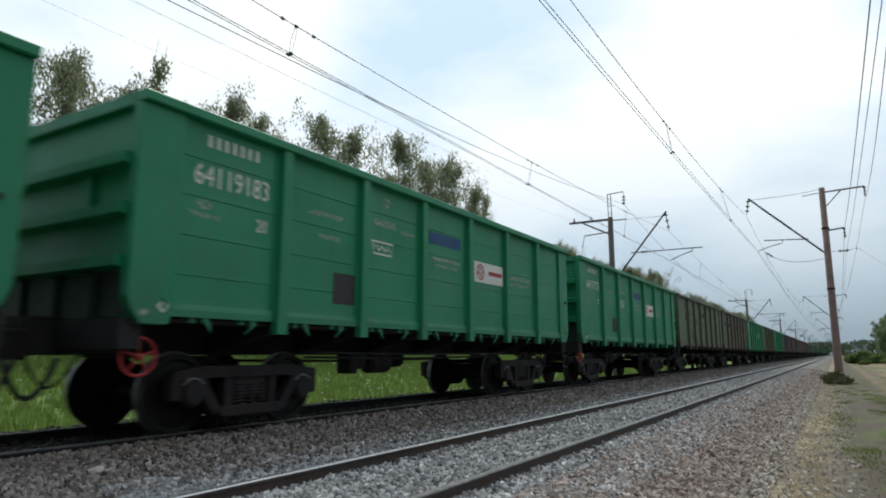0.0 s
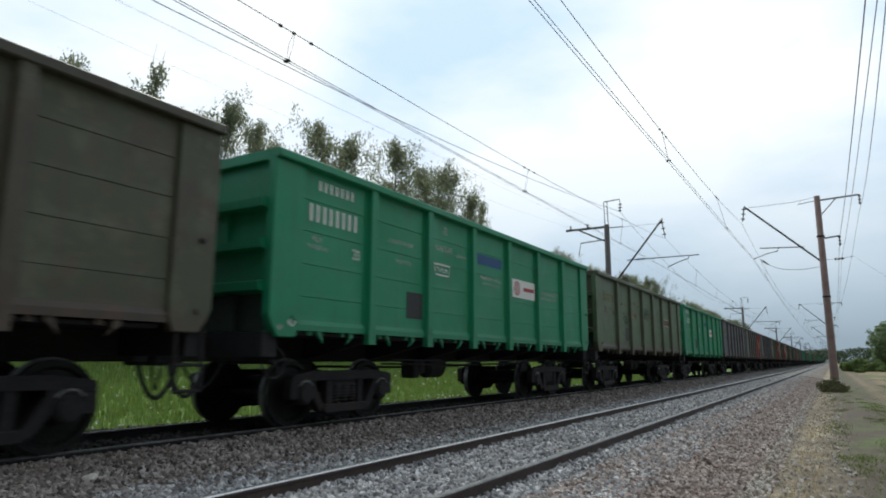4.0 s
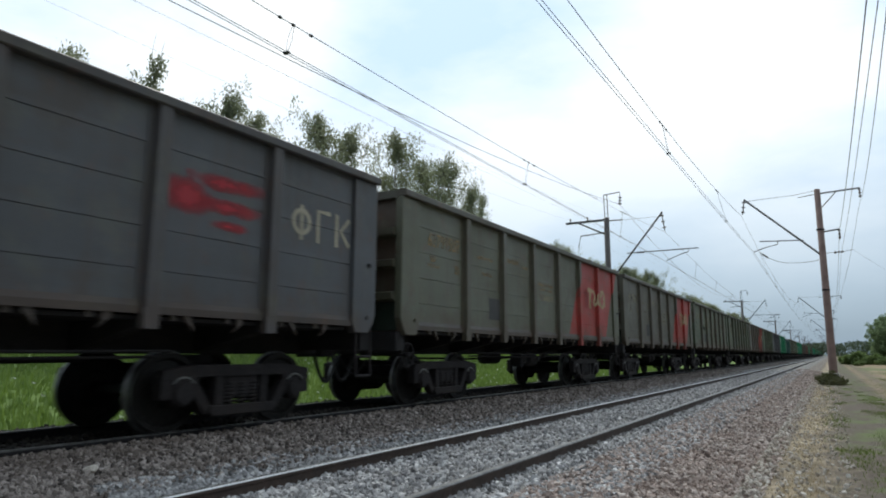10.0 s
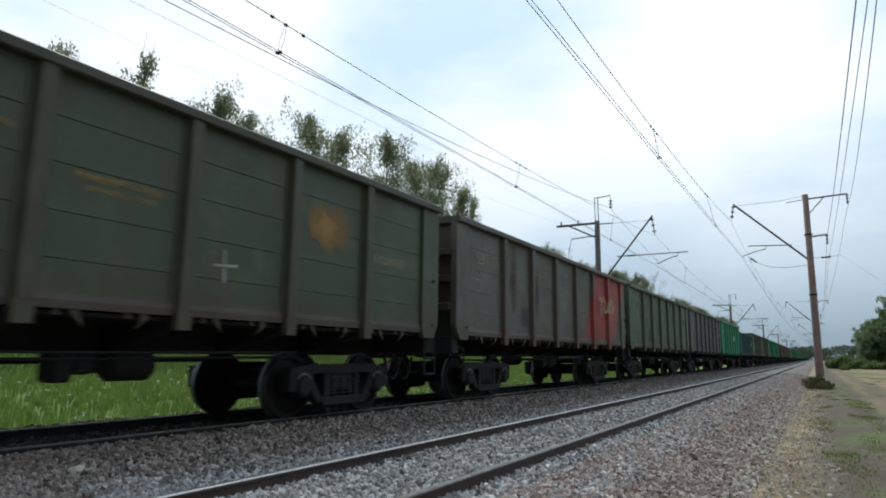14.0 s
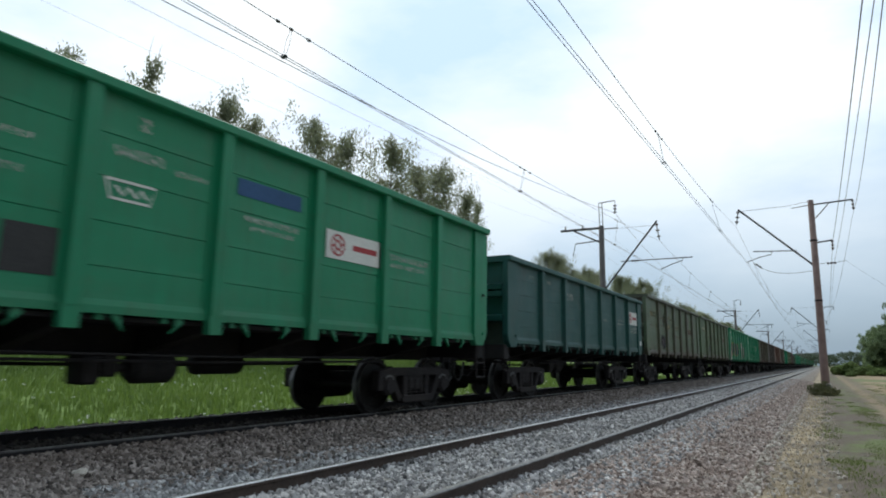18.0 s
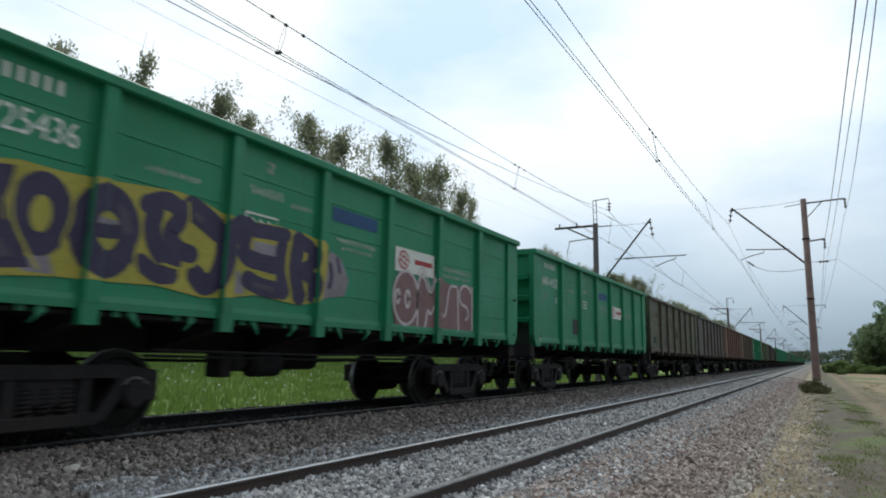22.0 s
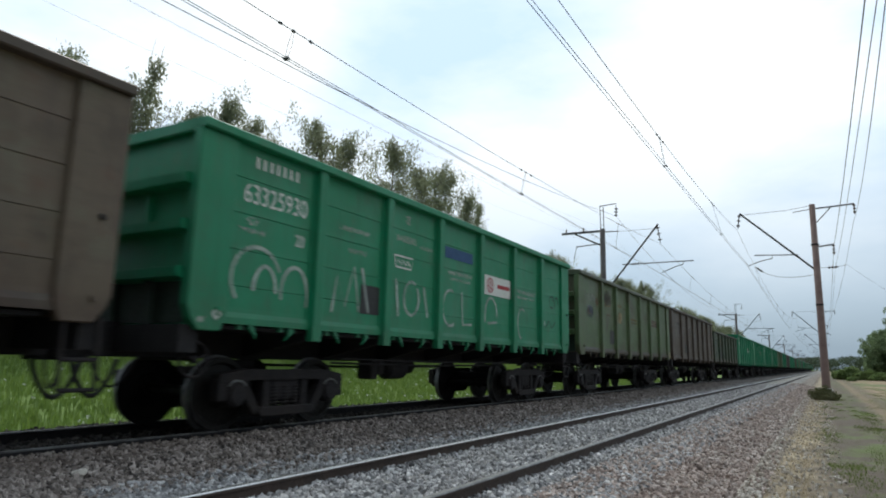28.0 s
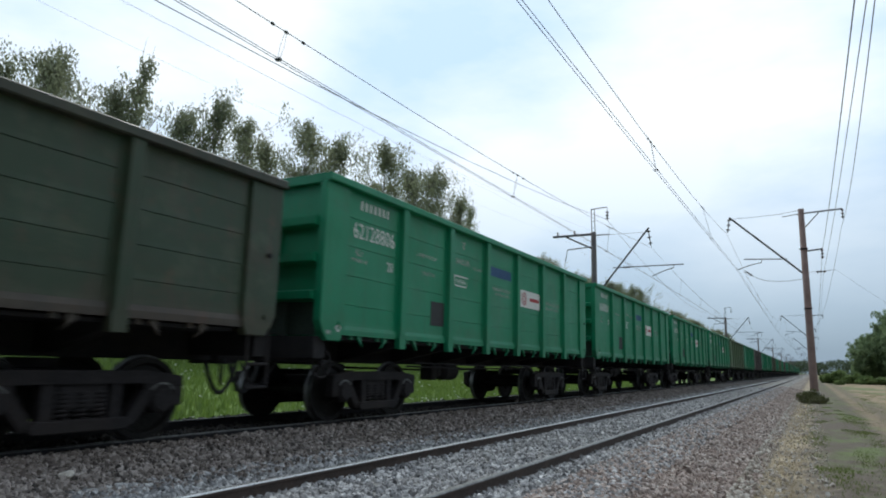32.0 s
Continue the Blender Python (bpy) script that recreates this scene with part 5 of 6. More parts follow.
plate(WAGONS[29], "pale_patch", 2.5, 3.2, 1.68, 1.84, WORN_CREAM)
plate(WAGONS[28], "info_plate", 12.72, 12.98, 1.36, 1.6, surface("dirty_cream_plate", (0.3, 0.26, 0.15), (0.4, 0.35, 0.22), 5, (0.5, 0.75)), x=1.549, thick=0.012)
plate(WAGONS[28], "label_card", 12.84, 12.99, 2.32, 2.37, WHITE_PAINT, x=1.549)
soft_patch(WAGONS[28], "faded_blue_patch", 0.66, 1.45, 2.4, 2.85, FADED_VIOLET, 22)
soft_patch(WAGONS[28], "ochre_patch", 1.55, 2.05, 2.82, 3.14, soft_spray("faded_brown_field", (0.2, 0.12, 0.06), 0.7), 23)
plate(WAGONS[26], "red_spray_band", 3.0, 5.4, 1.58, 1.85, RED_SPRAY)
plate(WAGONS[26], "red_spray_band", 0.7, 2.0, 1.6, 1.9, RED_SPRAY)

# the low teal wagon
w = WAGONS[18]
emblem_board(w, 11.0, 12.3, 2.38, 2.86)
plate(w, "stencil_line", 11.0, 12.25, 2.2, 2.3, WORN_WHITE)
plate(w, "stencil_line", 11.0, 12.25, 2.08, 2.15, WORN_WHITE)
plate(w, "label_card", 12.45, 12.7, 1.62, 1.78, WHITE_PAINT, x=1.549)
for y0, y1, z in ((4.2, 4.8, 2.82), (4.2, 4.8, 2.72), (9.5, 10.3, 2.4), (9.5, 10.2, 2.28), (2.6, 2.9, 3.0), (1.4, 1.7, 3.0), (7.6, 8.3, 2.3)):
    plate(w, "stencil_line", y0, y1, z, z + 0.08, WORN_WHITE)
# the low dark green wagon
w = WAGONS[30]
lettering(w, "61287653", 2.42, 2.78, 0.3, FADED_OCHRE, wide=0.9)
lettering(w, "70", 3.05, 2.3, 0.2, FADED_CREAM, "year_mark", 0.75)
plate(w, "pale_patch", 0.7, 1.2, 2.5, 2.82, PALE_PATCH)
plate(w, "pale_patch", 0.72, 1.1, 1.68, 1.98, PALE_PATCH)
plate(w, "pale_patch", 4.4, 5.2, 1.65, 2.1, PALE_PATCH)
plate(w, "stencil_line", 1.35, 1.75, 2.9, 3.04, WORN_WHITE)
plate(w, "dark_field", 2.4, 3.6, 1.62, 2.1, DARK_FIELD)

# sprayed shapes along one green wagon: dark purple forms on a yellow ground, over panels, posts and corner plate
def over_side(w, name, outlines, mat, lift, label=""):
    """Flat sprayed outlines in (y, z) that follow the steps of the wagon's side."""
    cuts = [0.573, 0.577] + [y + d for y in POSTS for d in (-0.104, -0.072, 0.072, 0.104)]
    bm = bmesh.new()
    for outline in outlines:
        bm.faces.new([bm.verts.new((0, y, z)) for y, z in outline])
    bmesh.ops.remove_doubles(bm, verts=bm.verts[:], dist=0.0004)
    for c in cuts:
        bmesh.ops.bisect_plane(bm, geom=bm.verts[:] + bm.edges[:] + bm.faces[:], plane_co=(0, c, 0), plane_no=(0, 1, 0), dist=0.0003)
    for v in bm.verts:
        y = v.co.y
        v.co.x = lift + (1.5462 if y < 0.575 else 1.5862 if any(abs(y - p) < 0.08 for p in POSTS) else 1.5012)
    return part(name, bm, mat, w, label)


def swept(line, width):
    """Outlines of a round-ended stroke along a smoothed line."""
    pts = [Vector(p) for p in line]
    for _ in range(2):
        pts = [pts[0]] + [q for p, n in zip(pts, pts[1:]) for q in (p.lerp(n, 0.25), p.lerp(n, 0.75))] + [pts[-1]]
    rim = []
    for i, p in enumerate(pts):
        d = (pts[min(i + 1, len(pts) - 1)] - pts[max(i - 1, 0)]).normalized()
        rim.append((p, Vector((-d.y, d.x)) * width / 2))
    quads = [[(p + n)[:], (q + m)[:], (q - m)[:], (p - n)[:]] for (p, n), (q, m) in zip(rim, rim[1:])]
    for (p, n), way in ((rim[0], 1), (rim[-1], -1)):
        side = Vector((-n.y, n.x)) * way
        quads.append([(p + n * math.cos(radians(a)) + side * math.sin(radians(a)))[:] for a in range(0, 181, 20)])
    return quads


def ring(cy, cz, ry, rz, hy, hz, n=22):
    out, hole = arc(cy, cz, ry, rz, 0, 360, n), arc(cy, cz, hy, hz, 0, 360, n)
    return [[out[i], out[i + 1], hole[i + 1], hole[i]] for i in range(n)]


w = WAGONS[21]
LILAC_PAINT = surface("lilac_grey_spray_paint", (0.2, 0.17, 0.2), (0.33, 0.29, 0.33), 3, (0.5, 0.7))
DULL_PURPLE = surface("thin_purple_spray_paint", (0.06, 0.05, 0.075), (0.09, 0.075, 0.1), 3, (0.5, 0.7))
for spot in ([(0.1, 1.64), (0.22, 1.87), (0.46, 2.02), (0.66, 2.22), (0.75, 2.45), (0.86, 2.5), (0.92, 2.3), (0.86, 2.05), (0.7, 1.9), (0.7, 1.5), (0.6, 1.28), (0.24, 1.26), (0.13, 1.49)],
    arc(0.32, 2.13, 0.08, 0.08, 0, 340, 12)):
    over_side(w, "sprayed_patch", [spot], PINK_PAINT, 0.0, "pale pink sprayed corner")
ground_field = over_side(w, "sprayed_field", [
    [(0.76, 2.56), (1.4, 2.68), (1.78, 2.67), (1.78, 1.64), (0.97, 1.56), (0.71, 1.53), (0.4, 1.53), (0.35, 1.73), (0.53, 1.89), (0.79, 2.0), (0.9, 2.2), (0.84, 2.44)],
    [(1.78, 2.67), (2.12, 2.69), (2.46, 2.72), (3.1, 2.78), (3.4, 2.75), (3.91, 2.62), (3.91, 1.62), (3.55, 1.59), (2.93, 1.67), (2.39, 1.65), (1.78, 1.64)],
    [(3.91, 2.62), (4.68, 2.68), (5.3, 2.66), (5.62, 2.6), (5.8, 2.4), (5.74, 1.9), (5.55, 1.7), (5.2, 1.63), (4.4, 1.7), (3.91, 1.62)]], YELLOW_PAINT, 0.0006, "yellow sprayed ground under purple forms")
for fill in ([(1.52, 1.66), (1.82, 1.66), (1.75, 1.84), (1.6, 1.88)], [(3.98, 1.67), (4.2, 1.7), (4.1, 1.98), (3.95, 1.95)], [(5.62, 1.75), (6.2, 1.85), (6.3, 2.1), (6.1, 2.4), (5.85, 2.5), (5.7, 2.3)], [(0.78, 2.06), (0.9, 2.1), (0.94, 2.32), (0.86, 2.42), (0.76, 2.35)], [(2.1, 2.1), (2.45, 2.15), (2.42, 2.3), (2.12, 2.28)], [(4.3, 2.2), (4.72, 2.25), (4.74, 2.4), (4.3, 2.4)]):
    over_side(w, "grey_lilac_fill", [fill], LILAC_PAINT, 0.0012, "lilac-grey fill between the forms").parent = ground_field
FORMS = (
    [[(0.84, 2.54), (1.37, 2.62), (1.35, 2.42), (1.31, 2.29), (1.33, 2.11), (1.44, 2.03), (1.6, 1.7), (0.98, 1.61), (1.08, 1.85), (1.1, 2.0), (0.93, 2.04), (0.99, 2.23), (0.95, 2.43)]],
    ring(1.64, 2.22, 0.3, 0.41, 0.1, 0.18),
    ring(2.29, 2.17, 0.39, 0.5, 0.15, 0.21),
    swept([(2.0, 2.12), (2.55, 2.2)], 0.15),
    swept([(2.74, 2.55), (2.98, 2.66), (3.17, 2.56), (3.14, 2.4), (3.02, 2.28), (3.16, 2.1), (3.34, 2.08)], 0.22),
    swept([(2.84, 2.5), (2.8, 2.27), (2.92, 2.02), (3.12, 1.95)], 0.22),
    swept([(2.72, 1.9), (2.92, 1.78), (3.1, 1.8)], 0.20),
    swept([(3.32, 2.62), (3.55, 2.52), (3.8, 2.38), (4.05, 2.55)], 0.31),
    swept([(3.81, 2.4), (3.84, 2.11), (3.74, 1.82), (3.56, 1.72), (3.44, 1.84)], 0.26),
    swept([(4.19, 2.58), (4.1, 2.3), (4.2, 2.14), (4.78, 2.12)], 0.24),
    swept([(4.22, 2.54), (4.88, 2.57)], 0.20),
    swept([(4.24, 1.88), (4.5, 1.8), (4.88, 1.8)], 0.24),
    swept([(4.82, 2.5), (4.78, 2.1), (4.88, 1.84)], 0.20),
    swept([(5.14, 2.54), (5.08, 2.08), (5.2, 1.76)], 0.26),
    swept([(5.18, 2.54), (5.46, 2.46), (5.44, 2.24), (5.26, 2.12)], 0.22),
    swept([(5.3, 2.1), (5.52, 2.0), (5.44, 1.8)], 0.23),
    [arc(0.55, 1.68, 0.1, 0.13, 0, 345, 20)],
    [arc(0.81, 1.74, 0.12, 0.15, 0, 345, 20)],
    swept([(5.84, 2.3), (5.9, 2.1), (5.84, 1.95)], 0.07),
    swept([(6.0, 2.4), (6.08, 2.2)], 0.06),
)
for k, form in enumerate(FORMS):
    over_side(w, "sprayed_form", form, PURPLE_PAINT, 0.0018 + 0.0002 * k, "dark purple sprayed form").parent = ground_field
for fill in ([(1.12, 2.5), (1.2, 2.52), (1.22, 2.1), (1.34, 1.9), (1.44, 1.78), (1.2, 1.72), (1.14, 2.0)], [(2.4, 2.5), (2.52, 2.4), (2.58, 2.2), (2.5, 2.15), (2.42, 2.3)], [(3.36, 2.6), (3.5, 2.54), (3.46, 2.46), (3.34, 2.52)], [(4.3, 1.86), (4.7, 1.84), (4.7, 1.76), (4.36, 1.8)]):
    over_side(w, "thin_fill", [fill], DULL_PURPLE, 0.0064, "thin greyish purple fill").parent = ground_field
for line in ([(1.4, 2.6), (1.36, 2.3), (1.4, 2.1), (1.52, 1.9), (1.66, 1.7)], [(1.92, 2.4), (1.93, 2.2), (1.84, 1.98), (1.95, 1.8)], [(2.66, 2.45), (2.7, 2.2), (2.62, 1.95), (2.7, 1.75)], [(3.26, 2.68), (3.3, 2.4), (3.22, 2.25)], [(2.98, 1.92), (3.2, 1.88), (3.4, 1.95)],
             [(4.2, 2.02), (4.5, 2.0), (4.72, 1.98)], [(5.0, 2.56), (4.93, 2.1), (5.05, 1.75)], [(5.34, 1.95), (5.36, 1.75)]):
    over_side(w, "yellow_line", swept(line, 0.03), YELLOW_PAINT, 0.007).parent = ground_field
# a second tag, dull mauve with pale outlines
bm = bmesh.new()
prism(bm, ((7.62, 1.49), (8.97, 1.49), (10.53, 1.5), (10.5, 2.42), (10.2, 2.45), (9.8, 2.36), (9.5, 2.38), (9.04, 2.48), (8.8, 2.06), (8.48, 2.5), (8.33, 2.3), (8.1, 2.45), (7.9, 2.48), (7.7, 2.42), (7.56, 2.2), (7.52, 1.9)), on_side(0, 0, 1.5), 0.004)
PALE_LINE = surface("pale_spray_line", (0.5, 0.43, 0.45), (0.64, 0.58, 0.58), 3, (0.5, 0.7))
tag = part("sprayed_form", bm, MAUVE_PAINT, w, "dull mauve sprayed forms with pale outlines")
plate(w, "sprayed_patch", 9.05 - 0.06, 9.05 + 0.06, 1.5, 2.46, MAUVE_PAINT, 0.0, 1.5855, 0.001).parent = tag
for line in (arc(7.95, 1.98, 0.4, 0.48, 0, 360, 26), arc(7.68, 1.98, 0.06, 0.12, 0, 360), arc(8.0, 1.96, 0.07, 0.15, 0, 360), [(8.35, 1.5), (8.33, 2.28), (8.48, 2.5), (8.8, 2.06), (8.96, 2.42)], [(8.62, 1.5), (8.7, 1.86), (8.8, 1.7), (8.92, 1.88)],
             [(9.16, 2.4), (9.2, 1.75), (9.4, 1.72), (9.5, 2.36), (9.82, 2.36)], arc(10.2, 2.2, 0.26, 0.22, 30, 250), arc(10.1, 1.85, 0.24, 0.16, 80, -60), [(10.5, 2.4), (10.52, 1.52)], [(9.86, 2.3), (9.92, 1.5)]):
    over_side(w, "pale_outline", swept(line, 0.055), PALE_LINE, 0.0047).parent = tag
strokes(w, "sprayed_stroke", [[(8.3, 2.42), (8.48, 2.62), (8.8, 2.2), (8.94, 2.5)]], 0.05, PALE_LINE, 1.5045).parent = tag

# thin white sprayed figures along another green wagon
w = WAGONS[27]
for k, line in enumerate((arc(1.05, 1.95, 0.42, 0.42, 20, 220), arc(1.2, 1.8, 0.2, 0.34, 0, 180), arc(1.75, 1.8, 0.26, 0.4, -20, 190), [(2.55, 1.65), (2.65, 2.2), (2.85, 1.75), (3.05, 2.4), (3.2, 1.7)], [(3.25, 2.4), (3.45, 1.7)],
                           [(4.2, 2.35), (4.3, 1.7)], arc(4.7, 2.05, 0.24, 0.3, 60, 400), [(5.1, 2.3), (5.25, 1.75)], arc(6.1, 2.0, 0.3, 0.35, 70, 300), [(6.55, 2.35), (6.6, 1.7), (7.0, 1.72)],
                           arc(7.9, 1.95, 0.3, 0.42, 0, 200), [(7.75, 1.8), (8.2, 1.85)], arc(9.6, 1.9, 0.25, 0.36, 60, 260), arc(10.9, 1.85, 0.22, 0.3, 20, 230))):
    strokes(w, "sprayed_stroke", [line], 0.055, SPRAY_WHITE, 1.5)
for line in (arc(11.6, 2.6, 0.15, 0.16, 20, 300), arc(11.95, 2.58, 0.14, 0.17, 0, 220), arc(10.9, 2.0, 0.14, 0.14, 0, 360), [(11.15, 1.9), (11.4, 2.1), (11.6, 1.9), (11.9, 2.1)]):
    strokes(w, "sprayed_stroke", [line], 0.035, BLACK_PAINT, 1.5)


# ---- poles and wires ----
SPAN = 70.0
POLE_Y = [38.0 + SPAN * k for k in range(-1, 8)]


def pole_body(root, height, r0, r1, mat):
    bm = bmesh.new()
    lathe(bm, ((r0, -0.6), (r0 * 0.99, 0), (r1, height)), Matrix.Identity(4), 20)
    part("shaft", bm, mat, root, smooth=True)


def insulator(bm, p, q, discs=3, r=0.11):
    """A string of porcelain discs from p to q."""
    p, q = Vector(p), Vector(q)
    turn = Matrix.Translation(p) @ (q - p).to_track_quat("Z", "Y").to_matrix().to_4x4()
    n = (q - p).length
    prof = [(0.02, 0)]
    for i in range(discs):
        a = n * (i + 0.35) / discs
        prof += [(0.025, a - 0.05), (r, a), (r * 0.9, a + 0.03), (0.03, a + 0.05)]
    lathe(bm, prof + [(0.02, n)], turn, 12)


def near_pole(y):
    """The pole on the eye's side, its arm reaching over the empty track."""
    root = thing("catenary_pole", "weathered reddish concrete catenary pole beside the empty track", "pole", pose(0.05, y, -0.3), "catenary poles")
    pole_body(root, 10.0, 0.195, 0.138, CONCRETE)
    bm = bmesh.new()
    lathe(bm, ((0.3, -0.5), (0.28, 0.35), (0.25, 0.5), (0.22, 0.52)), Matrix.Identity(4), 14)
    part("footing", bm, FOOTING, root, "pale concrete footing")
    bm = bmesh.new()
    tube(bm, [(-0.1, 0, 6.55), (-3.5, 0, 9.85)], 0.05, 8)
    part("bracket", bm, GALVANISED, root)
    bm = bmesh.new()
    tube(bm, [(-3.4, 0, 9.75), (-1.2, 0, 9.8), (0, 0, 9.95)], 0.012, 5)
    part("stay_rod", bm, WIRE_METAL, root)
    bm = bmesh.new()
    tube(bm, [(-0.8, 0, 7.36), (-2.88, 0, 7.46)], 0.028, 6)
    tube(bm, [(-2.0, 0, 7.4), (-2.03, 0, 7.24), (-2.6, 0, 7.12), (-3.2, 0, 6.9)], 0.022, 6)
    part("registration_arm", bm, GALVANISED, root)
    bm = bmesh.new()
    insulator(bm, (-3.5, 0, 9.8), (-3.62, 0, 9.0))
    part("insulator_string", bm, PORCELAIN, root)
    for z, x in ((9.76, 1.88), (7.72, 0.84)):
        bm = bmesh.new()
        tube(bm, [(0.1, 0, z), (x, 0, z + 0.08)], 0.04, 6)
        if x > 1.5:
            tube(bm, [(0.15, 0, z - 0.75), (0.85, 0, z + 0.03)], 0.025, 6)
            tube(bm, [(-0.9, 0, z - 0.1), (0.0, 0, z)], 0.02, 6)
        part("feeder_arm", bm, GALVANISED, root)
        bm = bmesh.new()
        insulator(bm, (x - 0.02, 0, z + 0.07), (x - 0.02, 0, z - 0.45), 3, 0.075)
        part("insulator_string", bm, PORCELAIN, root)
    for z in (4.66, 7.8):
        bm = bmesh.new()
        lathe(bm, ((0.19, 0), (0.19, 0.08)), Matrix.Translation((0, 0, z)), 16)
        part("clamp_band", bm, DARK_STEEL, root)
    bm = bmesh.new()
    insulator(bm, (0.5, 0, 6.6), (0.95, 0, 6.62), 3, 0.07)
    part("insulator_string", bm, PORCELAIN, root)
    if y == 38.0:
        # a slack jumper from the registration arm, and a stay that leads away from the track
        bm = bmesh.new()
        tube(bm, [(-2.87, 0, 6.85), (-2.67, 0, 6.62), (-2.2, 0, 6.36), (-1.84, 0, 6.24), (-1.3, 0, 6.18), (-0.8, 0, 6.18), (-0.18, 0, 6.26)], 0.012, 6)
        part("jumper_cable", bm, WIRE_METAL, root)
        bm = bmesh.new()
        insulator(bm, (-2.8, 0, 6.78), (-2.5, 0, 6.52), 2, 0.06)
        part("insulator_string", bm, PORCELAIN, root)
        bm = bmesh.new()
        tube(bm, [(0.15, 0, 6.6), (0.95, 0, 6.64), (1.34, 0, 6.7)], 0.01, 6)
        tube(bm, [(1.34, 0, 6.7), (2.05, 0, 6.05), (2.86, 0, 5.36), (8.6, 0, 0.0)], 0.004, 6)
        part("stay_wire", bm, WIRE_METAL, root)
    return root


def far_pole(y):
    """The pole behind the train, with a crossarm and a raised frame on its head."""
    root = thing("catenary_pole", "weathered concrete catenary pole behind the train with a crossarm", "pole", pose(-11.15, y, -0.4), "catenary poles")
    pole_body(root, 9.75, 0.2, 0.155, CONCRETE_GREY)
    bm = bmesh.new()
    tube(bm, [(0.1, 0, 5.8), (3.32, 0, 9.76)], 0.05, 8)
    part("bracket", bm, GALVANISED, root)
    bm = bmesh.new()
    tube(bm, [(0.1, 0, 9.52), (3.1, 0, 9.5)], 0.01, 5)
    tube(bm, [(0.1, 0, 9.55), (1.0, 0, 9.53)], 0.035, 6)
    part("stay_rod", bm, WIRE_METAL, root)
    bm = bmesh.new()
    tube(bm, [(1.15, 0, 7.46), (5.2, 0, 7.47)], 0.03, 6)
    tube(bm, [(4.66, 0, 7.46), (4.64, 0, 7.3), (4.1, 0, 7.14), (3.44, 0, 6.86)], 0.024, 6)
    part("registration_arm", bm, GALVANISED, root)
    bm = bmesh.new()
    insulator(bm, (1.75, 0, 7.46), (2.2, 0, 7.462), 3, 0.08)
    part("insulator_string", bm, PORCELAIN, root)
    bm = bmesh.new()
    insulator(bm, (3.27, 0, 9.66), (3.42, 0, 8.6), 3, 0.12)
    part("insulator_string", bm, PORCELAIN, root)
    bm = bmesh.new()
    box(bm, -2.6, 0.1, -0.06, 0.06, 9.56, 9.68)
    tube(bm, [(-1.75, 0, 9.56), (-0.1, 0, 8.72)], 0.05, 6)
    tube(bm, [(-0.15, 0, 8.84), (-1.66, 0, 8.74), (-1.82, 0, 8.0)], 0.035, 6)
    part("crossarm", bm, GALVANISED, root)
    for x in (-2.3, -1.2):
        bm = bmesh.new()
        insulator(bm, (x, 0, 9.66), (x, 0, 9.92), 2, 0.06)
        part("pin_insulator", bm, PORCELAIN, root)
    bm = bmesh.new()
    for dx in (-0.1, 0.1):
        tube(bm, [(dx, 0, 9.6), (dx - 0.03, 0, 11.2)], 0.025, 6)
    for z in (10.0, 10.45, 10.9):
        tube(bm, [(-0.12, 0, z), (0.1, 0, z)], 0.015, 5)
    tube(bm, [(-0.13, 0, 11.2), (0.86, 0, 11.26), (0.88, 0, 10.95)], 0.03, 6)
    part("head_frame", bm, GALVANISED, root)
    bm = bmesh.new()
    insulator(bm, (0.88, 0, 11.0), (0.85, 0, 10.42), 3, 0.12)
    part("insulator_string", bm, PORCELAIN, root)
    return root


for y in POLE_Y:
    near_pole(y)
    far_pole(y)


def wire_x(x, y, shift):
    """Wires over a track swing from side to side, pole by pole."""
    k = (y - 38.0) / SPAN
    i = math.floor(k)
    a, b = (0.0, shift) if i % 2 == 0 else (shift, 0.0)
    return x + a + (b - a) * (k - i)


def span(bm, x, z, sag, radius, shift=0.0):
    """A wire that hangs from pole to pole."""
    pts = []
    for a, b in zip(POLE_Y, POLE_Y[1:]):
        for i in range(16):
            u = i / 16
            pts.append((wire_x(x, a + SPAN * u, shift), a + SPAN * u, z - 4 * sag * u * (1 - u)))
    tube(bm, pts, radius, 6)


def wire(name, label, x, z, sag, radius, shift=0.0):
    bm = bmesh.new()
    span(bm, x, z, sag, radius, shift)
    ob = tagged(new(name, shaped(name, bm, WIRE_METAL, True)), label, "wire", "overhead wires")
    return ob


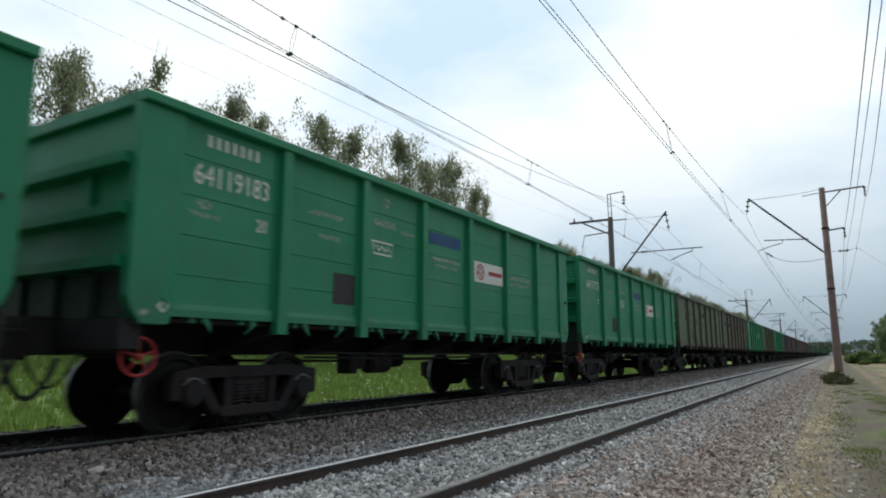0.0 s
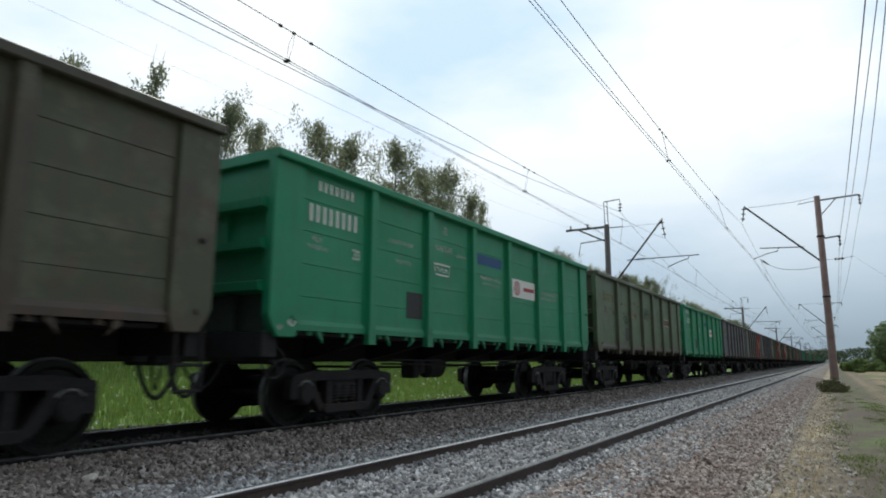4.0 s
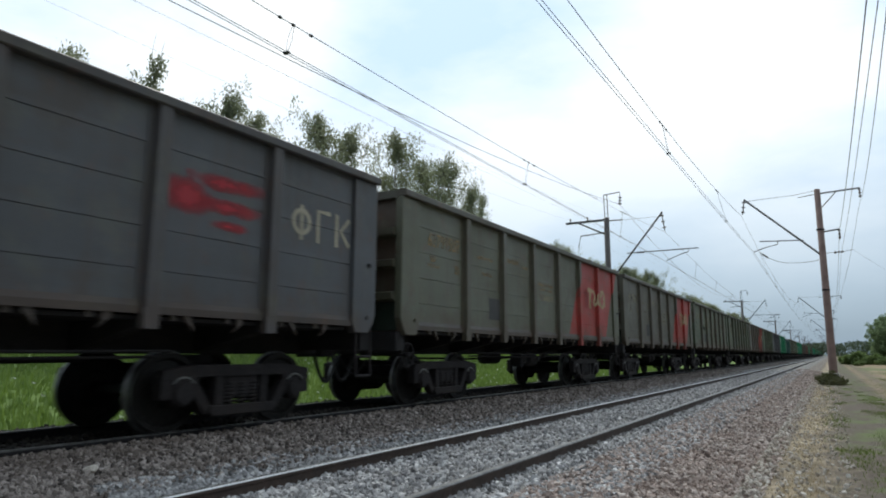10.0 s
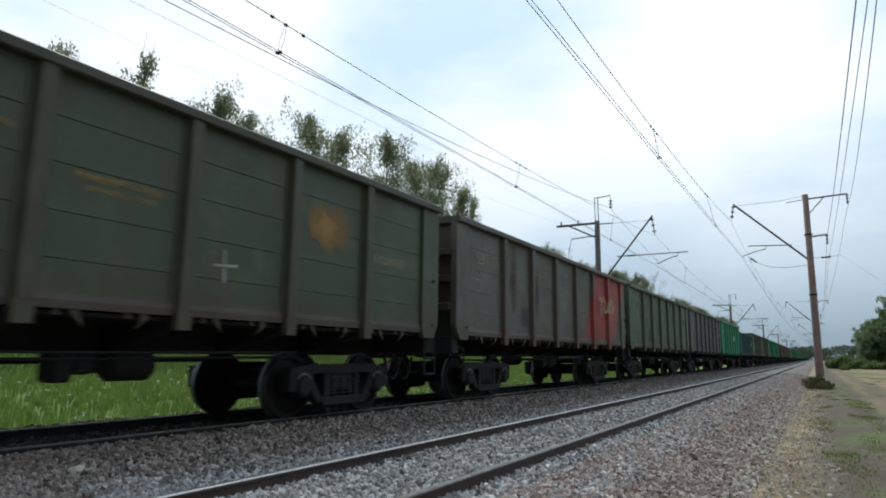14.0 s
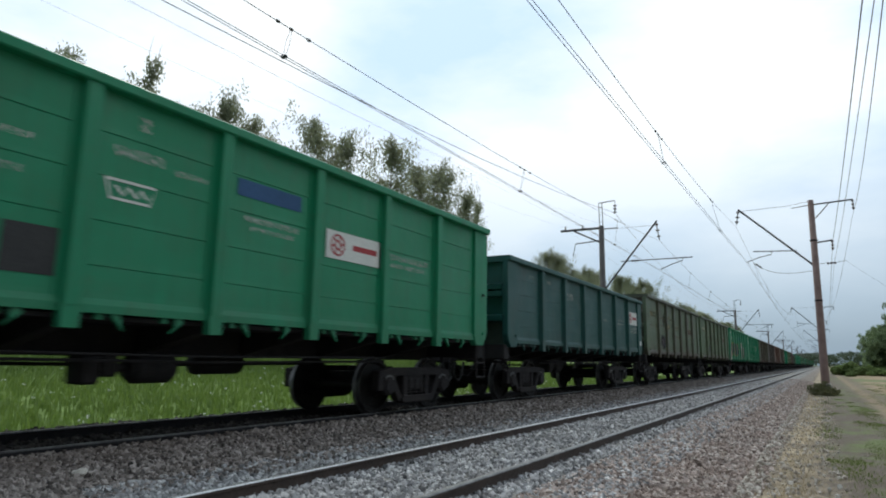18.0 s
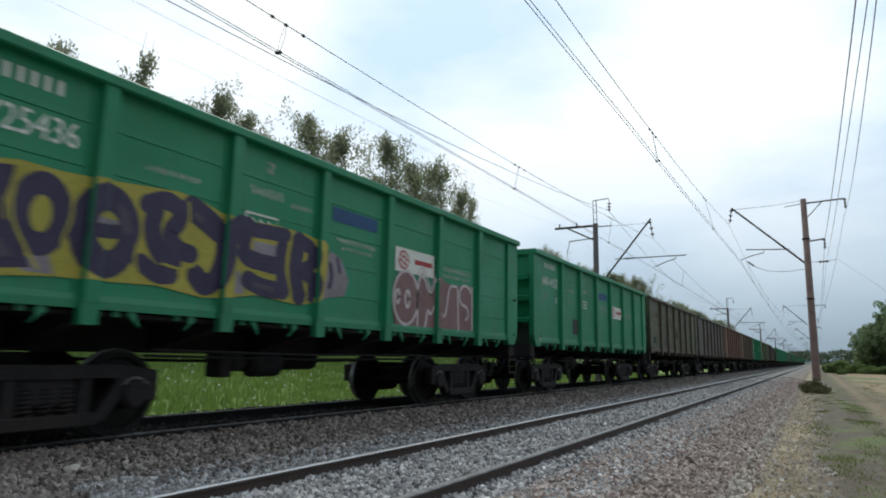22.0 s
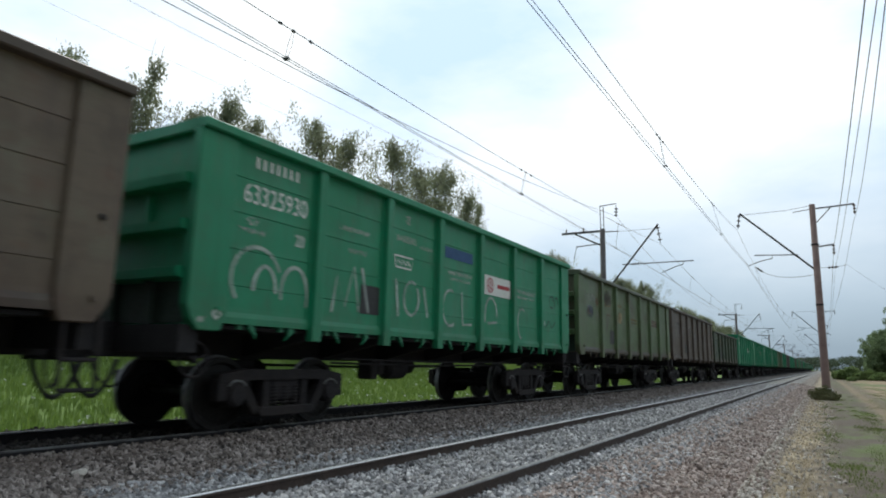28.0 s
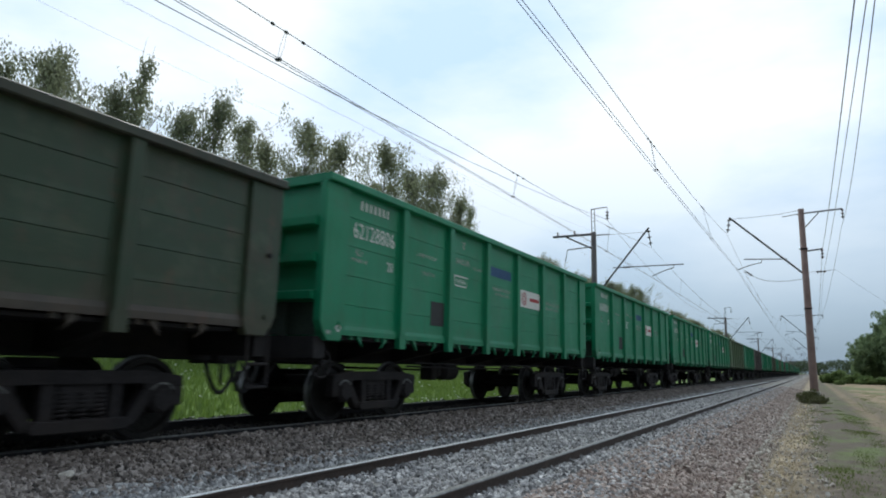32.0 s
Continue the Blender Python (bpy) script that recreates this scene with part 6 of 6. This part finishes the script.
# contact wire: x, z, sag, swing; messenger: x, z, sag, swing; the droppers' places along a span
for (x, zc, sc, sh), (xm0, zm, sag, shm), droppers in (((-7.86, 6.47, 0.09, -0.1), (-7.7, 8.13, 1.28, -0.15), (0.143, 0.28, 0.42, 0.567, 0.716, 0.87)), ((-3.17, 6.59, 0.18, -0.5), (-3.63, 8.66, 1.68, 0.65), (0.14, 0.28, 0.42, 0.56, 0.704, 0.856))):
    root = thing("overhead_line", "dark messenger and contact wires hung over the track", "wire", group="overhead wires")
    bm = bmesh.new()
    span(bm, xm0, zm, sag, 0.0075, shm)
    part("messenger_wire", bm, WIRE_METAL, root)
    for dx in (-0.035, 0.035):
        bm = bmesh.new()
        span(bm, x + dx, zc, sc, 0.0065, sh)
        part("contact_wire", bm, WIRE_METAL, root)
    for a in POLE_Y[:-3]:
        for u in droppers:
            y = a + SPAN * u
            top, low = zm - 4 * sag * u * (1 - u), zc - 4 * sc * u * (1 - u)
            bm = bmesh.new()
            xc, xm = wire_x(x, y, sh), wire_x(xm0, y, shm)
            for dy in (-0.05, 0.05):
                tube(bm, [(xm, y + dy * 0.3, top), ((xm + xc) / 2, y + dy, (top + low) / 2), (xc, y + dy * 0.4, low)], 0.004, 4)
            for px, py, pz in ((xm, y, top), (xm, y - 0.33, top + 0.33 * 4 * sag * (1 - 2 * u) / SPAN), (xm, y + 0.45, top - 0.45 * 4 * sag * (1 - 2 * u) / SPAN), (xc - 0.035, y, low), (xc + 0.035, y, low)):
                lathe(bm, ((0.012, -0.05), (0.028, -0.03), (0.028, 0.03), (0.012, 0.05)), Matrix.Translation((px, py, pz)) @ pose(0, 0, 0, 90, 0, 0), 6)
            part("dropper", bm, WIRE_METAL, root)
for x, z, sag, r, sh, label in ((-10.31, 10.09, 1.84, 0.0105, -1.95, "dark feeder wire along the pole heads behind the train"), (0.87, 7.36, 1.2, 0.0095, -0.05, "dark feeder wire on the arms beside the empty track"),
                                (0.87, 6.3, 1.08, 0.006, -0.15, "thin feeder wire on the poles beside the empty track"), (1.84, 8.68, 2.56, 0.008, -1.85, "dark feeder wire on the outer arms beside the empty track")):
    wire("feeder_wire", label, x, z, sag, r, sh)
for x, z, sag, sh, label in ((-12.46, 9.36, 0.2, -1.9, "thin pale wire on the crossarms behind the train"), (-13.57, 9.46, 1.56, 1.9, "thin pale wire on the crossarms behind the train"), (-11.35, 9.5, 1.5, 0.0, "thin pale wire beside the pole heads behind the train")):
    wire("signal_wire", label, x, z, sag, 0.0023, sh)


# ---- trees, bushes and grass ----
def leaf_material(name, low, high, through_light=0.35):
    m, nt, b, at = material(name)
    geo = nt.nodes.new("ShaderNodeNewGeometry")
    info = nt.nodes.new("ShaderNodeObjectInfo")
    col = mixed(nt, geo.outputs["Random Per Island"], low, high)
    col = mixed(nt, ramp(nt, grain(nt, at, 0.5, 3), 0.35, 0.65, 0.0, 0.35), col, tuple(c * 0.7 for c in low))
    col = mixed(nt, ramp(nt, info.outputs["Random"], 0, 1, 0.0, 0.3), col, (high[0] * 1.05, high[1], high[2]))
    nt.links.new(col, b.inputs["Base Color"])
    b.inputs["Roughness"].default_value = 0.6
    clear = nt.nodes.new("ShaderNodeBsdfTranslucent")
    nt.links.new(col, clear.inputs["Color"])
    blend = nt.nodes.new("ShaderNodeMixShader")
    blend.inputs["Fac"].default_value = through_light
    nt.links.new(b.outputs["BSDF"], blend.inputs[1])
    nt.links.new(clear.outputs["BSDF"], blend.inputs[2])
    nt.links.new(blend.outputs["Shader"], nt.nodes["Material Output"].inputs["Surface"])
    return m


LEAF = leaf_material("birch_leaves", (0.145, 0.17, 0.105), (0.335, 0.36, 0.225), 0.68)
LEAF_DARK = leaf_material("dense_green_leaves", (0.15, 0.22, 0.11), (0.28, 0.36, 0.19), 0.65)
LEAF_BUSH = leaf_material("bush_leaves", (0.12, 0.19, 0.06), (0.25, 0.33, 0.12), 0.5)
LEAF_WOODS = leaf_material("far_wood_leaves", (0.05, 0.08, 0.045), (0.09, 0.12, 0.065), 0.3)
WEED = leaf_material("weed_leaves", (0.075, 0.085, 0.03), (0.14, 0.14, 0.06))
BARK = surface("grey_bark", (0.11, 0.095, 0.08), (0.26, 0.24, 0.21), 3, (0.8, 0.95), 0, 18, 0.5, 0.02, (0.05, 0.04, 0.035), 0.6)
GRASS = leaf_material("meadow_grass", (0.115, 0.19, 0.037), (0.215, 0.31, 0.07), 0.5)
PATH_GRASS = leaf_material("path_grass", (0.1, 0.14, 0.03), (0.19, 0.235, 0.06), 0.4)
DRY_GRASS = leaf_material("dry_grass", (0.34, 0.275, 0.165), (0.54, 0.45, 0.3), 0.2)
FLOWER = surface("white_flower_heads", (0.7, 0.7, 0.62), (0.8, 0.8, 0.74), 20, (0.7, 0.9), 0, 60, 0)


def leaf_cloud(centres, spread_by, size, per, rng, droop=0.0, hang=1.4, slim=0.36):
    """Small leaves round the given points, more or less hanging, as vertices and faces."""
    c = np.repeat(np.asarray(centres), per, 0)
    n = len(c)
    p = c + np.clip(rng.normal(0, 1, (n, 3)), -1.35, 1.35) * spread_by
    p[:, 2] -= droop * np.clip(np.abs(rng.normal(0, 1, n)), 0, 2)
    s = size * rng.uniform(0.6, 1.3, n)[:, None]
    d = rng.normal(0, 1, (n, 3))
    d[:, 2] -= hang
    d /= np.linalg.norm(d, axis=1)[:, None]
    e = np.cross(d, rng.normal(0, 1, (n, 3)))
    e /= np.linalg.norm(e, axis=1)[:, None]
    v = np.stack([p - d * s * 0.6, p + e * s * slim, p + d * s * 0.6, p - e * s * slim], 1).reshape(-1, 3)
    f = np.arange(4 * n).reshape(-1, 4)
    return v, f


def tree_proto(name, label, h, wide, seed, limbs=30, per=26, leaf=0.2, base=0.22, mat=None, lift=(1.0, 2.2), clump=(0.014, 0.014, 0.024), twigs=1, steps=(0.45, 0.75, 1.0), vary=(0.35, 1.3), spikes=0):
    """Trunk with limbs, and a loose crown of separate hanging leaf clumps with gaps between the limbs."""
    rng = np.random.default_rng(seed)
    root = thing(name, label, "tree", group="trees behind the train")
    bend = rng.normal(0, 0.012 * h, (9, 2)).cumsum(0) * 0.5
    axis = [Vector((bend[i][0] if i else 0, bend[i][1] if i else 0, h * i / 8 - (0.5 if i == 0 else 0))) for i in range(9)]
    bm = bmesh.new()
    tube(bm, axis, [0.009 * h * (1 - 0.115 * i) for i in range(9)], 8)
    points = []
    for k in range(limbs):
        u = base + (0.985 - base) * (k + rng.uniform(0, 1)) / limbs
        j = min(int(u * 8), 7)
        start = axis[j].lerp(axis[j + 1], u * 8 - j)
        a = rng.uniform(0, 2 * math.pi)
        reach = wide * h * (0.16 + 0.84 * math.sin(0.5 * math.pi * min(1, (1 - u) * 1.9))) * rng.uniform(*vary)
        rise = rng.uniform(*lift)
        out = Vector((math.cos(a), math.sin(a), 0))
        mid = start + out * reach * 0.55 + Vector((0, 0, reach * rise * 0.7))
        tip = start + out * reach + Vector((0, 0, reach * rise * 0.85))
        tube(bm, [start, mid, tip], [0.0035 * h * (1.15 - u), 0.002 * h * (1.15 - u), 0.0008 * h], 5)
        for q in steps:
            p = start.lerp(mid, q / 0.55) if q < 0.55 else mid.lerp(tip, (q - 0.55) / 0.45)
            if rng.uniform() < 0.85:
                points.append(p)
            for _ in range(twigs):
                side = Vector(rng.normal(0, 1, 3)) * reach * 0.22
                side.z = abs(side.z) * 1.2
                tube(bm, [p, p + side + Vector((0, 0, 0.05 * reach))], [0.0009 * h, 0.0003 * h], 3)
                points.append(p + side)
    for k in range(spikes):
        foot = axis[7].lerp(axis[8], 0.5)
        lean = 0.45 * (k - 0.4)
        tube(bm, [foot, foot + Vector((lean * 0.3, lean, 1.0)), foot + Vector((lean * 0.5, lean * 1.2, 1.9)), foot + Vector((lean * 0.3, lean * 1.1 + 0.12, 2.9 - 0.5 * k))], [0.03, 0.02, 0.013, 0.005], 5)
    part("trunk", bm, BARK, root, smooth=True)
    points += [axis[8] + Vector((0, 0, 0.016 * h * k)) for k in range(-4, 2)]
    v, f = leaf_cloud([tuple(p) for p in points], np.array(clump) * h, leaf, per, rng, 0.014 * h, *((1.4, 0.36) if mat else (2.4, 0.24)))
    part("crown", raw_mesh("crown", v.tolist(), f.tolist(), mat or LEAF), None, root)
    return root


KINDS = [tree_proto("birch_tree", "slender birch with a loose grey-green crown behind the train", 17, 0.155, 11, 52, 32, 0.19),
         tree_proto("birch_tree", "slender birch with a ragged open crown behind the train", 17, 0.14, 12, 48, 30, 0.19),
         tree_proto("aspen_tree", "tall aspen with a full grey-green crown behind the train", 17, 0.17, 13, 54, 27, 0.19, twigs=2),
         tree_proto("birch_tree", "thin young birch with bare twigs on top", 17, 0.1, 14, 30, 22, 0.19, lift=(1.4, 3.0), spikes=2),
         tree_proto("aspen_tree", "broad aspen with drooping outer twigs behind the train", 17, 0.19, 15, 54, 30, 0.19)]
rng = random.Random(5)
STAND = [(-30, 12.6, 15.2, 2), (-30, 15.7, 16.3, 2), (-30.5, 18.2, 16.0, 0), (-30, 19.8, 18.2, 3), (-30, 21.9, 16.2, 1), (-30, 24.4, 17.6, 1), (-30, 26.8, 17.4, 0), (-30.5, 29.4, 16.9, 1), (-30, 31.7, 18.9, 0), (-30, 35.1, 18.7, 1),
         (-30, 41.3, 20.4, 0), (-30, 47.0, 19.8, 1), (-30, 50.9, 20.7, 2), (-30, 54.6, 18.8, 1), (-30, 58.2, 18.9, 3), (-32, 38.2, 17.2, 1), (-30, 79, 16.6, 2), (-30, 86, 15.2, 0), (-30, 128, 18.4, 2), (-30, 135, 18.5, 4), (-30, 206, 17, 2)]
STAND += [(-33 + rng.uniform(-2, 3), 9 + 4.6 * k + rng.uniform(-1, 1), rng.uniform(12.4, 14.6), rng.choice((0, 1, 2, 2, 4))) for k in range(11)]
STAND += [(-36 + rng.uniform(-2, 3), 62 + 9 * k + rng.uniform(-3, 3), rng.uniform(11.5, 14.5), rng.choice((0, 2, 2, 4))) for k in range(26)]
STAND += [(-30 + rng.uniform(-1.5, 1.0), 62 + 4.6 * k + rng.uniform(-1.5, 1.5), rng.choice((14.6, 15.6, 16.2, 16.6, 17.1)) + 0.01 * k, rng.choice((0, 1, 2, 2, 4))) for k in range(4, 50)]
STAND += [(-44 + rng.uniform(-4, 4), 8 + 7 * k + rng.uniform(-3, 3), rng.uniform(13.5, 16), rng.choice((0, 2, 4))) for k in range(9)]
for x, y, height, k in STAND:
    base = bed_height(x) - 0.1
    m = pose(x, y, base, 0, 0, rng.uniform(0, 360)) @ Matrix.Scale((height - 1.2 - base) / 17.7, 4)
    copy_thing(KINDS[k], m)
for k in KINDS:
    for ob in (*k.children_recursive, k):
        bpy.data.objects.remove(ob)

# broad dark trees and bushes on the far right of the path
BROAD = [tree_proto("lime_tree", "broad dark green leafy tree beyond the field", 9, 0.36, 21, 80, 80, 0.22, 0.05, LEAF_DARK, (0.5, 1.3), (0.03, 0.03, 0.03), 2, (0.4, 0.62, 0.82, 1.0), (0.7, 1.05)),
         tree_proto("willow_tree", "rounded green leafy tree at the field edge", 9, 0.42, 22, 80, 80, 0.22, 0.04, LEAF_DARK, (0.5, 1.3), (0.03, 0.03, 0.03), 2, (0.4, 0.62, 0.82, 1.0), (0.7, 1.05))]
for x, y, height, k in ((8.4, 122, 6.8, 1), (10.8, 121, 8.8, 0), (14.0, 119, 10.6, 1), (17.5, 118, 12.4, 0), (22, 118, 13, 1), (28, 120, 13.5, 0), (10.2, 130, 8.0, 0), (35, 120, 13, 1)):
    ob = copy_thing(BROAD[k], pose(x, y, -0.4, 0, 0, 70 * x) @ Matrix.Scale(height / 9.3, 4))
    tagged(ob, group="trees at the field edge")
for k in BROAD:
    for ob in (*k.children_recursive, k):
        bpy.data.objects.remove(ob)


def bush(x, y, z, r, h, seed, mat, label, per=130, leaf=0.12):
    g = np.random.default_rng(seed)
    root = thing("bush", label, "bush", pose(x, y, z), "bushes by the line")
    bm = bmesh.new()
    pts = []
    for k in range(14):
        a, q = g.uniform(0, 6.28), g.uniform(0.2, 1.0)
        tip = Vector((r * q * math.cos(a), r * q * math.sin(a), h * (1.05 - 0.6 * q * q) * g.uniform(0.6, 1)))
        tube(bm, [(0, 0, -0.1), tip * 0.5 + Vector((0, 0, 0.1 * h)), tip], [0.02, 0.012, 0.004], 4)
        pts += [tuple(tip), tuple(tip * 0.7), tuple(tip * 0.4)]
    part("stems", bm, BARK, root)
    v, f = leaf_cloud(pts, np.array([0.16 * r, 0.16 * r, 0.13 * h]), leaf, per // 3, g)
    v[:, 2] = np.maximum(v[:, 2], 0.0)
    part("leaves", raw_mesh("leaves", v.tolist(), f.tolist(), mat), None, root)


bush(-0.2, 36.2, -0.34, 0.58, 0.62, 31, WEED, "low dark weed clump at the pole footing", 200, 0.07)
bush(0.15, 35.6, -0.34, 0.5, 0.4, 32, WEED, "low dark weed clump at the pole footing", 160, 0.07)
for k, (x, y, r, h) in enumerate(((1.7, 118, 1.0, 1.2), (2.7, 117, 1.3, 1.7), (3.9, 118, 1.4, 1.8), (5.2, 116, 1.5, 1.5), (6.8, 113, 1.5, 1.1), (8.6, 112, 1.6, 1.0), (3.3, 104, 0.8, 0.6))):
    bush(x, y, -0.35, r, h, 40 + k, LEAF_BUSH, "bright green leafy bush beside the path", 520, 0.2)


def blades(name, label, mat, count, place, tall, width, seed, clump=1):
    """Grass blades, each a bent two-piece strip."""
    g = np.random.default_rng(seed)
    xs, ys = place(g, count // clump)
    xs = np.repeat(xs, clump) + g.normal(0, 0.05, len(xs) * clump)
    ys = np.repeat(ys, clump) + g.normal(0, 0.05, len(ys) * clump)
    n = len(xs)
    zs = np.array([ground_height(x, y) for x, y in zip(xs, ys)]) - 0.02
    a, h = g.uniform(0, 6.28, n), tall * g.uniform(0.45, 1.15, n)
    w, lean = width * g.uniform(0.7, 1.3, n), g.uniform(0.1, 0.5, n) * h
    dx, dy = np.cos(a), np.sin(a)
    p = np.stack([xs, ys, zs], 1)
    sidev = np.stack([-dy * w, dx * w, 0 * w], 1)
    mid = p + np.stack([dx * lean * 0.3, dy * lean * 0.3, h * 0.6], 1)
    tip = p + np.stack([dx * lean, dy * lean, h], 1)
    v = np.stack([p - sidev, p + sidev, mid + sidev * 0.7, mid - sidev * 0.7, tip], 1).reshape(-1, 3)
    b = 5 * np.arange(n)
    faces = np.stack([b, b + 1, b + 2, b + 3], 1).tolist() + np.stack([b + 3, b + 2, b + 4], 1).tolist()
    return tagged(new(name, raw_mesh(name, v.tolist(), faces, mat)), label, "grass", kind="stuff")


blades("meadow_grass", "tall green meadow grass behind the train", GRASS, 110000, lambda g, n: (-10.9 - 20 * g.uniform(0, 1, n) ** 1.3, 1 + 75 * g.uniform(0, 1, n) ** 1.4), 0.3, 0.02, 51, 3)
blades("path_grass", "short green grass tufts on the trodden path", PATH_GRASS, 2500, lambda g, n: (lambda c: (c[g.integers(0, 60, n), 0] + g.normal(0, 0.16, n), c[g.integers(0, 60, n), 1] * 0 + g.uniform(5, 45, n)))(np.stack([g.uniform(0.2, 3.0, 60), g.uniform(6, 45, 60)], 1)), 0.05, 0.004, 52, 5)
blades("dry_grass", "straw-coloured dry grass along the ballast edge", DRY_GRASS, 11000, lambda g, n: (g.normal(-0.42, 0.2, n), 5.5 + 34 * g.uniform(0, 1, n) ** 1.4), 0.07, 0.004, 53, 6)


def tufts(name, label, mat, spots, per, tall, seed):
    """Grass in separate tufts round the given spots."""
    g = np.random.default_rng(seed)
    c = np.array(spots)
    return blades(name, label, mat, per * len(c), lambda gg, n: (np.repeat(c[:, 0], per) + g.normal(0, 1, n) * np.repeat(c[:, 2], per), np.repeat(c[:, 1], per) + g.normal(0, 1, n) * np.repeat(c[:, 2], per) * 4.5), tall, 0.006, seed)


g = np.random.default_rng(55)
verge = [(0.28 + 0.11 * g.normal(), 10.6 + 0.6 * g.normal(), 0.07) for _ in range(7)] + [(0.0 + 0.06 * g.normal(), 17.2 + 1.2 * g.normal(), 0.08) for _ in range(6)]
verge += [(1.0 + 0.1 * g.normal(), y, g.uniform(0.06, 0.1)) for y in 15 + 13 * g.uniform(0, 1, 16)] + [(0.8 + 0.06 * g.normal(), 12.7 + 0.7 * g.normal(), 0.07) for _ in range(4)]
verge += [(g.uniform(-0.35, 0.9), y, g.uniform(0.02, 0.05)) for y in 8 + 30 * g.uniform(0, 1, 24)] + [(1.9 + 0.03 * y + 0.5 * g.normal(), y, g.uniform(0.1, 0.2)) for y in 22 + 45 * g.uniform(0, 1, 34)]
tufts("grass_tufts", "green grass tufts scattered over the bare path", PATH_GRASS, verge, 170, 0.055, 54)
g = np.random.default_rng(61)
fx, fy = -11.2 - 12 * g.uniform(0, 1, 260) ** 1.5, 3 + 40 * g.uniform(0, 1, 260)
v, f = leaf_cloud(np.stack([fx, fy, np.array([ground_height(x, y) for x, y in zip(fx, fy)]) + g.uniform(0.3, 0.55, 260)], 1).tolist(), np.array([0.03, 0.03, 0.015]), 0.05, 5, g)
tagged(new("meadow_flowers", raw_mesh("meadow_flowers", v.tolist(), f.tolist(), FLOWER)), "small white flower heads in the meadow", "flowers", kind="stuff")

# far woods: a long low wall of foliage with an uneven top
g = np.random.default_rng(71)
pts = []
for k in range(6500):
    t = g.uniform(0, 1)
    x = -420 + 760 * t
    y = 560 + 90 * math.sin(t * 5) + g.uniform(0, 60)
    top = 10.5 + 3 * noise.noise((x * 0.012, 0, 3)) + 1.6 * noise.noise((x * 0.08, 0, 9))
    pts.append((x, y, top * g.uniform(0, 1) ** 0.6 - 0.5))
v, f = leaf_cloud(pts, np.array([3.0, 3.0, 1.0]), 1.3, 11, g)
tagged(new("far_woods", raw_mesh("far_woods", v.tolist(), f.tolist(), LEAF_WOODS)), "distant dark green wood along the horizon", "woods", kind="stuff")


def motions():
    """The train rolls by at about 48 km/h; its wheels turn."""
    way = [(0.0, 0.0), (3.0, 40.2), (6.0, 80.58), (8.0, 107.33), (10.0, 134.0), (12.0, 160.64), (14.0, 187.4), (17.0, 227.52), (20.0, 267.92), (23.0, 308.03), (25.0, 334.83), (28.0, 374.98), (30.0, 401.5), (32.0, 428.2)]
    for n, w in WAGONS.items():
        walk(w, [(t, pose(TRAIN_X, FRONT + PITCH * n - s, TRAIN_Z)) for t, s in way])
    kept = {}
    for w in WAGONS.values():
        for ob in w.children_recursive:
            if not ob.name.startswith("wheelset"):
                continue
            key = round(ob.location.y, 3)
            if key not in kept:
                walk(ob, [(k / FPS, pose(*ob.location, math.degrees(13.39 / 0.475 * k / FPS))) for k in range(0, 32 * FPS + 1)])
                kept[key] = ob.animation_data
            else:
                ob.rotation_mode = "QUATERNION"
                ob.animation_data_create().action = kept[key].action
                ob.animation_data.action_slot = kept[key].action_slot


motions()
